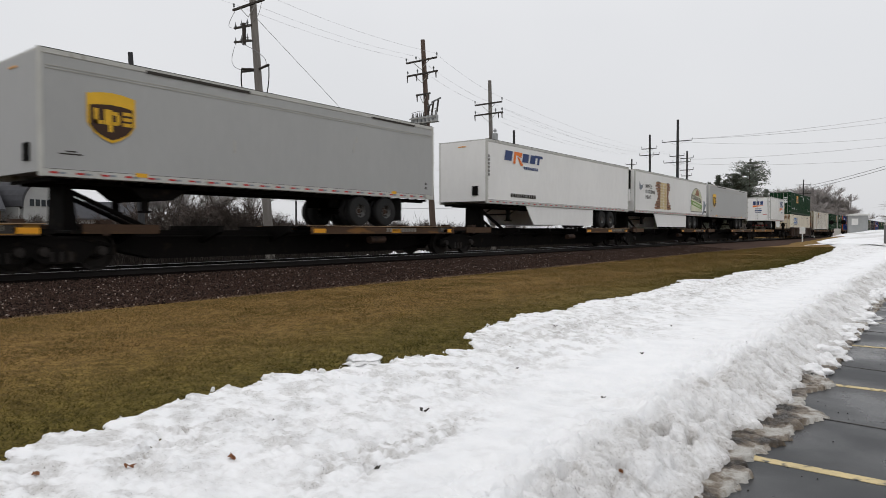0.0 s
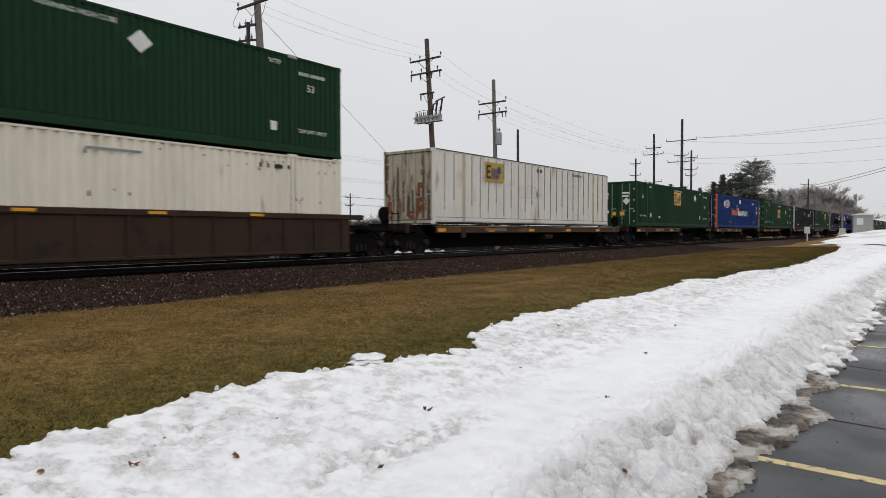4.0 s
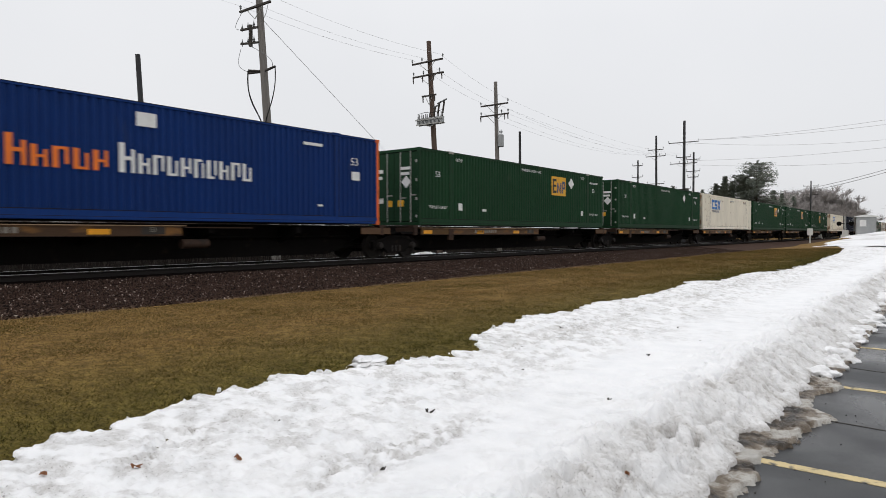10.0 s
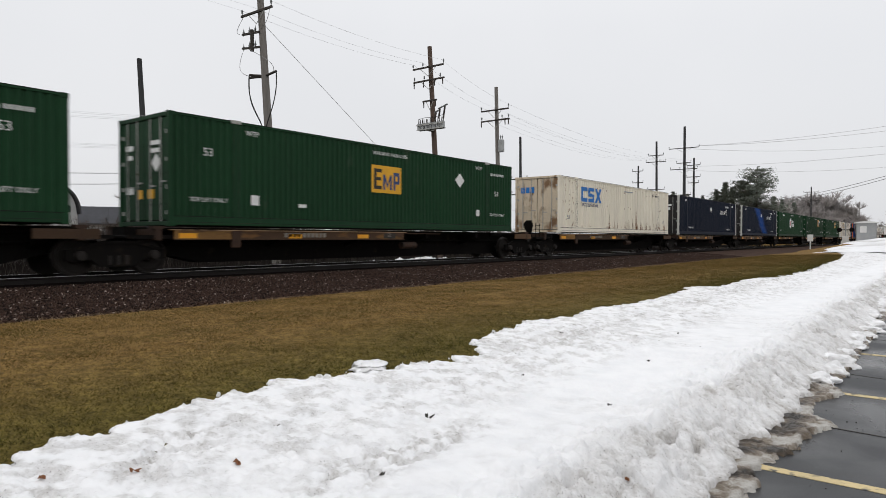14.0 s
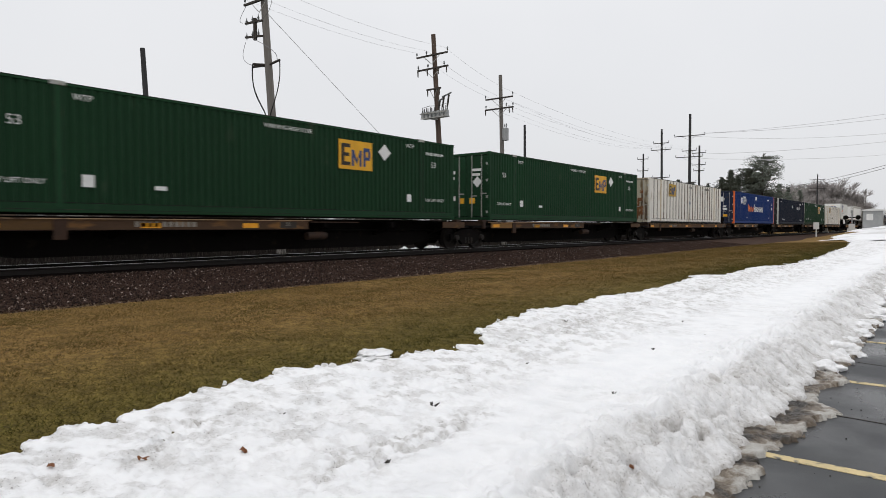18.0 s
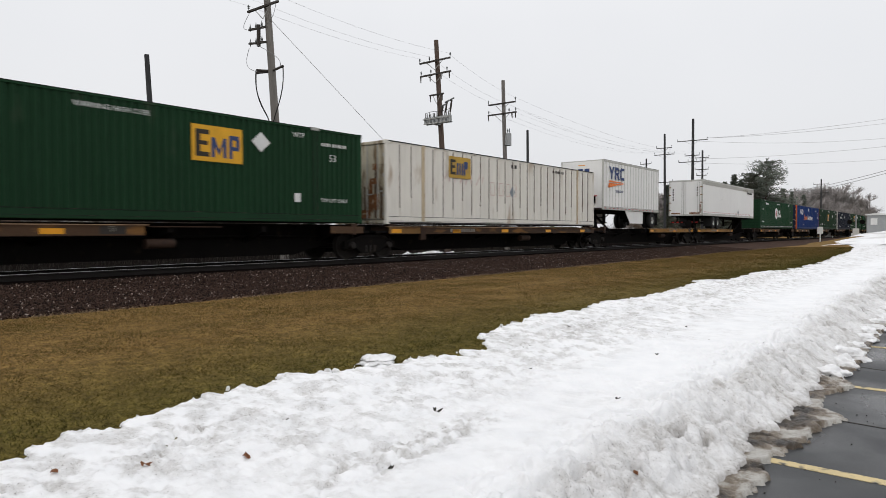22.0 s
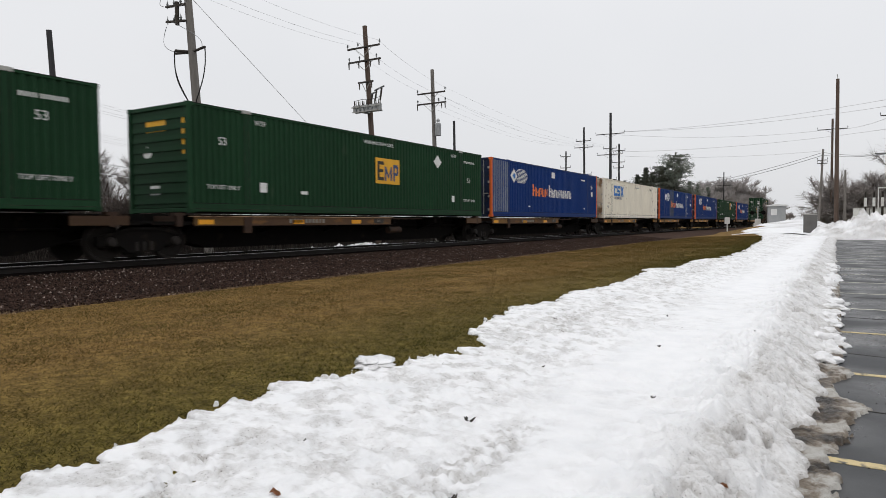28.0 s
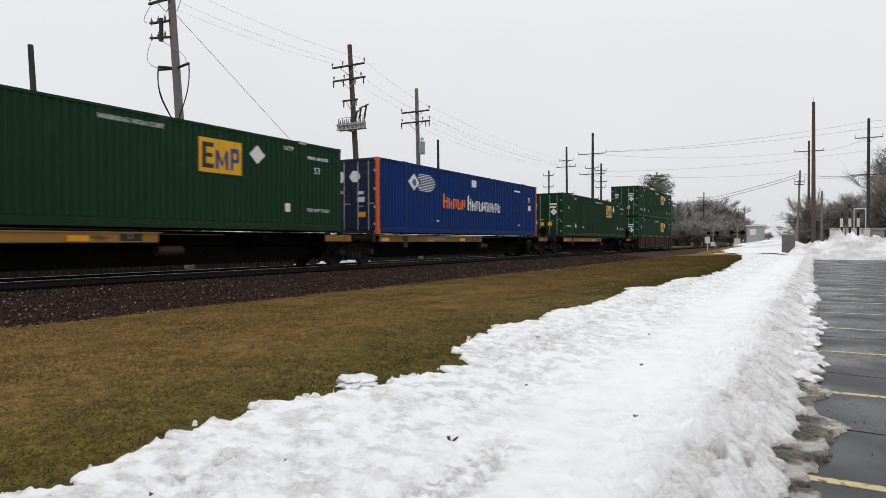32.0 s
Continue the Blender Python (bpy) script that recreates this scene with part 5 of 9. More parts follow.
def cream_box(rusty=False):
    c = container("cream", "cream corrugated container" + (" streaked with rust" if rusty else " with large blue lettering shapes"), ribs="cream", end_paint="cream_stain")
    x = DX
    b = M["decal_blue"]
    z = 1.68
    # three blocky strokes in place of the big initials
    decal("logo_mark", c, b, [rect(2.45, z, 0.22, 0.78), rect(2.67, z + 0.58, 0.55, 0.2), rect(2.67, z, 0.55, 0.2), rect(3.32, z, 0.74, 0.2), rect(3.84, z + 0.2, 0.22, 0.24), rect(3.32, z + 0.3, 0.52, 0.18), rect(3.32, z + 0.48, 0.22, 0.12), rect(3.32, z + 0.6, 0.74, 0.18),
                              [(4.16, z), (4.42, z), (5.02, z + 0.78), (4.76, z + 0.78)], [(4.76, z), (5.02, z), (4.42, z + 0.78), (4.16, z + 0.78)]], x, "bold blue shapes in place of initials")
    letters("INTERMODAL", 0.26, M["decal_navy"], c, (x, 2.55, 1.38), width=1.28)
    letters("53", 0.3, M["patch_grey"], c, (x, 0.85, 0.65), label="size number")
    letters("53", 0.3, M["patch_grey"], c, (x, 14.9, 0.65), label="size number")
    decal("number_marking", c, M["decal_dark"], bars(13.0, 2.45, 0.12, [0.08, 0.08, 0.3, 0.08], 0.18), x)
    decal("notice_line", c, M["patch_grey"], [rect(8.3, 2.5, 1.3, 0.06)], x)
    decal("logo_mark", c, b, bars(-0.95, 2.05, 0.3, [0.22, 0.22, 0.22], 0.06), 0.034, end=True)
    r = random.Random(17)
    spots = []
    for _ in range(60):
        y, z, w, h = r.uniform(0.2, 15.9), r.choice((2.55, 2.4, 0.27, 0.27, 1.5, 2.62)) + r.uniform(-0.08, 0.08), r.uniform(0.015, 0.05), r.uniform(0.03, 0.13)
        spots.append([(y, z), (y + w, z + 0.01), (y + w * 0.9, z + h), (y + w * 0.3, z + h * 1.2), (y - 0.01, z + h * 0.6)])
    for _ in range(14):
        y, z, h = r.uniform(0.5, 1.8), r.uniform(0.3, 2.4), r.uniform(0.05, 0.2)
        spots.append([(y, z), (y + 0.025, z), (y + 0.035, z + h * 0.5), (y + 0.02, z + h), (y - 0.01, z + h * 0.7)])
    decal("rust_spot", c, M["rust"], spots, x - 0.001, "scattered brown rust spots")
    if rusty:
        r = random.Random(7)
        drips = []
        for _ in range(46):
            y, w, h = r.uniform(5.5, 15.8), r.uniform(0.02, 0.07), r.uniform(0.12, 0.62) * r.choice((1, 1, 1, 1.9))
            drips.append([(y, 0.27), (y + w, 0.27), (y + w * 0.8, 0.27 + h * 0.6), (y + w * 0.5, 0.27 + h), (y + w * 0.1, 0.27 + h * 0.5)])
        decal("rust_drip", c, M["rust"], drips, x - 0.001, "brown rust drips rising from the bottom rail")
    return c


def white_box(streaked=False):
    c = container("chalk", "weathered white container with upright ribs and a yellow panel", ribs="wide", end_paint="chalk_stain")
    x = DX
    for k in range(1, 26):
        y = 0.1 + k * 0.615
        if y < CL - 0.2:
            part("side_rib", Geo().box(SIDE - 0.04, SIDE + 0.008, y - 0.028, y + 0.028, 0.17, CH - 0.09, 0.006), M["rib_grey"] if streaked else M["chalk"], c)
            # darkens one side of each rib: brown streak and painted rib shadow together
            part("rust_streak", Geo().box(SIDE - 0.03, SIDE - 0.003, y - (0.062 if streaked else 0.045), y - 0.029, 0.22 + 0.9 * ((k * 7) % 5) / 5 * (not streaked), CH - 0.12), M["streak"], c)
    for y in (1.95, CL - 1.95):
        part("lift_post", Geo().box(SIDE - 0.06, SIDE + 0.014, y - 0.09, y + 0.09, 0.1, CH - 0.03, 0.012), M["post_tan"], c, "tan rust-stained lifting post")
    decal("roof_edge", c, M["grime"], [rect(0.1, CH - 0.05, CL - 0.2, 0.04)], SIDE + 0.002, "dark grimy roof edge")
    decal("floor_edge", c, M["grime"], [rect(0.1, 0.03, CL - 0.2, 0.05)], SIDE + 0.002)
    r = random.Random(8)
    for k in range(9):
        y, z, w, h = -1.15 + 0.26 * k, r.uniform(0.15, 0.9), r.uniform(0.1, 0.2), r.uniform(0.7, 1.6)
        part("rust_stain", Geo().prism([(y, 0.034, z), (y + w, 0.034, z - 0.05), (y + w * 0.9, 0.034, z + h), (y + w * 0.2, 0.034, z + h * 1.1)], (0, 0.003, 0)), M["streak"] if k % 3 else M["rust"], c)
    if not streaked:
        scrawl = [[(a0, 1.62 + 0.1 * (i % 2)), (a0 + 0.04, 1.60), (a0 + 0.30 - 0.1 * (i % 3), 2.0), (a0 + 0.26 - 0.1 * (i % 3), 2.0)] for i, a0 in enumerate([3.1 + 0.36 * j for j in range(8)])]
        for a0 in (6.3, 6.95, 7.5, 8.0):
            scrawl += [rect(a0, 1.25, 0.03, 0.55), rect(a0, 1.25, 0.32, 0.03), rect(a0 + 0.3, 1.27, 0.03, 0.48), rect(a0, 1.77, 0.3, 0.03)]
        decal("scrawl", c, M["scrawl_pink"], scrawl, SIDE - 0.003, "faint reddish painted scrawl")
    panel = decal("logo_panel", c, M["decal_ochre"], [rect(3.46, 1.82, 1.42, 0.83)], x + 0.012, "yellow logo panel with dark and blue shapes")
    a = 3.55
    decal("logo_mark", panel, M["decal_dark"], [rect(a, 1.95, 0.12, 0.58), rect(a + 0.12, 1.95, 0.22, 0.1), rect(a + 0.12, 2.2, 0.18, 0.1), rect(a + 0.12, 2.43, 0.22, 0.1)], x + 0.018)
    decal("logo_mark", panel, M["decal_navy"], bars(a + 0.4, 1.95, 0.46, [0.1, 0.1, 0.1], 0.06) + [rect(a + 0.86, 1.95, 0.1, 0.54), rect(a + 0.96, 2.2, 0.16, 0.29)], x + 0.018)
    decal("number_marking", c, M["decal_dark"], bars(11.6, 2.55, 0.12, [0.08] * 4 + [0.2] + [0.08] * 3, 0.05) + bars(7.9, 2.5, 0.16, [0.18, 0.18], 0.1), x)
    decal("hazard_diamond", c, M["patch_grey"], [[(8.0, 1.7), (8.22, 1.45), (8.0, 1.2), (7.78, 1.45)]], x)
    r = random.Random(3)
    decal("rust_stain", c, M["rust"], [rect(0.55, 0.5, 0.35, 0.55), rect(0.5, 1.4, 0.28, 0.2), rect(0.6, 1.9, 0.24, 0.2), rect(-1.0, 0.2, 0.2, 0.7), rect(0.0, 0.2, 0.5, 0.3)], 0.036, "orange rust stains on the doors", end=True)
    return c


M["rib_grey"] = surface("grimy rib", (0.30, 0.285, 0.25), 0.7, wear=(0.16, 0.11, 0.07), wear_at=0.56, blotch=1.5, vary=0.3, stretch=(1, 1, 0.4))
M["post_tan"] = surface("rust-stained post", (0.52, 0.43, 0.30), 0.7, wear=(0.24, 0.13, 0.06), wear_at=0.55, blotch=2, vary=0.3, stretch=(1, 1, 0.4))
M["scrawl_pink"] = surface("faded red paint", (0.60, 0.46, 0.42), 0.7, blotch=3, vary=0.2, bump=0)
M["decal_ochre"] = surface("faded ochre panel", (0.46, 0.29, 0.05), 0.6, wear=(0.34, 0.24, 0.10), wear_at=0.56, blotch=2, vary=0.2, bump=0)
M["band_grey"] = surface("weathered grey band", (0.40, 0.395, 0.36), 0.6, wear=(0.16, 0.14, 0.11), wear_at=0.60, blotch=0.9, vary=0.2, stretch=(1, 0.4, 2))
M["patch_grey"] = surface("bare repair panel", (0.22, 0.25, 0.28), 0.6, wear=(0.12, 0.09, 0.07), wear_at=0.62, blotch=1.2, vary=0.25, stretch=(1, 1, 0.3))
M["patch_dark"] = surface("dark repair panel", (0.035, 0.05, 0.075), 0.6, blotch=1.2, vary=0.25, stretch=(1, 1, 0.3))


def sprayed_material():
    """Navy paint with a broad soft band of brighter blue sprayed aslant over it."""
    m = surface("sprayed navy paint", (0.0058, 0.0098, 0.0225), 0.6, grain=8, blotch=0.5, vary=0.22, stretch=(1, 1, 0.35), bump=0.05, shine=0.13)
    n, l = m.node_tree.nodes, m.node_tree.links
    b = n["Principled BSDF"]
    under = b.inputs["Base Color"].links[0].from_socket
    tc, split, fuzz = n.new("ShaderNodeTexCoord"), n.new("ShaderNodeSeparateXYZ"), n.new("ShaderNodeTexNoise")
    fuzz.inputs["Scale"].default_value, fuzz.inputs["Detail"].default_value = 1.1, 5
    l.new(tc.outputs["Object"], split.inputs["Vector"])
    l.new(tc.outputs["Object"], fuzz.inputs["Vector"])
    slant, off, away, soft, mix = n.new("ShaderNodeMath"), n.new("ShaderNodeMath"), n.new("ShaderNodeMath"), n.new("ShaderNodeMapRange"), n.new("ShaderNodeMix")
    slant.operation, off.operation, away.operation = "MULTIPLY_ADD", "MULTIPLY_ADD", "ABSOLUTE"
    slant.inputs[1].default_value = 1.4
    off.inputs[1].default_value, off.inputs[2].default_value = 1.6, -11.2
    shift_y = n.new("ShaderNodeMath")
    shift_y.operation = "ADD"
    l.new(split.outputs["Z"], slant.inputs[0])
    l.new(split.outputs["Y"], slant.inputs[2])
    l.new(fuzz.outputs["Fac"], off.inputs[0])
    l.new(slant.outputs[0], shift_y.inputs[0])
    l.new(off.outputs[0], shift_y.inputs[1])
    l.new(shift_y.outputs[0], away.inputs[0])
    soft.interpolation_type = "SMOOTHSTEP"
    soft.inputs["From Min"].default_value, soft.inputs["From Max"].default_value = 0.25, 1.75
    soft.inputs["To Min"].default_value, soft.inputs["To Max"].default_value = 0.92, 0.0
    l.new(away.outputs[0], soft.inputs["Value"])
    mix.data_type = "RGBA"
    l.new(soft.outputs["Result"], mix.inputs["Factor"])
    l.new(under, mix.inputs["A"])
    mix.inputs["B"].default_value = (0.010, 0.055, 0.235, 1)
    l.new(mix.outputs["Result"], b.inputs["Base Color"])
    return m


M["sprayed_navy"] = sprayed_material()
M["rust"] = surface("rust", (0.18, 0.075, 0.03), 0.9, wear=(0.45, 0.36, 0.25), wear_at=0.55, blotch=3, vary=0.35)
M["food_tan"] = surface("printed loaf tan", (0.56, 0.42, 0.20), 0.5, wear=(0.75, 0.66, 0.42), wear_at=0.5, blotch=3, vary=0.2)
M["food_brown"] = surface("printed roast brown", (0.22, 0.10, 0.05), 0.5, wear=(0.40, 0.22, 0.12), wear_at=0.5, blotch=3, vary=0.3)
M["badge_cream"] = surface("cream badge print", (0.60, 0.60, 0.46), 0.5, wear=(0.46, 0.50, 0.30), wear_at=0.5, blotch=1.2, vary=0.15, bump=0)
M["leaf_green"] = surface("printed green", (0.16, 0.30, 0.06), 0.5, blotch=3, vary=0.2)


def wheel_pair(t, y, x, side, twin=True, rims="rim_dull"):
    """A road wheel with its twin behind it."""
    prof = [(0.22, -0.12), (0.40, -0.14), (0.48, -0.11), (0.50, -0.06), (0.50, 0.06), (0.48, 0.11), (0.40, 0.14), (0.22, 0.12)]
    rim = [(0.0, 0.01), (0.10, 0.03), (0.11, -0.02), (0.22, -0.05), (0.26, 0.10), (0.285, 0.115), (0.285, -0.1)]
    o = x - side * 0.14
    w = part("wheel", Geo().turned([(r, a + o) for r, a in prof], (0, y, 0.50), "x", 24), M["tyre"], t, smooth=True)
    part("rim", Geo().turned([(r, side * a + o) for r, a in rim], (0, y, 0.50), "x", 20), M[rims], w, "white painted wheel rim" if rims == "rim" else "dull grey wheel rim", smooth=True)
    part("hub", Geo().turned([(0.0, side * 0.06 + o), (0.07, side * 0.055 + o), (0.085, side * 0.02 + o), (0.13, side * 0.015 + o), (0.13, -side * 0.03 + o)], (0, y, 0.50), "x", 12), M["brown_steel"], w, "grimy brown hub", smooth=True)
    if side > 0:
        g = Geo()
        for i in range(8):
            cy, cz = y + 0.185 * math.cos(i * math.pi / 4), 0.50 + 0.185 * math.sin(i * math.pi / 4)
            g.tube((o - 0.05, cy, cz), (o - 0.012, cy, cz), 0.030, n=6)
        tagged(part("rim_hole", g, M["tyre"], w), kind="stuff")
    if twin:
        part("wheel", Geo().turned([(r, a + o - side * 0.33) for r, a in prof], (0, y, 0.50), "x", 18), M["tyre"], t, smooth=True)


def trailer(length, skin, label, nose_low=True, wheels=(), skirt=None, floor=1.02, top=3.80, rail_mat="rail_white", legs=None, ribbed=0.0, doors_rusty=False, tape=0.55, rims="rim_dull"):
    """A highway trailer on its wheels, near side towards +x, low end at y = 0."""
    t = thing("highway_trailer", label, "trailer", "trailers on the train")
    s, L = 1.295, length
    g = Geo().box(-s + 0.01, s - 0.01, 0.03, L - 0.03, floor + 0.16, top - 0.06)
    part("body", g, M[skin], t)
    if ribbed:
        n = int((L - 0.3) / ribbed)
        for k in range(n):
            y = 0.2 + (k + 0.5) * (L - 0.4) / n
            part("side_post", Geo().box(s - 0.02, s + 0.008, y - 0.03, y + 0.03, floor + 0.17, top - 0.12, 0.006), M["post_white"], t)
    part("roof", Geo().box(-s + 0.02, s - 0.02, 0.02, L - 0.02, top - 0.06, top - 0.01, 0.02), M["rail_white"], t)
    for sx in (1, -1):
        part("top_rail", Geo().box(*sorted((sx * (s - 0.05), sx * (s + 0.006))), 0.02, L - 0.02, top - 0.13, top, 0.015), M[rail_mat], t)
        lower = part("bottom_rail", Geo().box(*sorted((sx * (s - 0.06), sx * (s + 0.006))), 0.02, L - 0.02, floor, floor + 0.17, 0.012), M[rail_mat], t)
        for y in (0.0, L - 0.1):
            part("corner_post", Geo().box(*sorted((sx * (s - 0.1), sx * (s + 0.009))), y, y + 0.1, floor, top, 0.02), M[rail_mat], t)
        if sx > 0:
            n = int((L - 0.3) / tape)
            if tape < 0.9:
                decal("reflective_tape", lower, M["decal_red"], [rect(0.2 + k * tape, floor + 0.065, 0.17, 0.045) for k in range(n)], s + 0.006, "red and white reflective tape")
                decal("reflective_tape", lower, M["patch_grey"], [rect(0.38 + k * tape, floor + 0.065, 0.15, 0.045) for k in range(n)], s + 0.006)
            else:
                decal("marker_strip", t, M["decal_red"], [rect(0.3 + k * tape + d, floor + 0.26, 0.17, 0.06) for k in range(n) for d in (0.0, 0.42)], s + 0.006, "paired small red reflectors")
            decal("rail_seam", lower, M["decal_dark"], [rect(0.1, floor + 0.166, L - 0.2, 0.008)], s + 0.003)
            decal("roof_edge", t, M["grime"], [rect(0.05, top - 0.012, L - 0.1, 0.016)], s + 0.004, "dark grimy roof edge")
    part("floor_beam", Geo().box(-0.9, -0.75, 0.4, L - 0.2, floor - 0.12, floor).box(0.75, 0.9, 0.4, L - 0.2, floor - 0.12, floor), M["dark_steel"], t)
    g = Geo()
    for k in range(int(L / 0.5)):
        g.box(-1.2, 1.2, 0.3 + 0.5 * k, 0.36 + 0.5 * k, floor - 0.08, floor)
    tagged(part("cross_member", g, M["dark_steel"], t), kind="stuff")
    rear_low = not nose_low
    ry = 0.0 if rear_low else L
    # door leaves or nose wall on the end that faces down the track
    if rear_low:
        for a, b in ((-s + 0.1, -0.01), (0.01, s - 0.1)):
            d = part("door", Geo().box(a, b, -0.012, 0.03, floor + 0.1, top - 0.14, 0.01), M[skin], t)
            for i in range(2):
                x = a + (b - a) * (0.78 if (a < 0) == (i == 0) else 0.9)
                part("lock_rod", Geo().tube((x, -0.03, floor + 0.05), (x, -0.03, top - 0.1), 0.016, n=6), M["steel"], d)
            for z in (1.4, 2.0, 2.6, 3.2):
                x = a if a < 0 else b
                part("hinge", Geo().box(x - 0.08, x + 0.08, -0.03, -0.008, z, z + 0.07), M["rust" if doors_rusty else "steel"], d)
        part("bumper", Geo().box(-1.1, 1.1, -0.02, 0.08, 0.45, 0.58).box(-0.7, -0.6, 0.0, 0.08, 0.5, floor).box(0.6, 0.7, 0.0, 0.08, 0.5, floor), M["dark_steel"], t)
        decal("bumper_tape", t, M["decal_red"], [rect(-1.05 + 0.36 * k, 0.49, 0.18, 0.05) for k in range(6)], -0.024, end=True)
        tagged(part("rear_header", Geo().box(-s + 0.05, s - 0.05, -0.01, 0.06, top - 0.15, top - 0.01).box(-s + 0.05, s - 0.05, -0.01, 0.06, floor, floor + 0.1), M[rail_mat], t), kind="stuff")
    else:
        part("nose_wall", Geo().box(-s + 0.08, s - 0.08, -0.01, 0.04, floor + 0.1, top - 0.08, 0.01), M[skin], t)
        part("nose_box", Geo().box(0.55, 0.85, -0.06, -0.009, floor + 0.35, floor + 0.75, 0.01), M["dark_steel"], t, "black connection box")
        part("clearance_lamp", Geo().box(-0.2, 0.2, -0.03, -0.009, top - 0.3, top - 0.26), M["reflector"], t)
    ly = legs if legs is not None else (2.6 if nose_low else L - 2.6)
    for x in (-0.75, 0.75):
        leg = part("landing_leg", Geo().box(x - 0.07, x + 0.07, ly - 0.07, ly + 0.07, 0.32, floor - 0.05, 0.01), M["dark_steel"], t)
        part("leg_foot", Geo().box(x - 0.14, x + 0.14, ly - 0.12, ly + 0.12, 0.28, 0.33), M["dark_steel"], leg)
    part("leg_brace", Geo().tube((-0.75, ly, 0.6), (0.75, ly, 0.6), 0.03).tube((-0.75, ly, 0.55), (-0.75, ly + 0.9 * (1 if nose_low else -1), floor - 0.1), 0.03).tube((0.75, ly, 0.55), (0.75, ly + 0.9 * (1 if nose_low else -1), floor - 0.1), 0.03), M["dark_steel"], t)
    for y in wheels:
        part("axle", Geo().tube((-1.0, y, 0.5), (1.0, y, 0.5), 0.07), M["dark_steel"], t)
        for sx in (1, -1):
            wheel_pair(t, y, sx * 1.24, sx, rims=rims)
    if wheels:
        a, b = min(wheels) - 0.8, max(wheels) + 0.8
        for x in (-0.56, 0.56):
            part("slider_beam", Geo().box(x - 0.06, x + 0.06, a, b, 0.62, floor - 0.1), M["dark_steel"], t)
        fy = max(wheels) + 0.75 if nose_low else min(wheels) - 0.75
        for x in (-0.95, 0.95):
            part("mud_flap", Geo().box(x - 0.3, x + 0.3, fy, fy + 0.02, 0.2, floor - 0.05), M["tyre"], t)
    if skirt:
        y0, y1, zb = skirt
        for sx in (1, -1):
            part("side_skirt", Geo().prism([(sx * (s - 0.05), y0, floor - 0.01), (sx * (s - 0.05), y1, floor - 0.01), (sx * (s - 0.05), y1 - 0.03, zb), (sx * (s - 0.05), y0 + 0.75, zb)][::sx], (-0.02 * sx, 0, 0)), M["white"], t)
    return t


TX = 1.305


def shield(t, cy, z0, z1):
    w, h = 0.56, z1 - z0
    ring = [(-1, 0.93), (-0.5, 0.98), (0, 1.0), (0.5, 0.98), (1, 0.93), (1, 0.38), (0.75, 0.2), (0.35, 0.07), (0, 0.0), (-0.35, 0.07), (-0.75, 0.2), (-1, 0.38)]
    rim = decal("shield_badge", t, M["decal_gold"], [[(cy + w * a, z0 + h * b) for a, b in ring][::-1]], TX, "brown shield badge with a gold rim")
    inner = [(cy + w * 0.88 * a, z0 + h * (0.06 + 0.70 * b)) for a, b in ring]
    decal("shield_field", rim, M["decal_brown"], [inner[::-1]], TX + 0.005)
    decal("shield_mark", rim, M["decal_gold"], bars(cy - 0.40, z0 + h * 0.36, h * 0.30, [0.09, 0.0, 0.09], 0.07)[::2] + [rect(cy - 0.40, z0 + h * 0.36, 0.2, 0.09), rect(cy - 0.08, z0 + h * 0.22, 0.09, h * 0.44), rect(cy - 0.02, z0 + h * 0.56, 0.17, 0.08), rect(cy + 0.11, z0 + h * 0.38, 0.08, h * 0.2), rect(cy - 0.02, z0 + h * 0.36, 0.17, 0.08), rect(cy + 0.26, z0 + h * 0.36, 0.2, 0.08), rect(cy + 0.26, z0 + h * 0.47, 0.2, 0.08), rect(cy + 0.26, z0 + h * 0.58, 0.2, 0.08)], TX + 0.009)


def parcel_trailer():
    t = trailer(13.72, "grey", "long grey parcel trailer with a shield badge", wheels=(9.82, 11.1))
    shield(t, 1.55, 1.87, 3.04)
    for z in (3.36, 3.42):
        part("side_moulding", Geo().box(1.28, 1.296, 0.15, 13.6, z, z + 0.022), M["band_grey"], t, "dark thin moulding line")
    decal("scuff_strip", t, M["decal_dark"], [rect(2.4, 3.66, 3.0, 0.075), rect(10.3, 3.66, 2.3, 0.06)], 1.302, "dark scuffed strips along the roof edge")
    decal("scuff_mark", t, M["band_grey"], [rect(4.85, 1.95, 0.07, 0.36), rect(9.55, 2.75, 0.05, 0.2), rect(9.42, 2.4, 0.05, 0.3)], 1.287)
    decal("notice_line", t, M["decal_dark"], [rect(0.4, 1.52, 0.5, 0.03), rect(0.55, 1.58, 0.22, 0.03)], 1.287)
    decal("side_door_mark", t, M["decal_dark"], [rect(13.2, 1.4, 0.09, 0.09), rect(13.2, 1.56, 0.09, 0.09)], 1.287)
    part("leg_gusset", Geo().prism([(0.9, 2.0, 1.02), (0.9, 3.9, 1.02), (0.9, 3.3, 0.62), (0.9, 2.5, 0.62)], (-1.8, 0, 0)), M["dark_steel"], t)
    decal("marker_panel", t, M["decal_yellow"], [rect(2.1, 1.12, 0.3, 0.1), rect(11.3, 1.14, 0.25, 0.1)], TX)
    return t


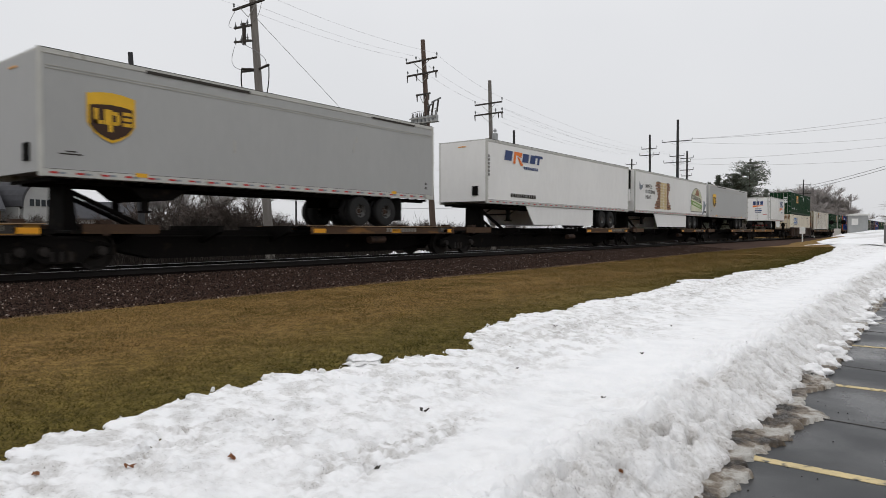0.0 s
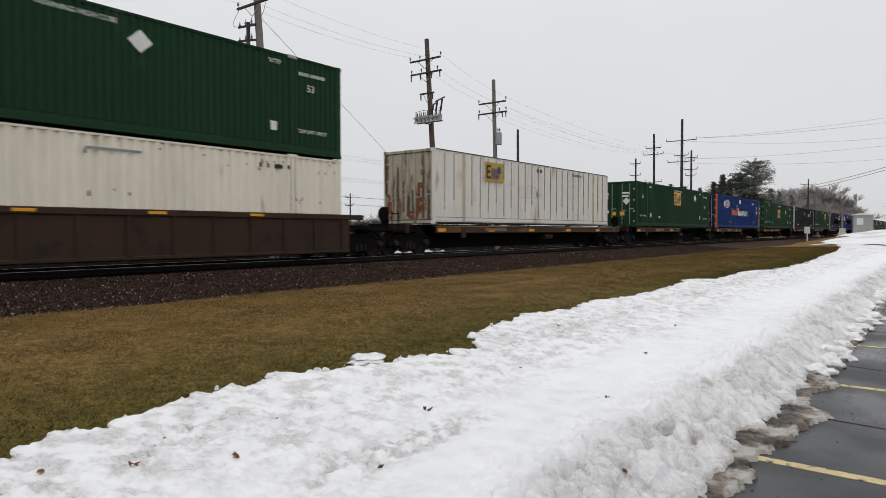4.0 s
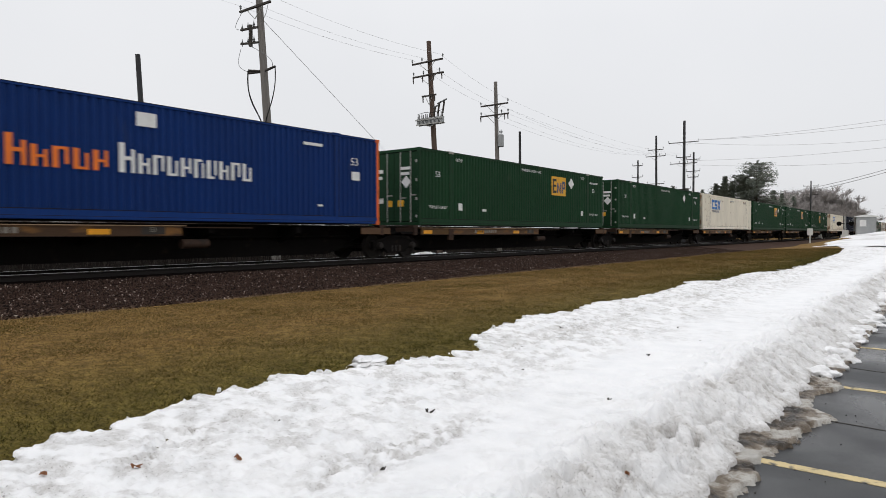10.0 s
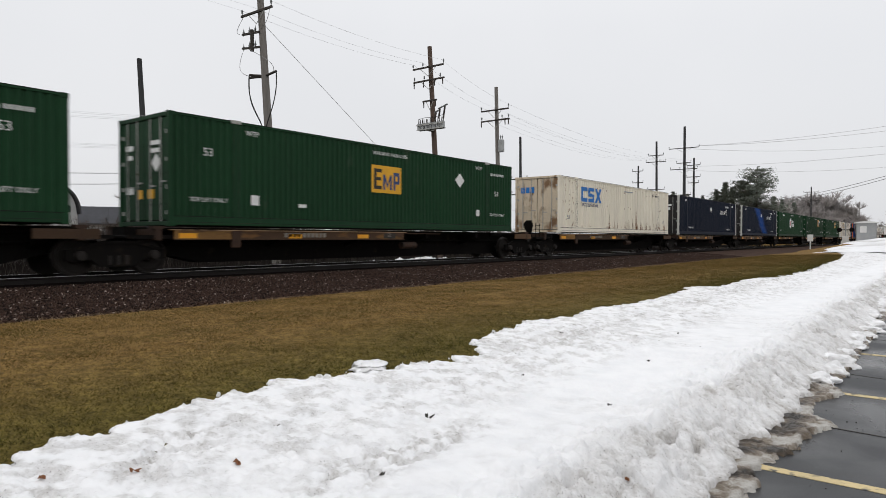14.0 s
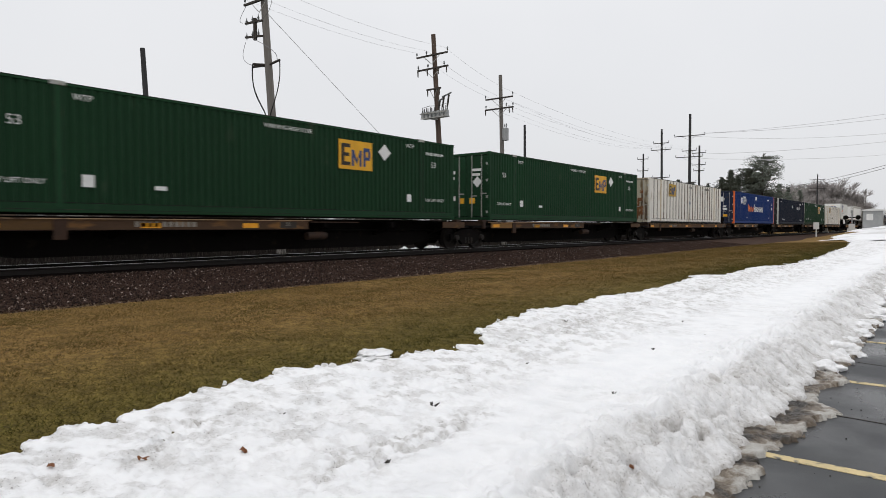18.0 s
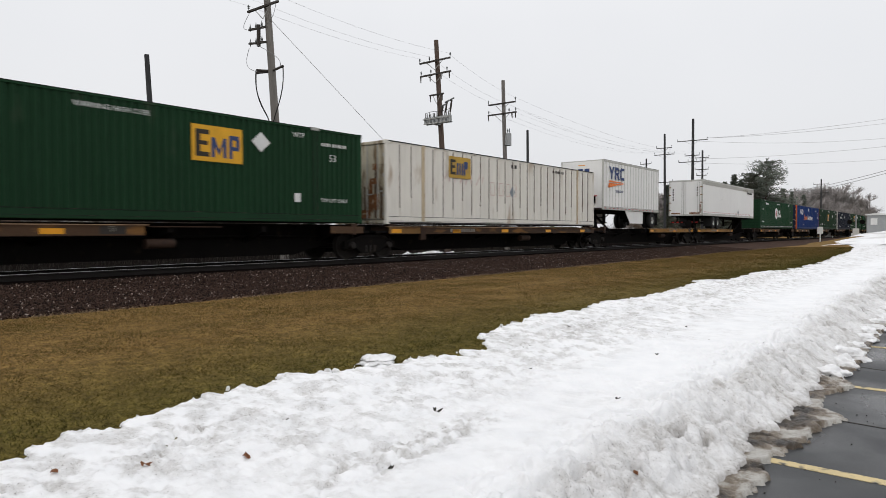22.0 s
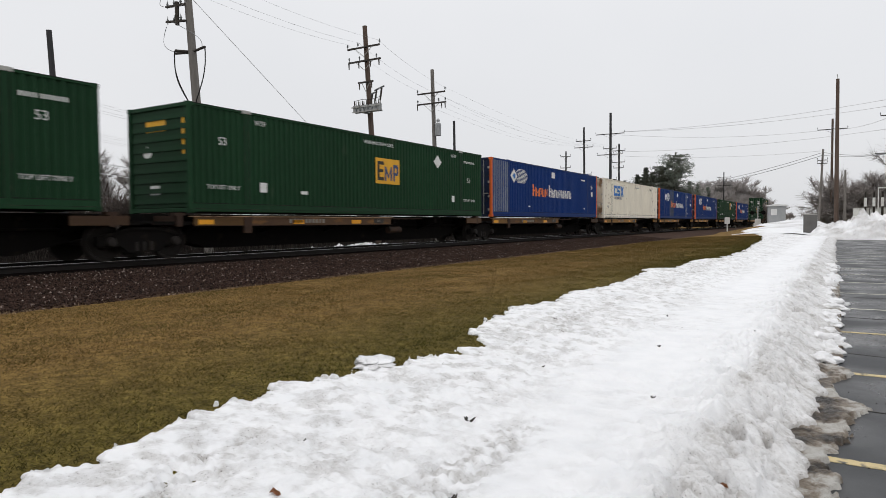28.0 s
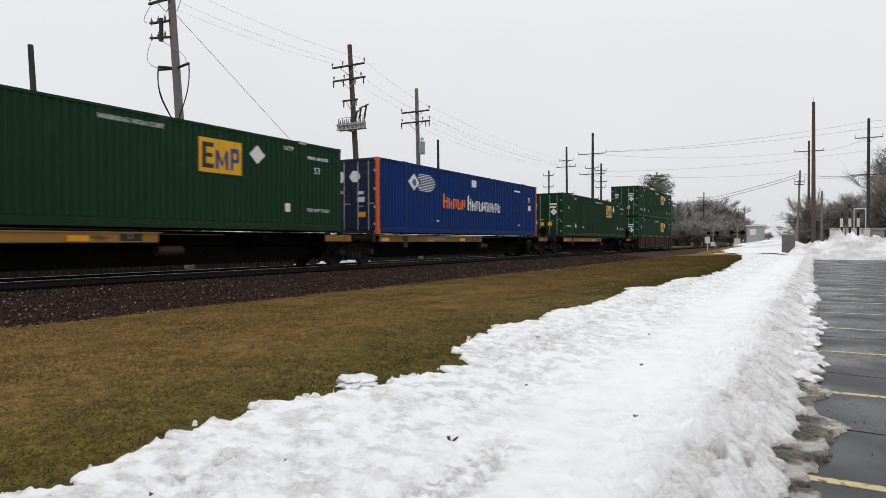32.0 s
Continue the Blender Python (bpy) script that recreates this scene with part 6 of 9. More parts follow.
def plain_van_trailer():
    t = trailer(16.05, "white", "long white trailer with side skirts on the train", wheels=(12.2, 13.45), skirt=(3.4, 10.9, 0.12))
    decal("name_bars", t, M["decal_navy"], [[(1.4 + a, 3.0 + b) for a, b in p] for p in (((0, 0), (0.62, 0), (0.72, 0.44), (0.1, 0.44)), ((1.55, 0.02), (2.1, 0.02), (2.2, 0.42), (1.65, 0.42)), ((2.25, 0.02), (2.75, 0.02), (2.85, 0.42), (2.35, 0.42)), ((2.95, 0.0), (3.15, 0.0), (3.22, 0.32), (3.5, 0.32), (3.52, 0.44), (2.78, 0.44), (2.76, 0.32), (3.02, 0.32)))], TX, "dark blue slanted shapes in place of a name")
    decal("name_bars", t, M["decal_orange"], [[(1.4 + a, 3.0 + b) for a, b in p] for p in (((0.75, -0.1), (0.95, -0.1), (1.05, 0.44), (0.85, 0.44)), ((1.05, 0.3), (1.5, 0.2), (1.55, 0.44), (1.05, 0.44)), ((1.1, 0.22), (1.3, 0.2), (1.65, -0.15), (1.42, -0.15)))], TX)
    decal("name_bars", t, M["decal_navy"], bars(3.1, 2.70, 0.13, [0.14] * 7, 0.06), TX)
    decal("number_marking", t, M["decal_dark"], bars(1.95, 1.36, 0.17, [0.16] * 3 + [0.06] + [0.16] * 3 + [0.06] + [0.16] * 4, 0.05), TX)
    decal("number_marking", t, M["decal_dark"], [rect(0.1, 2.2 + 0.16 * k, 0.1, 0.11) for k in range(6)], TX)
    return t


def meat_trailer():
    t = trailer(16.2, "white", "white refrigerated trailer with printed food pictures", wheels=(11.85, 13.1), skirt=(3.6, 10.8, 0.12))
    for k in range(17):
        part("side_bead", Geo().box(1.29, 1.298, 0.12, 16.1, 1.32 + 0.145 * k, 1.345 + 0.145 * k), M["white"], t)
    unit = part("cooling_unit", Geo().box(-1.0, 1.0, -0.62, 0.0, 1.9, 3.72, 0.06), M["dark_steel"], t, "black cooling unit on the trailer's nose")
    part("unit_panel", Geo().box(-0.95, 1.01, -0.60, -0.05, 1.75, 2.5, 0.05), M["white"], unit)
    part("unit_grille", Geo().box(-0.8, 0.8, -0.64, -0.62, 2.7, 3.5), M["decal_dark"], unit)
    for k, word in enumerate(("SIMPLE", "NATURAL", "MEAT")):
        letters(word, 0.36, M["decal_dark"], t, (TX, 1.85, 2.62 - 0.36 * k), width=1.15)
    r = random.Random(5)
    slab = lambda y0, y1, z0, z1: [(y0 + r.uniform(-0.06, 0.06), z0), ((y0 + y1) / 2, z0 - r.uniform(0, 0.03)), (y1 + r.uniform(-0.06, 0.06), z0 + 0.02), (y1 + r.uniform(-0.04, 0.08), (z0 + z1) / 2), (y1 + r.uniform(-0.08, 0.04), z1), ((y0 + y1) / 2, z1 + r.uniform(0, 0.02)), (y0 + r.uniform(-0.05, 0.08), z1 - 0.02)]
    meat, loaf, dark = [], [], []
    for k in range(10):
        z, wide = 1.36 + 0.188 * k, (0.55, 0.5, 0.3, 0.12, 0.0, 0.0, 0.1, 0.3, 0.42, 0.3)[k]
        meat += [slab(4.15 - wide, 4.78, z, z + 0.15), slab(6.02, 6.42 + wide, z, z + 0.15)]
        dark += [slab(4.25 - wide * r.random(), 4.7, z + 0.14, z + 0.18), slab(6.1, 6.35 + wide * r.random(), z + 0.14, z + 0.18)]
        loaf += [slab(4.72, 5.38, z + 0.01, z + 0.16), slab(5.42, 6.08, z - 0.01, z + 0.15)]
    decal("meat_print", t, M["food_brown"], meat, TX, "printed slices of brown roast meat")
    decal("meat_shade", t, M["decal_brown"], dark, TX + 0.002)
    decal("cheese_print", t, M["food_tan"], loaf, TX + 0.004, "printed stack of pale cheese slabs")
    cx, cz = 13.3, 2.3
    ell = lambda a, b, n=22: [(cx + a * math.cos(2 * math.pi * i / n), cz + b * math.sin(2 * math.pi * i / n)) for i in range(n)]
    arch = lambda k: [(cx - 1.5 * k, cz - 0.95 * k), (cx + 1.5 * k, cz - 0.95 * k)] + [(cx + 1.5 * k * math.cos(math.pi * i / 14), cz - 0.1 + 1.05 * k * math.sin(math.pi * i / 14)) for i in range(15)]
    rim = decal("arched_badge", t, M["decal_dark"], [arch(1.0)], TX, "arched badge with plain dark bars and a green band")
    decal("badge_field", rim, M["badge_cream"], [arch(0.965)], TX + 0.005)
    tilt = lambda a, b, w, h: [(cx + a, cz + b - 0.12 * a), (cx + a + w, cz + b - 0.12 * (a + w)), (cx + a + w, cz + b + h - 0.12 * (a + w)), (cx + a, cz + b + h - 0.12 * a)]
    decal("badge_stroke", rim, M["decal_dark"], [tilt(-1.3 + 0.26 * k, -0.08, 0.17, 0.36) for k in range(10)], TX + 0.009)
    decal("badge_band", rim, M["leaf_green"], [tilt(-1.4, -0.55, 2.8, 0.34)], TX + 0.009, "green band")
    decal("badge_stroke", rim, M["badge_cream"], [tilt(-0.95 + 0.26 * k, -0.46, 0.16, 0.16) for k in range(8)], TX + 0.013)
    decal("badge_picture", rim, M["food_brown"], [[(cx - 0.45, cz + 0.38), (cx + 0.75, cz + 0.30), (cx + 0.45, cz + 0.78), (cx + 0.1, cz + 0.9), (cx - 0.2, cz + 0.62)]], TX + 0.009)
    decal("printed_swoosh", t, M["patch_grey"], [[(14.85, 1.12), (15.35, 1.30), (16.1, 2.08), (16.1, 2.16), (15.75, 2.0), (15.55, 2.28), (15.25, 2.3), (15.2, 1.6)]], TX, "grey printed swoosh")
    decal("marker_square", t, M["decal_dark"], [rect(15.42 + 0.17 * k, 1.32, 0.12, 0.15) for k in range(4)], TX + 0.005)
    decal("bird_mark", t, M["patch_grey"], [[(0.75, 2.55), (1.0, 2.5), (1.3, 2.65), (1.42, 2.95), (1.2, 2.8), (0.95, 2.85), (0.72, 3.05)]], TX)
    return t


def freight_pup(nose_low):
    lab = "short white freight trailer with " + ("blue and orange badge near its nose" if nose_low else "blue and orange badge and rear doors")
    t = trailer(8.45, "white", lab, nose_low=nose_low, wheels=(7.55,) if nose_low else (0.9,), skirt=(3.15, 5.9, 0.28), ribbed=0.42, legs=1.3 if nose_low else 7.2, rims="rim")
    y0 = 0.74 if nose_low else 5.3
    b = M["decal_navy"]
    w = 0.70
    z = 2.76
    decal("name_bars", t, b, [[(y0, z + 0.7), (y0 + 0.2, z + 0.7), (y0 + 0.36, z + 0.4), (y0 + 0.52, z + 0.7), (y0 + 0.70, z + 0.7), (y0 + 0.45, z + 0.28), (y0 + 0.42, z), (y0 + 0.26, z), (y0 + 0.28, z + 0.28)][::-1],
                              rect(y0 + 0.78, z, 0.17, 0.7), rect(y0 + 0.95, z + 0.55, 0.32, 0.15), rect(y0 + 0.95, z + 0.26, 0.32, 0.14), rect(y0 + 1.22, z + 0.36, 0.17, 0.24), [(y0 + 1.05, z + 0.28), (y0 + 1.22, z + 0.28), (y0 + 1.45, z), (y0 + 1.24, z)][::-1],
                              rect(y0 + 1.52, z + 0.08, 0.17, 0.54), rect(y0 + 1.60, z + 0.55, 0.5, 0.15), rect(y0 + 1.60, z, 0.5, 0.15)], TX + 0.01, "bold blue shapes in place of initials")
    decal("orange_wedge", t, M["decal_orange"], [[(y0 - 0.05, z - 0.18), (y0 + 0.05, z - 0.08), (y0 + 1.6, z - 0.12), (y0 + 2.2, z - 0.17)], [(y0 - 0.1, z - 0.5), (y0 - 0.02, z - 0.24), (y0 + 2.2, z - 0.22), (y0 + 1.1, z - 0.32)]], TX + 0.01)
    letters("FREIGHT", 0.22, b, t, (TX + 0.01, y0 + 0.88, z - 0.78), width=1.25)
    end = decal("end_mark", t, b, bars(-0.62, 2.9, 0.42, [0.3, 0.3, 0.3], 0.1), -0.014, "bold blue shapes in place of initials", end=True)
    decal("end_wedge", t, M["decal_orange"], [[(-0.65, 2.6), (0.6, 2.82), (-0.6, 2.84)]], -0.014, end=True)
    if not nose_low:
        decal("end_notice", t, M["patch_grey"], [rect(-0.4, 1.95 + 0.22 * k, 0.7, 0.09) for k in (0, 2)], -0.014, end=True)
        decal("end_notice", t, M["decal_navy"], [rect(-0.4, 2.14, 0.75, 0.14)], -0.014, end=True)
    decal("number_marking", t, M["decal_red"], [rect(0.45, 1.75, 0.5, 0.06)], -0.014, end=True)
    return t


def plain_trailer():
    t = trailer(15.8, "white", "long plain white trailer with rusty rear doors", nose_low=False, wheels=(3.1, 4.32), rail_mat="rail_white", doors_rusty=True, tape=1.12, rims="rim")
    decal("scuff_mark", t, M["post_white"], [[(4.2, 2.25), (5.1, 2.42), (5.4, 2.47), (5.1, 2.45)], [(6.9, 1.95), (7.3, 1.97), (7.2, 1.985)]], TX, "faint grey scuffs")
    part("top_band", Geo().box(1.28, 1.299, 0.1, 15.7, 3.42, 3.68), M["band_grey"], t, "grey weathered band under the roof edge")
    decal("number_marking", t, M["decal_dark"], bars(13.3, 3.2, 0.2, [0.14] * 4 + [0.0] + [0.14] * 5, 0.06), TX)
    decal("number_marking", t, M["decal_dark"], [rect(0.85, 2.5 + 0.2 * k, 0.1, 0.13) for k in range(4)] + [rect(-1.0, 2.2 + 0.2 * k, 0.1, 0.13) for k in range(5)], -0.014, end=True)
    decal("hazard_diamond", t, M["patch_grey"], [[(10.2, 1.7), (10.42, 1.45), (10.2, 1.2), (9.98, 1.45)]], TX)
    decal("rust_stain", t, M["rust"], [rect(-1.1, 1.15, 0.7, 0.1), rect(0.3, 1.15, 0.8, 0.12), rect(1.05, 1.2, 0.1, 0.7)], -0.014, end=True)
    return t


# ---- the train: railcars (heights from the rail top) ----
def truck(parent, y, name="truck"):
    prof = [(-1.18, 0.36), (-1.18, 0.60), (-0.80, 0.66), (-0.38, 0.80), (0.38, 0.80), (0.80, 0.66), (1.18, 0.60), (1.18, 0.36), (0.62, 0.36), (0.42, 0.20), (-0.42, 0.20), (-0.62, 0.36)]
    tr = part(name, Geo().box(-0.95, 0.95, y - 0.2, y + 0.2, 0.42, 0.72, 0.04), M["dark_steel"], parent, "dark grimy two-axle truck")
    for sx in (1, -1):
        x = sx * 1.04
        part("side_frame", Geo().prism([(x + 0.06, y + a, b) for a, b in prof][::-1], (-0.12, 0, 0)), M["dark_steel"], tr)
        part("frame_rim", Geo().prism([(x + sx * 0.06 + 0.03, y + a * 0.98, b) for a, b in ((-1.1, 0.56), (-0.4, 0.74), (0.4, 0.74), (1.1, 0.56), (1.1, 0.62), (0.4, 0.81), (-0.4, 0.81), (-1.1, 0.62))][::-1], (-0.06, 0, 0)), M["dark_steel"], tr)
        part("spring_group", Geo().tube((x, y - 0.2, 0.24), (x, y - 0.2, 0.46), 0.075).tube((x, y, 0.24), (x, y, 0.46), 0.075).tube((x, y + 0.2, 0.24), (x, y + 0.2, 0.46), 0.075), M["wheel_steel"], tr, smooth=True)
        for a in (-0.865, 0.865):
            part("bearing_cap", Geo().turned([(0.0, sx * 0.17), (0.10, sx * 0.16), (0.13, sx * 0.05), (0.13, -0.05 * sx)], (x, y + a, 0.457), "x", 14), M["wheel_steel"], tr, smooth=True)
            prof_w = [(0.08, 0.07), (0.16, 0.07), (0.19, 0.0), (0.38, -0.01), (0.42, 0.06), (0.457, 0.06), (0.46, -0.04), (0.485, -0.055), (0.485, -0.08), (0.42, -0.08), (0.36, -0.05), (0.2, -0.06), (0.08, -0.08)]
            part("wheel", Geo().turned([(r, sx * b) for r, b in prof_w], (sx * 0.78, y + a, 0.457), "x", 28), M["wheel_steel"], tr, smooth=True)
    for a in (-0.865, 0.865):
        part("axle", Geo().tube((-0.9, y + a, 0.457), (0.9, y + a, 0.457), 0.085, n=8), M["wheel_steel"], tr, smooth=True)
    return tr


def spine_car(length, low_pair, high_pair, hitch=None, bright=True, full=False, off=0.9, beam=None):
    """One platform of an articulated spine car, from the middle of one gap to the next."""
    c = thing("spine_car", "skeletal spine railcar platform with " + ("faded yellow" if bright else "rusty brown") + " side beams", "railcar", "railcars of the train")
    L = length
    top = 0.95 if hitch is not None else 1.15
    part("centre_sill", Geo().prism([(-0.32, 0.5, top), (-0.32, L - 0.5, top), (-0.32, L - 0.5, 0.70), (-0.32, L - 2.6, 0.20), (-0.32, 2.6, 0.20), (-0.32, 0.5, 0.70)], (0.64, 0, 0)), M["dark_steel"], c)
    for sx in (1, -1):
        x = sx * 1.25
        y0 = off + 0.15
        y1 = L - 0.5 if full else off + 8.9
        if beam:
            y0, y1 = beam
        paint, wording = (M["yellow"], "faded yellow side beam") if bright else (M["dull_beam"], "rusty brown side beam")
        web = part("side_beam", Geo().box(x - 0.02, x + 0.02, y0, y1, 0.84, 1.08), paint, c, wording)
        part("beam_flange", Geo().box(x - 0.06, x + 0.06, y0 - 0.1, y1 + 0.1, 1.075, 1.095), M["flange"], web)
        part("beam_flange", Geo().box(x - 0.05, x + 0.05, y0, y1, 0.825, 0.842), M["brown_steel"], web)
        if not bright and not beam:
            part("beam_end", Geo().box(x - 0.023, x + 0.023, y0, off + 1.85, 0.845, 1.072), M["beam_end"], web, "faded ochre beam end")
        if not beam:
            part("beam_splice", Geo().box(x - 0.025, x + 0.026, off + 1.85, off + 2.03, 0.835, 1.09), M["dark_steel"], web)
            part("lift_bracket", Geo().prism([(x - 0.05, off + 1.8, 1.1), (x - 0.05, off + 2.1, 1.1), (x - 0.05, off + 2.08, 0.62), (x - 0.05, off + 1.82, 0.62)], (0.1, 0, 0)), M["brown_steel"], c)
        if beam and beam[0] > 3 and not bright:
            part("end_side_beam", Geo().box(x - 0.02, x + 0.02, 0.4, 2.2, 0.86, 1.08), paint, c, wording)
        if not full:
            part("beam_flange", Geo().box(x - 0.05, x + 0.05, y1 + 0.1, off + 11.0, 1.03, 1.06), M["brown_steel"], web)
            part("end_side_beam", Geo().box(x - 0.02, x + 0.02, L - 1.9, L - 0.5, 0.86, 1.08), paint, c, wording)
        if sx > 0:
            spots = [y0 + 0.1, (y0 + y1) / 2, y1 - 0.7] if beam else [off + y for y in ((0.28, 3.75, 6.6) if not full else (0.28, 3.75, 7.2, 11.0, 14.6))]
            decal("reflector", web, M["reflector"], [rect(y, 0.87, 0.5, 0.13) for y in spots], x + 0.021, "amber reflective tape")
            decal("number_marking", web, M["dull_white"], bars(y0 + 3.45, 0.90, 0.13, [0.11] * 4 + [0.0] + [0.11] * 6, 0.05), x + 0.021)
            decal("size_panel", web, M["decal_dark"], [rect(y1 - 1.05, 0.87, 0.6, 0.18)], x + 0.021)
            letters("53", 0.17, M["dull_white"], web, (x + 0.026, y1 - 0.85, 0.895))
    for k in range(6):
        y = 1.6 + k * (L - 3.2) / 5
        part("cross_bearer", Geo().prism([(-1.24, y - 0.08, 1.07), (1.24, y - 0.08, 1.07), (1.24, y - 0.08, 0.9), (0.32, y - 0.08, 0.6), (-0.32, y - 0.08, 0.6), (-1.24, y - 0.08, 0.9)], (0, 0.16, 0)), M["dark_steel"], c)
    for y in (0.9, L - 0.9):
        part("end_deck", Geo().box(-1.2, 1.2, y - 0.75, y + 0.75, 0.86, 0.95, 0.02), M["dark_steel"], c)
        part("end_beam", Geo().box(-1.27, 1.27, y - 0.08, y + 0.08, 0.82, 1.10), M["brown_steel"], c)
        for x in (-1.15, 1.15):
            part("corner_pedestal", Geo().box(x - 0.12, x + 0.12, y - 0.14, y + 0.14, 1.10, 1.176), M["brown_steel"], c)
    part("brake_cylinder", Geo().tube((1.05, off + 9.0, 0.62), (1.05, off + 9.75, 0.62), 0.13, n=10), M["brown_steel"], c, "rusty brake cylinder", smooth=True)
    part("air_pipe", Geo().tube((0.5, 0.6, 0.78), (0.5, L - 0.6, 0.78), 0.03, n=5), M["dark_steel"], c)
    if hitch is not None:
        d = 1 if hitch < L / 2 else -1
        h = part("hitch_stand", Geo().prism([(-0.42, hitch - 0.1, 0.95), (-0.42, hitch + 0.25, 0.95), (-0.42, hitch + 0.12, 2.0), (-0.42, hitch - 0.05, 2.0)], (0.84, 0, 0)), M["dark_steel"], c, "black raised trailer hitch stand")
        part("hitch_plate", Geo().box(-0.5, 0.5, hitch - 0.35, hitch + 0.4, 2.0, 2.09, 0.02), M["dark_steel"], h)
        part("hitch_strut", Geo().tube((0.3, hitch + 0.05, 1.9), (0.3, hitch + 2.0 * d, 1.0), 0.07, n=6).tube((-0.3, hitch + 0.05, 1.9), (-0.3, hitch + 2.0 * d, 1.0), 0.07, n=6), M["dark_steel"], h)
        for x in (-0.95, 0.95):
            part("wheel_deck", Geo().box(x - 0.33, x + 0.33, *(beam or (1.7, L - 1.7)), 1.05, 1.09), M["dark_steel"], c)
    else:
        part("stowed_hitch", Geo().box(-0.4, 0.4, L - 2.6, L - 1.2, 0.96, 1.12, 0.04), M["dark_steel"], c)
    truck(c, 1.25 if low_pair else 0.0)
    if low_pair:
        part("coupler", Geo().box(-0.12, 0.12, -0.35, 0.6, 0.72, 0.98, 0.03), M["dark_steel"], c)
        part("brake_stand", Geo().box(0.55, 0.85, 0.25, 0.33, 0.95, 1.75).tube((0.7, 0.2, 1.5), (0.7, 0.24, 1.5), 0.26, n=14), M["dark_steel"], c)
        part("end_ladder", Geo().box(1.1, 1.13, 0.2, 0.23, 0.5, 1.6).box(1.1, 1.13, 0.55, 0.58, 0.5, 1.6).box(1.1, 1.13, 0.2, 0.58, 0.7, 0.73).box(1.1, 1.13, 0.2, 0.58, 1.1, 1.13).box(1.1, 1.13, 0.2, 0.58, 1.5, 1.53), M["dark_steel"], c)
    if high_pair:
        truck(c, L - 1.25)
        part("coupler", Geo().box(-0.12, 0.12, L - 0.6, L + 0.35, 0.72, 0.98, 0.03), M["dark_steel"], c)
    return c


def well_car(length):
    c = thing("well_car", "rusty brown double-stack well railcar with ribbed sides", "railcar", "railcars of the train")
    L = length
    a, b = 2.2, L - 2.2
    for sx in (1, -1):
        x = sx * 1.40
        wall = part("well_side", Geo().box(x - 0.03, x + 0.03, a, b, 0.28, 1.28), M["brown_steel"], c)
        part("side_chord", Geo().box(x - 0.09, x + 0.09, a - 0.6, b + 0.6, 1.26, 1.42, 0.02), M["brown_steel"], wall)
        part("side_chord", Geo().box(x - 0.07, x + 0.07, a, b, 0.20, 0.30, 0.02), M["brown_steel"], wall)
        for k in range(15):
            y = a + 0.3 + k * (b - a - 0.6) / 14
            part("side_rib", Geo().box(*sorted((x, x + sx * 0.08)), y - 0.05, y + 0.05, 0.3, 1.26), M["brown_steel"], wall)
        if sx > 0:
            letters("53", 0.55, M["rust"], wall, (x + 0.031, a + 1.3, 0.55), label="faded size number")
            decal("reflector", wall, M["reflector"], [rect(a + 1.2 + 2.9 * k, 1.31, 0.45, 0.07) for k in range(5)], x + 0.091, "amber reflective tape")
    part("well_floor", Geo().box(-1.35, 1.35, a, b, 0.18, 0.26), M["dark_steel"], c)
    for y0, y1 in ((0.2, a), (b, L - 0.2)):
        part("end_platform", Geo().box(-1.3, 1.3, y0, y1, 0.95, 1.08, 0.02), M["dark_steel"], c)
        part("end_bulkhead", Geo().box(-1.4, 1.4, (a if y0 < 1 else b) - 0.05, (a if y0 < 1 else b) + 0.05, 0.3, 1.26), M["brown_steel"], c)
    part("brake_stand", Geo().box(0.55, 0.85, 0.4, 0.48, 1.0, 2.0).tube((0.7, 0.35, 1.7), (0.7, 0.39, 1.7), 0.26, n=14), M["dark_steel"], c)
    part("hand_rail", Geo().tube((-1.1, 0.3, 1.9), (1.1, 0.3, 1.9), 0.025).tube((-1.1, 0.3, 1.0), (-1.1, 0.3, 1.9), 0.025).tube((1.1, 0.3, 1.0), (1.1, 0.3, 1.9), 0.025), M["dark_steel"], c)
    truck(c, 1.3)
    truck(c, L - 1.3)
    return c


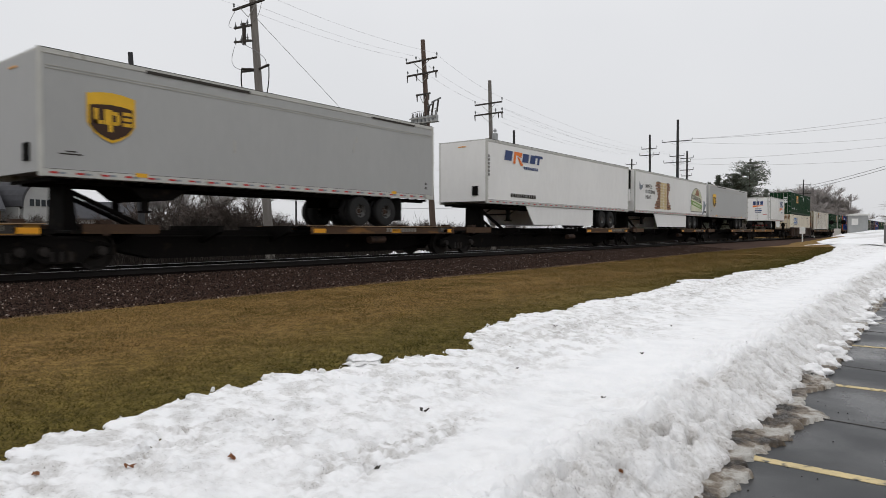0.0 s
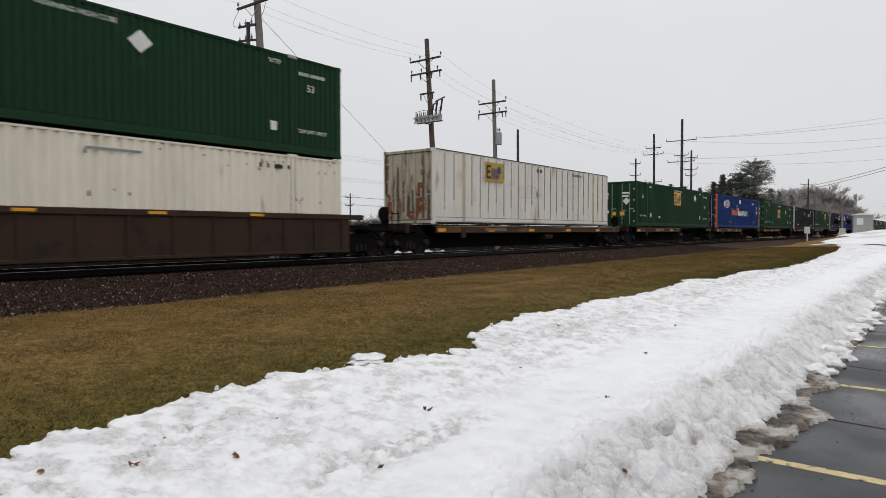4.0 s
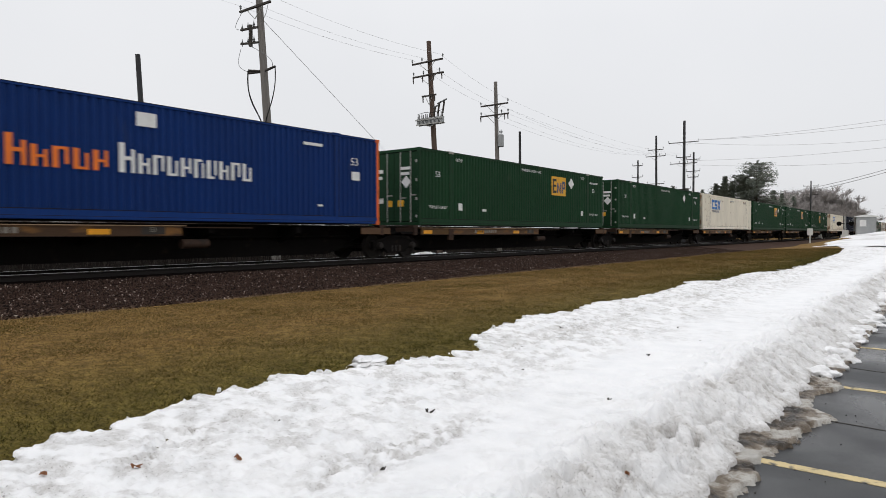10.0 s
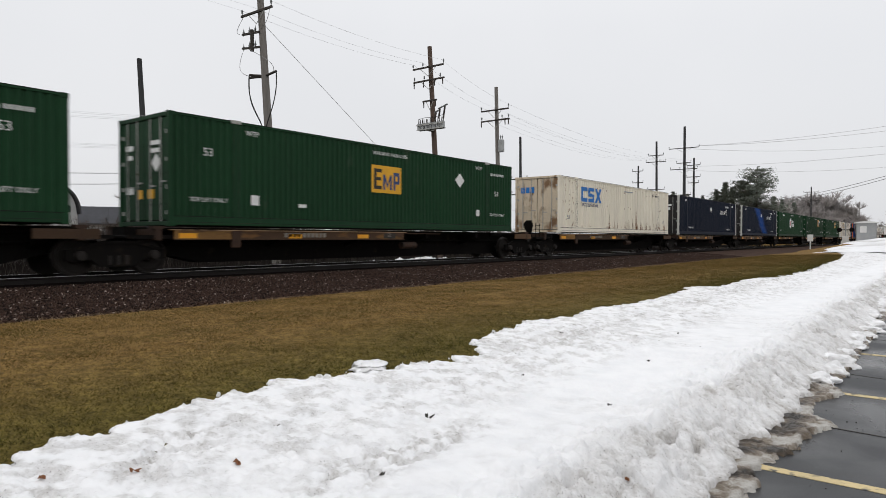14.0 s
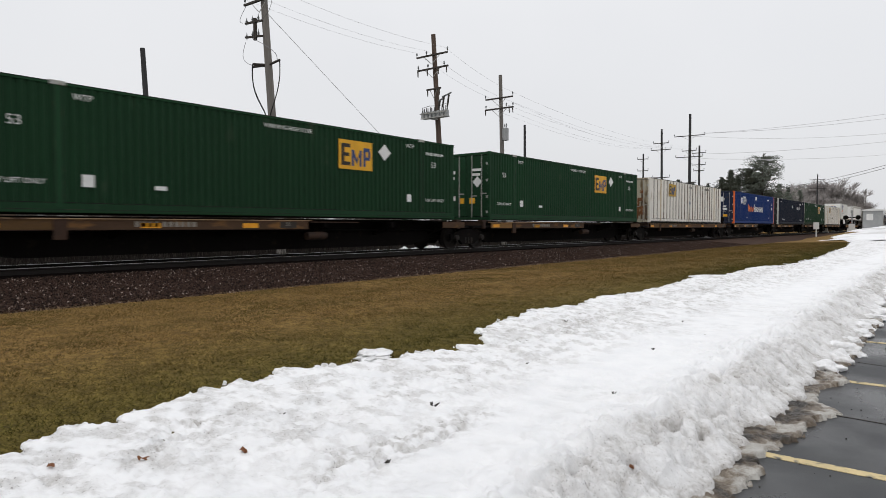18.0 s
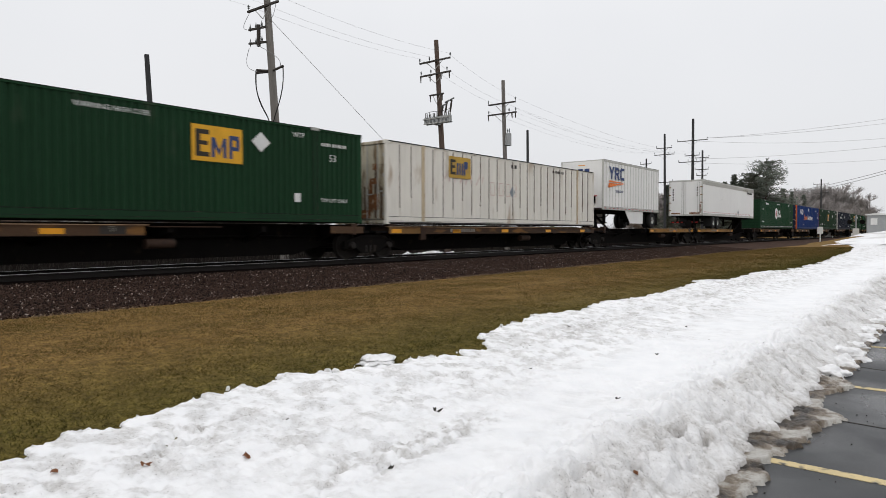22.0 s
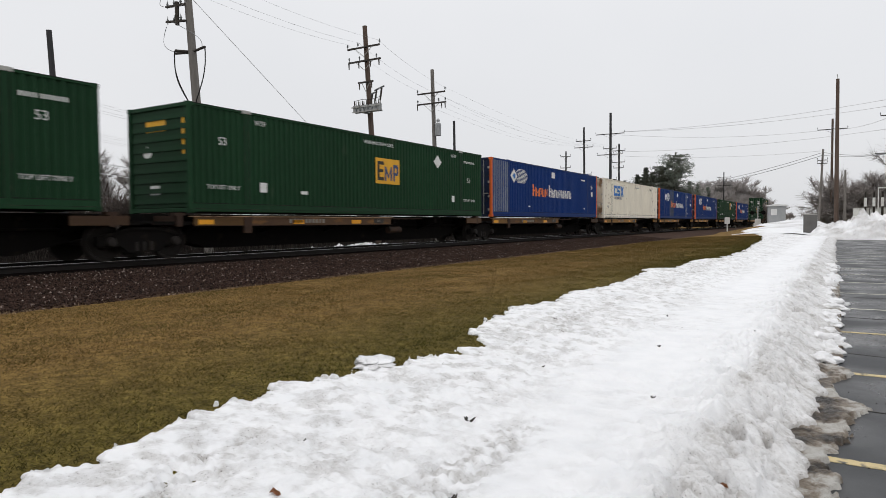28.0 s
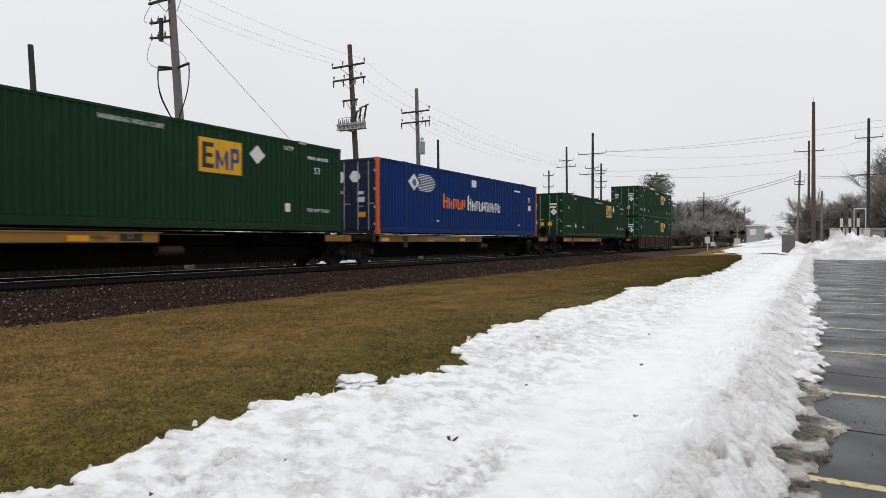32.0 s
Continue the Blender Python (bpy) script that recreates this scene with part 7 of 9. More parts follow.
# ---- the train: make-up, by distance of each load's low end along the train at the start ----
FLOOR = RAIL_Z + 1.176
DECK = RAIL_Z + 1.10
makers = {
    "panel_box": lambda: panel_box(), "panel_box_bare": lambda: panel_box(diamond=False), "panel_box_flat": lambda: panel_box(a=7.95, lz=-0.42, label="dark green container with smooth end and yellow logo panel", doors=False), "panel_box_sunk": lambda: panel_box(a=7.22, lz=-0.32, label="dark green container with its yellow logo panel amidships"), "panel_box_mid": lambda: panel_box(a=7.3, label="dark green container with its yellow logo panel amidships"), "panel_box_low": lambda: panel_box(a=3.95, label="dark green container with its yellow logo panel near one end"), "plain": lambda: panel_box(panelled=False, label="plain dark green corrugated container with white markings"),
    "hex_box": hex_box, "hex_box_ribbed": lambda: hex_box(False), "blue_box": lambda: blue_box(), "blue_box_beacon": lambda: blue_box("blue corrugated container with orange posts and beacon mark", beacon=True), "blue_box_grey": lambda: blue_box("blue corrugated container with grey repair panels at one end", "grey"),
    "blue_box_dark": lambda: blue_box("blue corrugated container with dark and grey repair panels", "dark"), "blue_box_light": lambda: blue_box("blue corrugated container with one grey repair panel", "light"),
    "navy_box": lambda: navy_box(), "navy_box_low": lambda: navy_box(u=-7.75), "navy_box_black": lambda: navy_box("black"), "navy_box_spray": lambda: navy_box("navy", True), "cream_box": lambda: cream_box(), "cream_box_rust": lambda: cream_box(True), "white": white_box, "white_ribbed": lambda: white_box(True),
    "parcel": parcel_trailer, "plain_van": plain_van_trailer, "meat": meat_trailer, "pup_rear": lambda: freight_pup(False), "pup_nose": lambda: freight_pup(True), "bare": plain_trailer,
}
TRAIN = (
    ("parcel", 5.80), ("plain_van", 23.2), ("meat", 40.35), ("parcel", 57.4), ("pup_rear", 83.0), ("stack", 96.35), ("white", 117.3), ("panel_box_mid", 137.9),
    ("blue_box_beacon", 156.42), ("panel_box_sunk", 175.13), ("navy_box_black", 193.3), ("panel_box_bare", 210.7), ("navy_box", 227.65), ("blue_box", 245.02), ("panel_box", 263.31), ("plain", 281.65),
    ("cream_box", 298.68), ("panel_box", 315.87), ("panel_box_bare", 333.08), ("panel_box_sunk", 351.55), ("cream_box_rust", 372.23), ("navy_box", 390.66), ("navy_box_spray", 409.08), ("hex_box", 426.4),
    ("panel_box", 444.97), ("panel_box", 463.63), ("white_ribbed", 481.97), ("blue_box", 502.45), ("navy_box", 520.93), ("panel_box", 537.82), ("white", 555.15), ("pup_nose", 572.45),
    ("bare", 590.25), ("hex_box_ribbed", 608.9), ("blue_box", 627.4), ("panel_box_sunk", 643.95), ("navy_box_low", 661.45), ("panel_box_low", 678.5), ("panel_box_flat", 697.0), ("blue_box_grey", 714.2),
    ("cream_box", 731.95), ("blue_box_dark", 749.1), ("blue_box", 767.3), ("panel_box", 785.75), ("blue_box", 804.1), ("panel_box", 825.0), ("stack_green", 846.0),
)
TRAILERS = ("parcel", "plain_van", "meat", "pup_rear", "pup_nose", "bare")
lengths = {"parcel": 13.72, "plain_van": 16.05, "meat": 16.2, "pup_rear": 8.45, "pup_nose": 8.45, "bare": 15.8}
built = {}


def load(kind, s, z):
    if kind not in built:
        built[kind] = ob = makers[kind]()
    else:
        ob = copy_thing(built[kind], Matrix())
    moving.append((ob, s, z))


spans = [(s, s + lengths.get(k, CL)) for k, s in TRAIN]
joints = [(6.3 if i == 0 else 74.4 if i == 4 else (spans[i - 1][1] + spans[i][0]) / 2) for i in range(len(TRAIN))] + [spans[-1][1] + 2.2]
joints[TRAIN.index(("bare", 590.25))] = 588.6
pairs = [TRAIN[i][0].startswith("stack") or (i > 0 and TRAIN[i - 1][0].startswith("stack")) or (i > 0 and spans[i][0] - spans[i - 1][1] > 3.9) for i in range(len(TRAIN))] + [True]
car_kinds = {}
for i, (kind, s) in enumerate(TRAIN):
    a, b = joints[i], joints[i + 1]
    if kind.startswith("stack"):
        ob = well_car(b - a)
        lower, upper = ("cream_box", "panel_box_low") if kind == "stack" else ("panel_box", "panel_box")
        load(lower, s, RAIL_Z + 0.27)
        load(upper, s, RAIL_Z + 0.27 + CH + 0.03)
    else:
        hitch = beam = None
        if kind in TRAILERS:
            wheel = s - a + {"parcel": 9.82, "plain_van": 12.2, "meat": 11.85, "pup_nose": 7.55, "pup_rear": 0.9, "bare": 4.3}[kind]
            beam = (0.6, wheel + (1.1 if kind == "pup_rear" else 4.4)) if kind in ("pup_rear", "bare") else (wheel - (0.5 if kind == "pup_nose" else 2.2), b - a - 0.5)
            hitch = s - a + (0.9 if kind not in ("pup_rear", "bare") else lengths[kind] - 0.9)
        ob = spine_car(b - a, pairs[i], pairs[i + 1], hitch, kind in ("pup_rear", "pup_nose", "bare") or s > 730, kind in TRAILERS or kind.startswith("white"), 0.9 if kind in TRAILERS else s - a, beam)
        load(kind, s, DECK if kind in TRAILERS else FLOOR)
    moving.append((ob, a, RAIL_Z))
lead = spine_car(16.5, False, True, None, True, True)
moving.append((lead, 6.3 - 16.5, RAIL_Z))
SPEED = 24.5

# ---- poles and wires ----
LEAN = Vector((-0.79, -0.62, 0))


def insulator(parent, p, h=0.28, up=1):
    prof = [(0.015, 0.0), (0.02, 0.08 * up), (0.055, 0.10 * up), (0.035, 0.15 * up), (0.06, 0.18 * up), (0.03, 0.24 * up), (0.0, h * up)]
    return part("insulator", Geo().turned(prof, p, "z", 8), M["insulator"], parent, smooth=True)


def utility_pole(x, y, top, r=0.17, mat="pole_wood", lean=0.0, arms=(), label="weathered wooden utility pole with crossarms", base=0.2):
    """arms: (height, half length, insulator offsets, along y?)."""
    p = thing("utility_pole", label, "utility pole", "utility poles")
    off = LEAN * math.tan(radians(lean))
    at = lambda z: Vector((x, y, 0)) - off * (top - z) + Vector((0, 0, z))
    part("pole", Geo().tube(at(base - 0.5), at(top), r, r * 0.68, 12), M[mat], p, smooth=True)
    for z, half, spots, *turn in arms:
        c = at(z) + Vector((0.0, -r - 0.05, 0))
        a = radians(turn[0]) if turn else 0.0
        d = Vector((math.cos(a), math.sin(a), 0))
        g = Geo().tube(c - d * half, c + d * half, 0.065, 0.065, 4)
        arm = part("crossarm", g, M["arm_wood"], p)
        part("arm_brace", Geo().tube(c + d * half * 0.55, c - Vector((0, 0, 0.55)), 0.018, n=4).tube(c - d * half * 0.55, c - Vector((0, 0, 0.55)), 0.018, n=4), M["steel"], arm)
        for s in spots:
            insulator(arm, c + d * half * s + Vector((0, 0, 0.06)))
    return p, at


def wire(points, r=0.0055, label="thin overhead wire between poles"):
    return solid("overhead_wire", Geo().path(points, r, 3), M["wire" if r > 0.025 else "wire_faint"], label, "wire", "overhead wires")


def sag(a, b, drop, n=14):
    a, b = Vector(a), Vector(b)
    return [a.lerp(b, i / n) - Vector((0, 0, 4 * drop * (i / n) * (1 - i / n))) for i in range(n + 1)]


pa, at_a = utility_pole(-25.3, 18.57, 13.6, 0.22, "pole_wood", 3.4, ((12.0, 1.15, (-0.95, 0.95)), (13.1, 1.1, (-0.95, 0.0, 0.95))), "tall grey wooden pole with cable terminations")
c = at_a(10.75)
rack = part("switch_rack", Geo().tube(c + Vector((0, -0.2, 0.35)), c + Vector((-1.3, -0.2, 0.45)), 0.06, n=4).tube(c + Vector((0, -0.2, -0.35)), c + Vector((-1.3, -0.2, -0.2)), 0.06, n=4).tube(c + Vector((-0.55, -0.2, -0.45)), c + Vector((-0.55, -0.2, 0.55)), 0.09, n=6), M["arm_wood"], pa, "grey switch rack")
for k in range(3):
    for dz in (-0.25, 0.45):
        insulator(rack, c + Vector((-0.3 - 0.45 * k, -0.2, dz - 0.1)), 0.4)
c = at_a(9.1)
for dx, dy in ((0.95, -0.1), (-0.85, -0.25), (-0.45, -0.55)):
    tip = c + Vector((dx, dy, 0.06 * (dx > 0)))
    part("termination_arm", Geo().tube(c, tip, 0.06, n=5), M["arm_wood"], pa)
    low = at_a(6.7) + Vector((0.12 if dx > 0 else -0.15, -0.2, 0))
    pts = []
    for i in range(13):
        u = i / 12
        w = tip.lerp(low, u)
        w += Vector((dx, dy, 0)) * 0.35 * math.sin(math.pi * min(1, u * 1.15)) * (1 - u)
        pts.append(w - Vector((0, 0, 0.25 * math.sin(math.pi * u))))
    part("riser_cable", Geo().path(pts, 0.026, 5), M["tyre"], pa, "black riser cable")
pb, at_b = utility_pole(-25.2, 31.0, 13.35, 0.20, "pole_brown", 3.0, ((12.05, 1.2, (-1, -0.35, 1)), (11.25, 1.2, (-0.95, -0.3, 0.75)), (10.0, 0.55, ())), "brown wooden pole with a bank of capacitors")
c = at_b(8.45) + Vector((0.15, 0, 0))
bank = part("capacitor_rack", Geo().box(c.x - 1.0, c.x + 1.0, c.y - 0.62, c.y - 0.56, c.z - 0.26, c.z - 0.20).box(c.x - 1.0, c.x + 1.0, c.y - 0.34, c.y - 0.28, c.z - 0.26, c.z - 0.20).box(c.x - 1.05, c.x + 1.05, c.y - 0.64, c.y - 0.60, c.z + 0.02, c.z + 0.08).box(c.x - 0.35, c.x - 0.05, c.y - 0.5, c.y - 0.1, c.z - 0.3, c.z - 0.24), M["steel"], pb, "grey capacitor rack")
for k in range(7):
    xx = c.x - 0.90 + 0.30 * k
    part("capacitor", Geo().box(xx - 0.09, xx + 0.09, c.y - 0.58, c.y - 0.32, c.z - 0.22, c.z + 0.16, 0.02), M["can_grey"], bank)
    for dy in (-0.52, -0.38):
        part("bushing", Geo().tube((xx, c.y + dy, c.z + 0.16), (xx, c.y + dy, c.z + 0.42), 0.035, 0.022, 6), M["arm_wood"], bank)
part("bus_wire", Geo().path([(c.x - 1.0, c.y - 0.45, c.z + 0.45), (c.x - 0.4, c.y - 0.45, c.z + 0.52), (c.x + 0.3, c.y - 0.45, c.z + 0.46), (c.x + 0.95, c.y - 0.45, c.z + 0.55)], 0.014, 4), M["tyre"], bank)
for xx, hh in ((0.25, 0.75), (0.55, 0.95), (0.92, 1.05)):
    sw = part("cutout_switch", Geo().tube((c.x + xx, c.y - 0.4, c.z + 0.35), (c.x + xx + 0.12, c.y - 0.4, c.z + hh), 0.055, n=6), M["arm_wood"], bank)
    part("switch_cap", Geo().tube((c.x + xx - 0.02, c.y - 0.4, c.z + hh), (c.x + xx + 0.3, c.y - 0.4, c.z + hh + 0.1), 0.05, n=6), M["insulator"], sw)
for z, spots in ((11.25, (-1.0, -0.35, 0.4, 0.95)), (10.0, (-0.4, 0.4))):
    q = at_b(z)
    for sp in spots:
        part("fuse_cutout", Geo().tube((q.x + 1.15 * sp, q.y - 0.28, q.z - 0.02), (q.x + 1.15 * sp + 0.08, q.y - 0.36, q.z - 0.42), 0.045, 0.03, 6), M["arm_wood"], pb)
pc, at_c = utility_pole(-24.5, 37.4, 11.95, 0.18, "pole_wood", 1.4, ((10.35, 1.1, (-1, 1)), (9.65, 1.15, (-0.95, 0.5, 0.95))), "grey wooden pole with a transformer can")
c = at_c(7.9)
can = part("transformer", Geo().turned([(0.0, 0.42), (0.16, 0.42), (0.21, 0.37), (0.21, -0.42), (0.0, -0.46)], (c.x + 0.38, c.y - 0.1, c.z), "z", 14), M["can_grey"], pc, "grey transformer can", smooth=True)
insulator(can, Vector((c.x + 0.32, c.y - 0.1, c.z + 0.42)), 0.35)
insulator(can, Vector((c.x + 0.46, c.y - 0.1, c.z + 0.42)), 0.35)
q = at_c(9.65)
for sp in (-1.0, 0.75, 1.0):
    part("fuse_cutout", Geo().tube((q.x + 1.1 * sp, q.y - 0.28, q.z - 0.02), (q.x + 1.1 * sp + 0.06, q.y - 0.34, q.z - 0.40), 0.045, 0.03, 6), M["arm_wood"], pc)
for p0, p1, dx in ((at_a(11.9) + Vector((-1.0, -0.3, 0)), at_a(11.2) + Vector((-1.3, -0.3, 0)), -0.35), (at_a(11.9) + Vector((1.0, -0.3, 0)), at_a(11.0) + Vector((-0.3, -0.3, 0)), 0.25),
                   (at_a(10.3) + Vector((-1.2, -0.3, 0)), at_a(9.15) + Vector((-0.8, -0.3, 0)), -0.45), (at_a(10.3) + Vector((-0.5, -0.3, 0)), at_a(9.15) + Vector((0.9, -0.2, 0)), 0.55)):
    part("jumper_wire", Geo().path([p0.lerp(p1, i / 10) + Vector((dx * math.sin(math.pi * i / 10), 0, -0.15 * math.sin(math.pi * i / 10))) for i in range(11)], 0.013, 4), M["wire"], pa)
pd, at_d = utility_pole(-31.0, 15.8, 10.25, 0.17, "pole_dark", 3.0, ((7.05, 0.95, (-0.9, -0.4, 0.4, 0.9)), (5.65, 0.95, (-0.9, -0.4, 0.4, 0.9))), "dark wooden pole with two low crossarms")
pe, at_e = utility_pole(-31.0, 51.4, 10.9, 0.16, "pole_dark", 0.5, ((7.0, 0.9, (-0.9, 0.9)), (5.6, 0.9, (-0.9, 0.9))), "dark bare-topped wooden pole")
pf, at_f = utility_pole(-26.7, 85.0, 16.0, 0.22, "pole_dark", 0, ((13.2, 1.9, (-1, 0, 1)), (11.3, 0.9, (-1, 1)), (10.5, 1.7, (-1, -0.3, 0.3, 1)), (7.2, 0.9, (-1, 1))), "tall dark pole with wide crossarms")
pg, at_g = utility_pole(-30.1, 84.3, 14.3, 0.18, "pole_dark", 0.5, ((12.45, 1.0, (-1, 1)), (11.6, 1.3, (-1, 0.4, 1)), (8.0, 1.1, (-1, 1))), "dark wooden pole with crossarms")
utility_pole(-27.3, 91.0, 12.6, 0.17, "pole_dark", 0, ((11.6, 0.9, (-1, 1)), (10.0, 0.9, (-1, 1)), (9.2, 0.7, (-1, 1))))
utility_pole(-36.0, 93.3, 12.3, 0.16, "pole_dark", 0, ((11.5, 0.8, (-1, 1)), (9.8, 0.8, (-1, 1))))
utility_pole(-57.5, 48.0, 7.6, 0.13, "pole_dark", 0, ((7.0, 0.7, (-1, 1)), (5.6, 0.7, (-1, 1))), "small distant wooden pole")
utility_pole(-70.0, 68.0, 7.2, 0.13, "pole_dark", 0, ((6.6, 0.8, (-1, 1)), (5.4, 0.8, (-1, 1))), "small distant wooden pole")
utility_pole(-24.3, 168.0, 13.4, 0.18, "pole_dark", 0, ((12.2, 1.5, (-1, 1)), (10.2, 1.5, (-1, 1))), "distant dark pole with crossarms")
utility_pole(-21.0, 235.0, 13.0, 0.18, "pole_wood", 0, ((12.0, 1.5, (-1, 1)),), "distant weathered wooden utility pole")
ph, at_h = utility_pole(-1.1, 74.0, 15.3, 0.22, "pole_brown", 0.3, (), "tall reddish-brown bare wooden pole")
part("pole_cap_pin", Geo().tube((-1.1, 74, 15.2), (-1.15, 74, 15.75), 0.03), M["steel"], ph)
pi_, at_i = utility_pole(-1.65, 100.0, 15.0, 0.19, "pole_brown", 0, ((13.6, 1.7, (-1, 0, 1)),), "brown wooden pole with one crossarm")
pj_, at_j = utility_pole(-2.6, 95.0, 10.6, 0.17, "pole_wood", -2.5, ((9.2, 0.55, (-1, 1)), (8.8, 0.55, (-1, 1))), "leaning grey wooden pole")
pk, at_k = utility_pole(3.85, 80.0, 14.2, 0.19, "pole_dark", 0, ((12.2, 1.2, (-1, 0, 1)), (8.4, 1.6, ())), "dark wooden pole with crossarms beside bare trees")
utility_pole(-0.25, 85.0, 7.2, 0.15, "pole_wood", 0, (), "short grey wooden stub pole")

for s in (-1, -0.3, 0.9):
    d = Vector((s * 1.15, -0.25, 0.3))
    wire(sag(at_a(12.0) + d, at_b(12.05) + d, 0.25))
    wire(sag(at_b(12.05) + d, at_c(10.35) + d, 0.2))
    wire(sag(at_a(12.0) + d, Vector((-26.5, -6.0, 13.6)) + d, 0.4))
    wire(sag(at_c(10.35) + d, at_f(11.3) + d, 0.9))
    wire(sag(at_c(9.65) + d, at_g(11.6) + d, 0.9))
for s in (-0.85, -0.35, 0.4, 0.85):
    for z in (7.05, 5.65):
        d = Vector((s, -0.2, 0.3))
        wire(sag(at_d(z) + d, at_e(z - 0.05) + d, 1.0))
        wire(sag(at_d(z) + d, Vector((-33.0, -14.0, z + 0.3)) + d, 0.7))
for z in (4.7, 4.2):
    wire(sag(at_d(z), at_e(z), 0.9), 0.022, "telephone cable between poles")
    wire(sag(at_d(z), Vector((-33.0, -14.0, z)), 0.6), 0.022, "telephone cable between poles")
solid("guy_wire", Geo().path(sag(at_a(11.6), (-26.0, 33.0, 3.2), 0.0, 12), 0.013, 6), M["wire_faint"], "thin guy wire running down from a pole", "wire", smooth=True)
for z, zz in ((13.2, 13.9), (13.2, 13.2), (10.6, 10.9)):
    wire(sag(at_f(z) + Vector((1.6, 0, 0.2)), at_k(min(zz, 13.9)), 0.5), 0.022)
    wire(sag(at_k(min(zz, 13.9)), Vector((60.0, 70.0, zz + 1)), 0.5), 0.022)
wire(sag(at_f(10.4), at_j(10.4), 0.5), 0.02)
for k in range(2):
    wire(sag((-28.0, 135.0, 8.6 - 0.5 * k), at_j(10.2 - 0.35 * k), 0.6), 0.035, "heavy black overhead cable line")
    wire(sag(at_j(10.2 - 0.35 * k), at_k(8.4), 0.3), 0.03, "heavy black overhead cable line")
wire(sag(at_i(13.6), at_f(13.2), 0.7), 0.022)
wire(sag(at_i(13.6), at_k(12.2), 0.4), 0.022)


# ---- trees and shrubs ----
def branches(seed, height, spread, levels, twigs, first=0.28, droop=0.0, stems=1, width=0.014, low=0.45, arms=5):
    """A bare tree at the origin: trunk and limbs, and a crown of fine twigs."""
    r = random.Random(seed)
    limbs, crown = Geo(), Geo()

    def grow(p, d, length, rad, level):
        q = p + d * length
        limbs.tube(p, q, rad, rad * 0.65, 5 if level < 2 else 3, caps=False)
        if level >= levels:
            for _ in range(twigs):
                e = (d + Vector((r.uniform(-1, 1), r.uniform(-1, 1), r.uniform(-0.5, 0.9 - droop)))).normalized()
                a = p.lerp(q, r.random())
                b = a + e * length * r.uniform(0.5, 1.2)
                n = e.orthogonal().normalized() * width
                k = len(crown.v)
                mid = a.lerp(b, 0.5) + Vector((r.uniform(-1, 1), r.uniform(-1, 1), r.uniform(-1, 1))) * 0.08 * length
                crown.v += [tuple(a - n), tuple(a + n), tuple(mid + n * 0.7), tuple(mid - n * 0.7), tuple(b)]
                crown.f += [(k, k + 1, k + 2, k + 3), (k + 3, k + 2, k + 4)]
            return
        for _ in range(r.choice((2, 3, 3)) if level else arms):
            e = (d * r.uniform(0.5, 1.0) + Vector((r.uniform(-1, 1), r.uniform(-1, 1), r.uniform(-0.25, 0.75) - droop)) * spread).normalized()
            grow(p.lerp(q, r.uniform(low, 1.0)), e, length * r.uniform(0.55, 0.82), rad * 0.55, level + 1)

    for k in range(stems):
        d = Vector((r.uniform(-0.08, 0.08), r.uniform(-0.08, 0.08), 1)) if stems == 1 else Vector((r.uniform(-0.7, 0.7), r.uniform(-0.7, 0.7), 1))
        grow(Vector((r.uniform(-0.2, 0.2) * (stems > 1), r.uniform(-0.2, 0.2) * (stems > 1), -0.2)), d.normalized(), height * first, height * (0.011 if stems == 1 else 0.009), 0)
    return limbs, crown


def fit_height(height, wide, *pieces):
    """Stretch a plant so that its top stands at the given height."""
    k = height / max(p[2] for g in pieces for p in g.v)
    for g in pieces:
        g.v = [(p[0] * k * wide, p[1] * k * wide, p[2] * k) for p in g.v]


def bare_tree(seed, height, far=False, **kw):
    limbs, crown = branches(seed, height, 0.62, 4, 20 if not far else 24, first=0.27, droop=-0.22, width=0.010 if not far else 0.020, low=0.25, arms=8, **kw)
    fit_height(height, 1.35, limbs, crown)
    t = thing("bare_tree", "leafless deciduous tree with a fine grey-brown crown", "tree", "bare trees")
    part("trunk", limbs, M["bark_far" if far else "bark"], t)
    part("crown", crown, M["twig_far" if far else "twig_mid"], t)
    return t


def shrub(seed, height, twigs=11, width=0.012):
    limbs, crown = branches(seed, height, 1.0, 3, twigs, first=0.38, droop=0.2, stems=9, width=width)
    if twigs > 12:
        fit_height(height, 1.1, limbs, crown)
    t = thing("bare_shrub", "tangled leafless brown shrub beside the railway", "shrub", "bare shrubs")
    part("stem", limbs, M["bark" if twigs < 12 else "bark_far"], t)
    part("crown", crown, M["twig" if twigs < 12 else "twig_mid"], t)
    return t


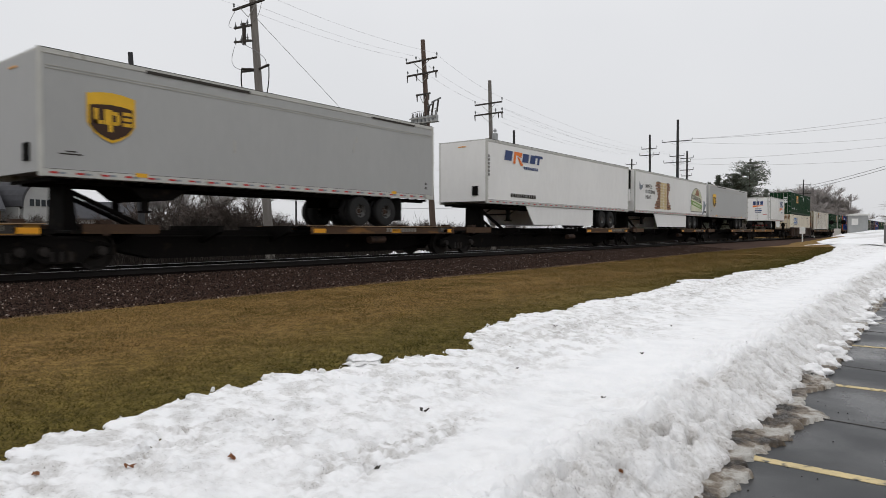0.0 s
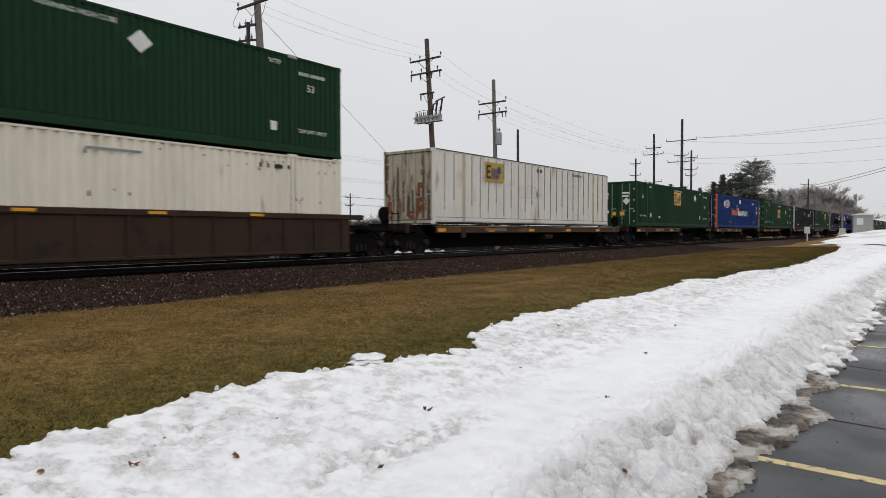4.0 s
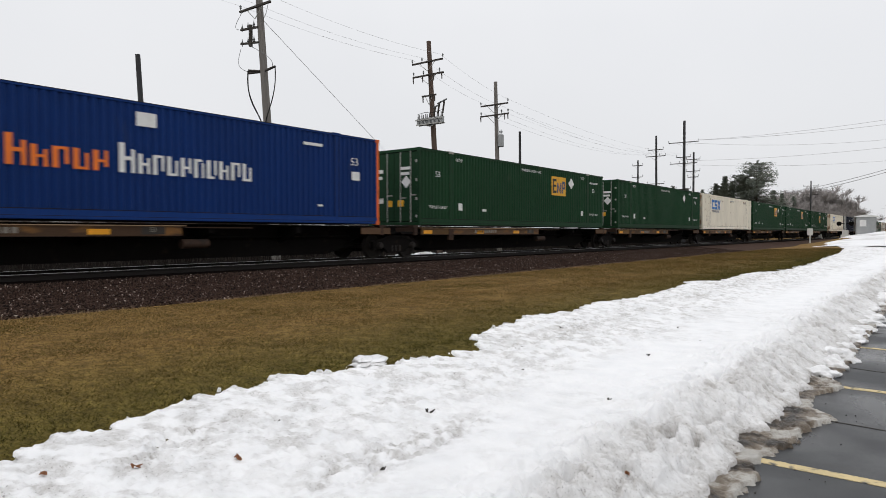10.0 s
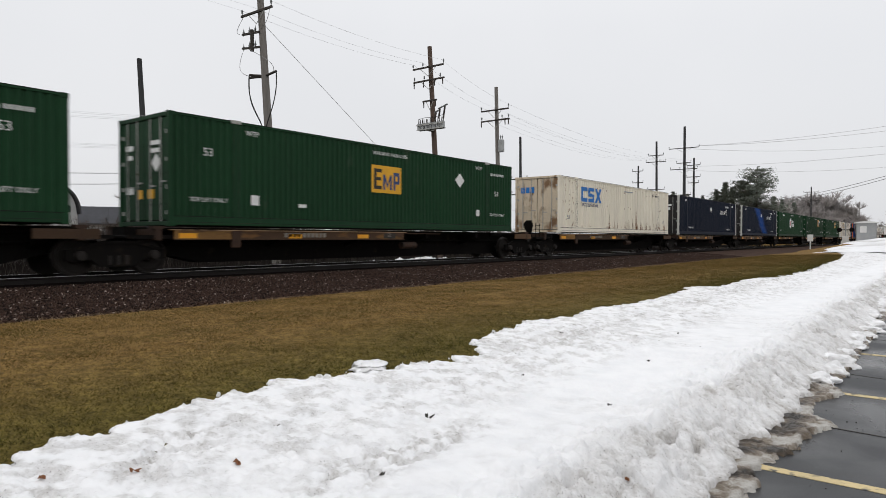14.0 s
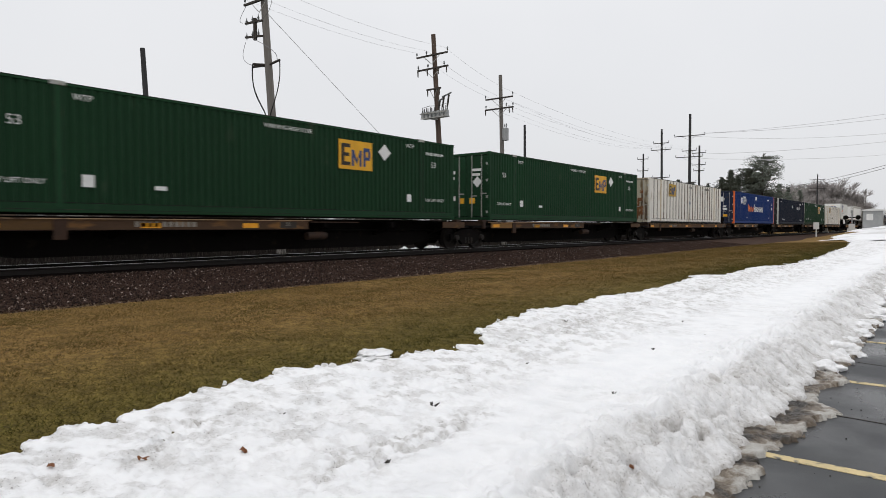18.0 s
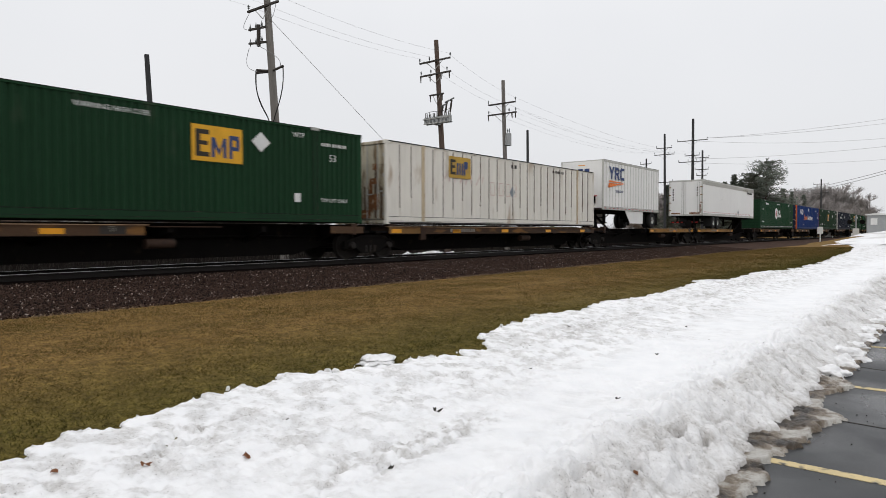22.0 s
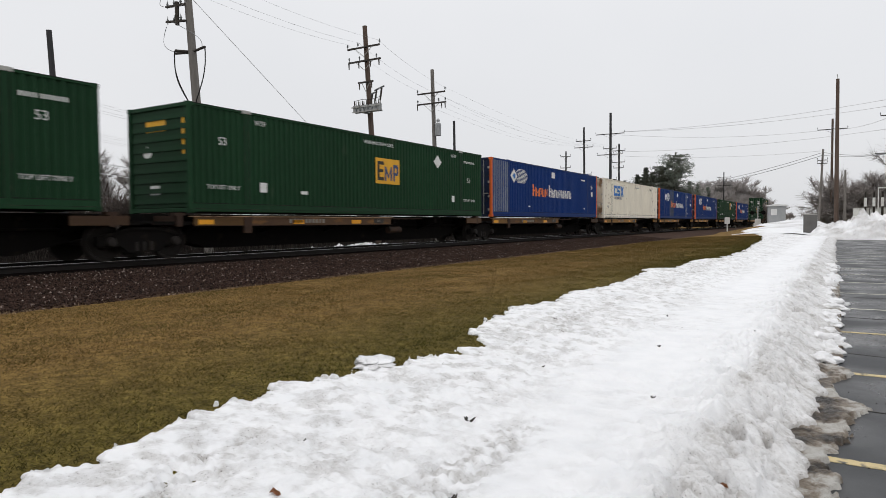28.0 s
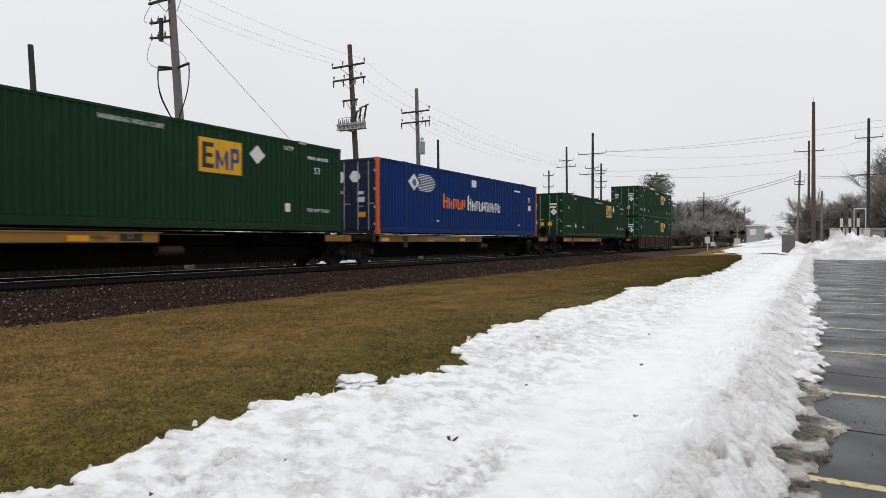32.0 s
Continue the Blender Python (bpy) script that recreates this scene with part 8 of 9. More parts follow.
def conifer(seed, height, round_crown=False):
    r = random.Random(seed)
    t = thing("pine_tree", "grey-green conifer with an uneven open crown", "tree", "conifers")
    limbs, crown = Geo().tube((0, 0, -0.3), (0, 0, height * 0.97), height * 0.018, 0.03, 7, caps=False), Geo()
    tiers = 30 if round_crown else 44
    for k in range(tiers):
        u = (0.2 if round_crown else 0.1) + (0.79 if round_crown else 0.89) * k / tiers
        z = height * u
        reach = 0.37 * math.sqrt(max(0.02, 1 - ((u - 0.5) / 0.52) ** 2)) if round_crown else 0.22 * (1.03 - u) ** 0.85
        for _ in range(5):
            a = r.uniform(0, 6.28)
            ln = height * reach * r.uniform(0.4, 1.15) * (0.8 + 0.3 * math.sin(2 * a + 9 * u))
            d = Vector((math.cos(a), math.sin(a), r.uniform(-0.1, 0.35)))
            p, q = Vector((0, 0, z)), Vector((0, 0, z)) + d * ln
            limbs.tube(p, q, 0.05, 0.015, 3, caps=False)
            for _ in range(int(24 + 20 * ln)):
                w = r.random() ** 0.7
                c = p.lerp(q, w) + Vector((r.uniform(-1, 1), r.uniform(-1, 1), r.uniform(-0.7, 0.7))) * (0.08 + 0.15 * ln * w)
                e = (d * 0.6 + Vector((r.uniform(-1, 1), r.uniform(-1, 1), r.uniform(-0.2, 0.9)))).normalized() * r.uniform(0.25, 0.6)
                n = e.orthogonal().normalized() * 0.075
                k2 = len(crown.v)
                crown.v += [tuple(c - n), tuple(c + n), tuple(c + e)]
                crown.f.append((k2, k2 + 1, k2 + 2))
    part("trunk", limbs, M["bark"], t)
    part("crown", crown, M["needle"], t)
    return t


def polar(az, r, eye=0):
    return -r * math.sin(radians(az)) - 0.97 * eye, r * math.cos(radians(az))


def plant(proto, x, y, scale, turn, z=None):
    z = float(ground_z(np.array([x]), np.array([y]))[0]) - 0.05 if z is None else z
    m = pose(x, y, z, 0, 0, turn)
    if not proto.get("placed"):
        proto["placed"] = 1
        proto.matrix_basis = m
        proto.scale = (scale,) * 3
        return proto
    o = copy_thing(proto, m)
    o.scale = (scale,) * 3
    return o


rng = random.Random(21)
bare = [bare_tree(40 + k, 10.0) for k in range(3)]
bare_far = [bare_tree(60 + k, 10.0, True) for k in range(3)]
shrubs = [shrub(80 + k, 4.0) for k in range(3)]
thickets = [shrub(85 + k, 4.0, 22, 0.012) for k in range(2)]
pines = [conifer(90, 14.0, True), conifer(91, 14.0)]
for az, r, h in ((12.0, 150, 16.2), (12.9, 153, 13.8), (14.4, 156, 11.8)):
    plant(pines[0], *polar(az, r), h / 14, rng.uniform(0, 360))
for az, r, h in ((14.3, 150, 11.8), (13.8, 158, 11.4), (15.0, 152, 10.6), (18.3, 150, 10.2), (19.4, 155, 10.5), (17.2, 148, 9.6), (16.0, 150, 9.4), (20.4, 150, 9.0), (10.2, 175, 9.5), (10.8, 170, 10.0), (9.4, 190, 9.5)):
    plant(pines[1], *polar(az, r), 1.13 * h / 14, rng.uniform(0, 360))
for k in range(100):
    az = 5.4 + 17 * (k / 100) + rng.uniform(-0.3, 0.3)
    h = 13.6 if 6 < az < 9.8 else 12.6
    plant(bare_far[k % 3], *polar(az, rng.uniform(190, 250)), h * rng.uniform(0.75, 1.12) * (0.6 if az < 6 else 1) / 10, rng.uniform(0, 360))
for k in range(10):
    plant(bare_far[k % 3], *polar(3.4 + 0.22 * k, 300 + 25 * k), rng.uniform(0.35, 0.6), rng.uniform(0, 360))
for az, r, h in ((62.5, 46, 4.2), (60.5, 47, 4.6), (58.5, 46, 5.2), (57, 47, 5.3), (55.5, 45, 5.4), (54, 47, 5.0), (52.6, 48, 4.2), (51, 52, 3.6), (48.6, 60, 3.6), (46.5, 66, 3.6), (45, 70, 4.2), (43, 72, 4.8), (41.5, 74, 4.4), (39.5, 78, 4.2), (37, 80, 4.2), (34, 84, 4.4), (31, 90, 4.6), (64.5, 47, 3.6), (67, 46, 3.4), (70, 47, 3.4), (73.5, 46, 3.2), (77, 47, 3.2), (81, 46, 3.2)):
    for j in range(2):
        x, y = polar(az + rng.uniform(-0.8, 0.8), r + 3 * j)
        plant(shrubs[(j + int(az)) % 3], x, y, h / 4.6 * rng.uniform(0.85, 1.1), rng.uniform(0, 360))
for az, r, h in ((62.0, 49, 6.0), (59.8, 50, 6.4), (56.2, 51, 6.2), (53.6, 52, 5.6)):
    plant(bare[0], *polar(az, r), h / 10, rng.uniform(0, 360))
for k in range(15):
    az = 0.0 - 5.15 * k / 14 + rng.uniform(-0.15, 0.15)
    plant(bare[k % 3], *polar(az, rng.uniform(104, 118), 1), (7.6 + 1.6 * math.sin(k * 1.7)) / 10 * (0.72 if k == 0 else 1), rng.uniform(0, 360))
    for j in range(2):
        plant(thickets[(k + j) % 2], *polar(az - 0.25 * j, rng.uniform(98, 110), 1), (1.6 if k else 0.9) * rng.uniform(0.85, 1.2), rng.uniform(0, 360))
for az, r, h in ((-5.6, 92, 13.5), (-5.9, 98, 15.0), (-6.3, 94, 16.5), (-6.9, 99, 15.5), (-6.6, 96, 17.0), (-7.4, 99, 16.0), (-8.2, 95, 16.0), (-4.9, 100, 10.0)):
    plant(bare[int(h) % 3], *polar(az, r, 1), h / 10, rng.uniform(0, 360))

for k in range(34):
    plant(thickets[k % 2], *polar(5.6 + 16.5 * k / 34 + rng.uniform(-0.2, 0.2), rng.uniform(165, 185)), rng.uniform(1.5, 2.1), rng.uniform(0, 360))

# ---- buildings and small things along the track ----
M["siding"] = surface("pale grey siding", (0.34, 0.35, 0.35), 0.7, blotch=1.0, vary=0.12)
M["shingle"] = surface("dark shingles", (0.055, 0.056, 0.062), 0.9, grain=20, blotch=1.5, vary=0.25, bump=0.3)
M["glass_dark"] = surface("dark window glass", (0.03, 0.035, 0.04), 0.12, blotch=2, vary=0.1, bump=0)
M["concrete"] = surface("weathered concrete", (0.33, 0.32, 0.30), 0.85, grain=25, blotch=1.2, vary=0.2)
M["barrier"] = surface("stained barrier concrete", (0.13, 0.125, 0.12), 0.9, grain=25, blotch=1.2, vary=0.3)
M["white_paint"] = surface("white painted metal", (0.70, 0.70, 0.68), 0.5, blotch=2, vary=0.1)
M["brown_wall"] = surface("brown board wall", (0.10, 0.075, 0.06), 0.85, blotch=1, vary=0.25)


def signal_shed():
    x, y = polar(4.66, 97)
    z = float(ground_z(np.array([x]), np.array([y]))[0])
    t = thing("signal_shed", "small grey metal signal equipment shed", "shed", at=pose(x, y, z, 0, 0, 8))
    part("body", Geo().box(-1.05, 1.05, -0.9, 0.9, 0.0, 2.35, 0.02), M["siding"], t)
    part("roof", Geo().prism([(-1.25, -1.1, 2.33), (1.25, -1.1, 2.33), (1.25, -1.1, 2.45), (0, -1.1, 2.62), (-1.25, -1.1, 2.45)], (0, 2.2, 0)), M["white_paint"], t, "pale shallow roof")
    part("door", Geo().box(0.15, 0.85, -0.93, -0.902, 0.1, 2.0), M["can_grey"], t)
    part("notice", Geo().box(-0.7, 0.0, -0.92, -0.904, 1.15, 1.95), M["white_paint"], t, "white notice board")
    part("vent", Geo().box(1.052, 1.08, -0.3, 0.3, 1.6, 1.95), M["can_grey"], t)
    part("plinth", Geo().box(-1.15, 1.15, -1.0, 1.0, -0.4, 0.05), M["concrete"], t)


signal_shed()


def marker_post():
    x, y = polar(8.25, 87)
    z = float(ground_z(np.array([x]), np.array([y]))[0])
    t = thing("track_marker_post", "white wayside marker post with a square plate", "post", at=pose(x, y, z))
    part("post", Geo().box(-0.06, 0.06, -0.06, 0.06, -0.2, 1.15), M["white_paint"], t)
    part("plate", Geo().box(-0.30, 0.30, -0.09, -0.062, 0.95, 1.75, 0.02), M["white_paint"], t)


marker_post()


def crossing_signal(az, r, e, h):
    x, y = polar(az, r, e)
    z = float(ground_z(np.array([x]), np.array([y]))[0])
    t = thing("crossing_signal", "railway crossing signal mast with dark lamp heads", "signal", at=pose(x, y, z))
    part("mast", Geo().tube((0, 0, 0), (0, 0, h), 0.08, n=8), M["can_grey"], t, smooth=True)
    part("signal_arm", Geo().box(-0.8, 0.8, -0.05, 0.05, h - 1.0, h - 0.9), M["dark_steel"], t)
    for xx in (-0.7, 0.7):
        part("lamp_head", Geo().turned([(0.0, -0.2), (0.3, -0.18), (0.3, -0.12), (0.12, 0.05), (0.0, 0.06)], (xx, 0, h - 0.95), "y", 14), M["dark_steel"], t)
    part("base_box", Geo().box(-0.5, 0.5, -0.3, 0.3, 0.0, 0.5).box(-0.35, 0.35, -0.25, 0.25, 0.5, 1.1), M["white_paint"], t, "white base box")


crossing_signal(5.4, 101, 1, 2.9)
crossing_signal(7.2, 122, 1, 3.6)


def house(x, y, w, d, h, ridge, turn, wall, label):
    t = thing("house", label, "house", "houses beyond the track", at=pose(x, y, 0.4, 0, 0, turn))
    part("wall", Geo().prism([(-w / 2, -d / 2, 0), (w / 2, -d / 2, 0), (w / 2, -d / 2, h), (0, -d / 2, h), (-w / 2, -d / 2, h)], (0, d, 0)), M[wall], t)
    part("roof", Geo().prism([(-w / 2 - 0.4, -d / 2 - 0.4, h - 0.05), (w / 2 + 0.4, -d / 2 - 0.4, h - 0.05), (w / 2 + 0.4, 0, ridge), (-w / 2 - 0.4, 0, ridge)][:2] + [(w / 2 + 0.4, -d / 2 - 0.4, h + 0.15), (-w / 2 - 0.4, -d / 2 - 0.4, h + 0.15)], (0, d / 2 + 0.4, ridge - h)), M["shingle"], t)
    part("roof", Geo().prism([(-w / 2 - 0.4, d / 2 + 0.4, h - 0.05), (w / 2 + 0.4, d / 2 + 0.4, h - 0.05), (w / 2 + 0.4, d / 2 + 0.4, h + 0.15), (-w / 2 - 0.4, d / 2 + 0.4, h + 0.15)][::-1], (0, -d / 2 - 0.4, ridge - h)), M["shingle"], t)
    for k in range(3):
        xx = -w / 2 + w * (k + 0.5) / 3
        wn_ = part("window", Geo().box(xx - 0.6, xx + 0.6, -d / 2 - 0.05, -d / 2 - 0.002, 1.0, 2.3), M["white_paint"], t)
        part("pane", Geo().box(xx - 0.5, xx + 0.5, -d / 2 - 0.06, -d / 2 - 0.052, 1.1, 2.2), M["glass_dark"], wn_)


house(*polar(79, 92), 22, 12, 3.6, 6.6, 79, "brown_wall", "low brown house with a dark shingle roof")
house(*polar(73.4, 110), 13, 10, 3.4, 7.0, 70, "siding", "pale grey house with a dark gable roof")
house(*polar(66, 110), 12, 9, 3.0, 5.6, 64, "siding", "grey house behind shrubs")


def arched_hall():
    x, y = polar(68.9, 92)
    t = thing("arched_hall", "round-arched hall with pale gable, dark roof and ridge vent", "building", at=pose(x, y, 0.4, 0, 0, 112))
    n = 16
    arch = [(3.15 * math.cos(math.pi * i / n), 4.2 + 3.2 * math.sin(math.pi * i / n)) for i in range(n + 1)] + [(-3.4, 0), (3.4, 0)]
    part("gable_wall", Geo().prism([(a, -0.15, b) for a, b in arch][::-1], (0, 0.3, 0)), M["siding"], t)
    outer = [(3.7 * math.cos(math.pi * i / n), 4.2 + 3.5 * math.sin(math.pi * i / n)) for i in range(n + 1)]
    g = Geo()
    shell = [(a, y, b) for y in (-0.4, 8.6) for a, b in outer + [(p * 0.93, q * 0.965) for p, q in reversed(outer)]]
    m = len(shell) // 2
    g.add(shell, [(i, (i + 1) % m, m + (i + 1) % m, m + i) for i in range(m)] + [(i, i + 1, m - 2 - i, m - 1 - i) for i in range(n)] + [(m + m - 1 - i, m + m - 2 - i, m + i + 1, m + i) for i in range(n)])
    part("arched_roof", g, M["shingle"], t, "dark arched roof")
    vent = part("ridge_vent", Geo().box(-0.75, 0.75, 4.2, 5.8, 7.4, 8.5), M["can_grey"], t, "pale ridge vent box")
    part("vent_cap", Geo().box(-0.95, 0.95, 4.0, 6.0, 8.5, 8.7), M["siding"], vent)
    for a in (-3.6, 3.4):
        part("side_wall", Geo().box(a, a + 0.2, 0.16, 8.5, 0, 4.2), M["siding"], t)
    for k in range(6):
        part("window", Geo().box(-2.35 + 0.8 * k, -1.8 + 0.8 * k, -0.2, -0.155, 4.3, 5.1), M["glass_dark"], t)


arched_hall()


def cabinet_row():
    for k in range(5):
        x = polar(-1.25 - 0.52 * k, 80, 1)[0]
        c = thing("utility_cabinet", "white utility cabinet beside the lot", "cabinet", "utility cabinets", at=pose(x, 80, 0))
        part("body", Geo().box(-0.33, 0.33, -0.4, 0.4, 0.0, 2.75 + 0.05 * (k % 2), 0.03), M["white_paint"], c)
        part("lid", Geo().box(-0.36, 0.36, -0.44, 0.44, 2.8, 2.87, 0.02), M["white_paint"], c)
        part("seam", Geo().box(-0.30, 0.30, -0.412, -0.402, 1.4, 1.44), M["can_grey"], c)
        if k in (1, 2, 3):
            v = thing("vent_post", "black and white banded vent post", "post", "vent posts", at=pose(x, 79.4, 0))
            part("post", Geo().tube((0, 0, 0), (0, 0, 3.3), 0.10, n=8), M["decal_dark"], v)
            part("band", Geo().tube((0, 0, 3.0), (0, 0, 3.9), 0.13, n=8), M["white_paint"], v, "white band")
            part("cap", Geo().tube((0, 0, 3.9), (0, 0, 4.5), 0.10, n=8), M["decal_dark"], v)
    f = thing("pipe_frame", "white square pipe frame above the cabinets", "frame", at=pose(polar(-2.9, 80, 1)[0], 79.0, 0))
    part("upright", Geo().box(-0.55, -0.47, -0.04, 0.04, 0, 4.9), M["white_paint"], f)
    part("upright", Geo().box(0.47, 0.55, -0.04, 0.04, 0, 4.9), M["white_paint"], f)
    part("top_bar", Geo().box(-0.55, 0.55, -0.05, 0.05, 4.8, 4.92), M["white_paint"], f)
    b = thing("block_building", "small grey block building beside the lot", "building", at=pose(polar(-3.9, 80, 1)[0], 81, 0))
    part("wall", Geo().box(-0.8, 0.8, -0.8, 0.8, 0, 2.7), M["concrete"], b)
    part("roof", Geo().box(-0.95, 0.95, -0.95, 0.95, 2.7, 2.85), M["can_grey"], b)


cabinet_row()
w = thing("barrier_block", "grey concrete barrier block at the end of the lot", "block", at=pose(polar(1.75, 68, 1)[0], 68, 0.2))
part("block", Geo().box(-0.55, 0.55, -0.3, 0.3, -0.2, 1.9, 0.05), M["barrier"], w)
part("cap", Geo().box(-0.6, 0.6, -0.34, 0.34, 1.9, 2.0, 0.02), M["concrete"], w)


def pile_z(x, y):
    u = (x - 5.5) / 9.0
    v = (y - 65.5) / 3.6
    env = np.clip(1.0 - np.abs(u) ** 6 - np.abs(v) ** 2.5 + 0.12 * fractal(x, y, 1.2, 3), 0, 1)
    rough = 1.35 + 1.0 * fractal(x, y, 2.6, 4, 0.55) + 0.2 * np.sin(x * 1.3) + 0.8 * np.abs(fractal(x, y, 0.9, 3, 0.5)) + 0.45 * (clods(x, y, 0.8)[0] - 0.5) * clods(x, y, 0.8)[1] - 0.25 * clods(x, y, 0.8)[2] + 0.3 * (clods(x, y, 0.36)[0] - 0.5)
    return -0.12 + np.clip(env, 0, 1) ** 0.8 * rough * np.clip((x + 4.0) / 1.5, 0, 1) ** 0.7


def tint_snow(ob, amount, size):
    me = ob.data
    co = np.empty(len(me.vertices) * 3)
    me.vertices.foreach_get("co", co)
    co = co.reshape(-1, 3)
    s = np.clip(amount + 1.1 * fractal(co[:, 0], co[:, 1] + 2 * co[:, 2], size, 4), 0, 1)
    me.color_attributes.new("grit", "FLOAT_COLOR", "POINT").data.foreach_set("color", np.stack([s, s, s, 0 * s + 1], -1).ravel())


tint_snow(sheet("snow_pile", np.arange(-4.0, 15, 0.09), np.arange(61.8, 69.4, 0.09), pile_z, M["snow"], "dirty heap of ploughed snow at the end of the lot", "snow pile"), 0.32, 1.0)
tint_snow(sheet("snow_patch", np.arange(-13.5, -1.5, 0.3), np.arange(64, 96, 0.4),
                lambda x, y: ground_z(x, y) + 0.07 + 0.25 * fractal(x, y, 3.0, 4) - 0.25 * np.clip(np.abs((x + 6.2 + (y - 80) * 0.04) / 4.2) ** 4, 0, 2) + 0.012 * (y - 64) * np.clip((x + 9) / 4, 0, 1), M["snow"],
                "thin snow patch on the far grass", "snow"), 0.0, 2)
patch = sheet("snow_patch", np.arange(-23.0, -19.2, 0.07), np.arange(20.5, 30.5, 0.07), lambda x, y: ground_z(x, y) - 0.06 + 0.5 * fractal(x, y, 0.6, 4, 0.6) - 0.25 * np.abs((x + 21.2) / 1.6) ** 3 - 0.25 * np.abs((y - 25.5) / 4.2) ** 5, M["snow"], "broken snow remnants beyond the rails", "snow")
tint_snow(patch, 0.1, 0.4)
weeds = Geo()
r = random.Random(2)
for _ in range(2600):
    x, y = r.uniform(-27, -19.4), r.uniform(-4, 46)
    z = 0.3
    h = r.uniform(0.2, 0.75)
    dx, dy = r.uniform(-0.25, 0.25), r.uniform(-0.25, 0.25)
    k = len(weeds.v)
    weeds.v += [(x - 0.008, y - 0.006, z - 0.1), (x + 0.008, y + 0.006, z - 0.1), (x + dx, y + dy, z + h)]
    weeds.f.append((k, k + 1, k + 2))
brush = Geo()
r = random.Random(12)
for _ in range(26000):
    y = r.uniform(-30, 125)
    x = r.uniform(-43, -27.5)
    top = (1.3 + 1.2 * abs(math.sin(y * 0.21 + 0.7)) + 0.5 * math.sin(x)) * r.uniform(0.5, 1.2)
    z = 0.3 + r.uniform(0, 0.7) * top
    e = Vector((r.uniform(-0.6, 0.6), r.uniform(-0.6, 0.6), r.uniform(0.2, 1.0))) * r.uniform(0.5, 1.1)
    n = Vector((-e.y, e.x, 0.1)).normalized() * r.uniform(0.012, 0.03)
    c = Vector((x, y, z))
    k = len(brush.v)
    brush.v += [tuple(c - n), tuple(c + n), tuple(c + e)]
    brush.f.append((k, k + 1, k + 2))
solid("brushwood", brush, M["weed"], "dense leafless brushwood beyond the railway", "brush", "", "stuff")
solid("dry_weeds", weeds, M["weed"], "dry brown weeds along the far side of the track", "weeds", "", "stuff")

# ---- leaves, twigs and lumps on the snow ----
M["dead_leaf"] = surface("dead leaf", (0.20, 0.085, 0.04), 0.8, blotch=20, vary=0.3)


def on_snow(x, y):
    return float(snow_z(np.array([x]), np.array([y]))[0])


for k, (x, y) in enumerate(((-3.14, 2.15), (-3.4, 1.7), (-1.44, 3.6), (-3.63, 1.33), (-4.23, 2.1), (-4.29, 4.24))):
    r = random.Random(k)
    g = Geo()
    ring = [(0.036 * math.cos(a) * r.uniform(0.35, 1.1), 0.018 * math.sin(a) * r.uniform(0.35, 1.1), 0.010 * math.sin(3 * a)) for a in [i * 0.483 for i in range(13)]]
    g.prism(ring, (0, 0, 0.003))
    solid("dead_leaf", g, M["dead_leaf"], "curled brown dead leaf on the snow", "leaf", "dead leaves", at=pose(x, y, on_snow(x, y) + 0.012, 15, 10, 60 * k))
for k, (x, y, s) in enumerate(((-2.96, 3.63, 1.0), (-2.47, 2.63, 0.7), (-2.1, 4.86, 0.6), (-3.48, 2.69, 0.5), (-3.1, 5.2, 0.5), (-2.5, 6.8, 0.8), (-3.9, 7.5, 0.7), (-2.9, 9.0, 0.8))):
    r = random.Random(30 + k)
    g = Geo()
    for _ in range(4):
        g.tube((r.uniform(-0.02, 0.02), r.uniform(-0.02, 0.02), 0), (r.uniform(-0.035, 0.035), r.uniform(-0.035, 0.035), 0.02), 0.009, 0.004, 5)
    solid("dark_debris", g, M["decal_dark"], "small dark bit of debris lying on the snow", "debris", "debris on the snow", at=pose(x, y, on_snow(x, y), 0, 0, 0) @ Matrix.Scale(s, 4))


def lump(x, y, s, seed, mat="snow", label="rounded chunk of snow at the foot of the bank", z=None, ragged=0.35):
    bm = bmesh.new()
    bmesh.ops.create_icosphere(bm, subdivisions=4, radius=1.0)
    for v in bm.verts:
        n = noise.noise(v.co * 1.4 + Vector((seed, 0, 0))) * ragged + noise.noise(v.co * 4 + Vector((0, seed, 0))) * 0.5 * ragged + noise.noise(v.co * 9 + Vector((0, 0, seed))) * 0.25 * ragged
        v.co = v.co * (1 + n)
        v.co = Vector((v.co.x * s[0], v.co.y * s[1], v.co.z * s[2]))
    me = bpy.data.meshes.new("snow_chunk")
    bm.to_mesh(me)
    bm.free()
    me.materials.append(M[mat])
    me.polygons.foreach_set("use_smooth", [True] * len(me.polygons))
    ob = tagged(new("snow_chunk", me), label, "snow chunk", "snow chunks")
    ob.matrix_basis = pose(x, y, ((on_snow(x, y) if x > -3 else float(ground_z(np.array([x]), np.array([y]))[0]) + 0.02) if z is None else z), 0, 0, seed * 37)
    tint_snow(ob, 0.1, 0.2)


lump(-4.24, 4.30, (0.15, 0.20, 0.026), 1, ragged=0.7, label="lone chunk of snow at the lawn's edge")
lump(-4.16, 3.62, (0.06, 0.10, 0.022), 2, ragged=0.7, label="lone chunk of snow at the lawn's edge")
r = random.Random(6)
for k in range(24):
    y = 8.1 + 0.72 * k + r.uniform(-0.25, 0.25)
    s = r.uniform(0.10, 0.20)
    lump(-1.08 + r.uniform(-0.1, 0.06), y, (s, s * r.uniform(1.1, 1.7), s * r.uniform(0.5, 0.75)), 10 + k, z=0.02, ragged=0.5)


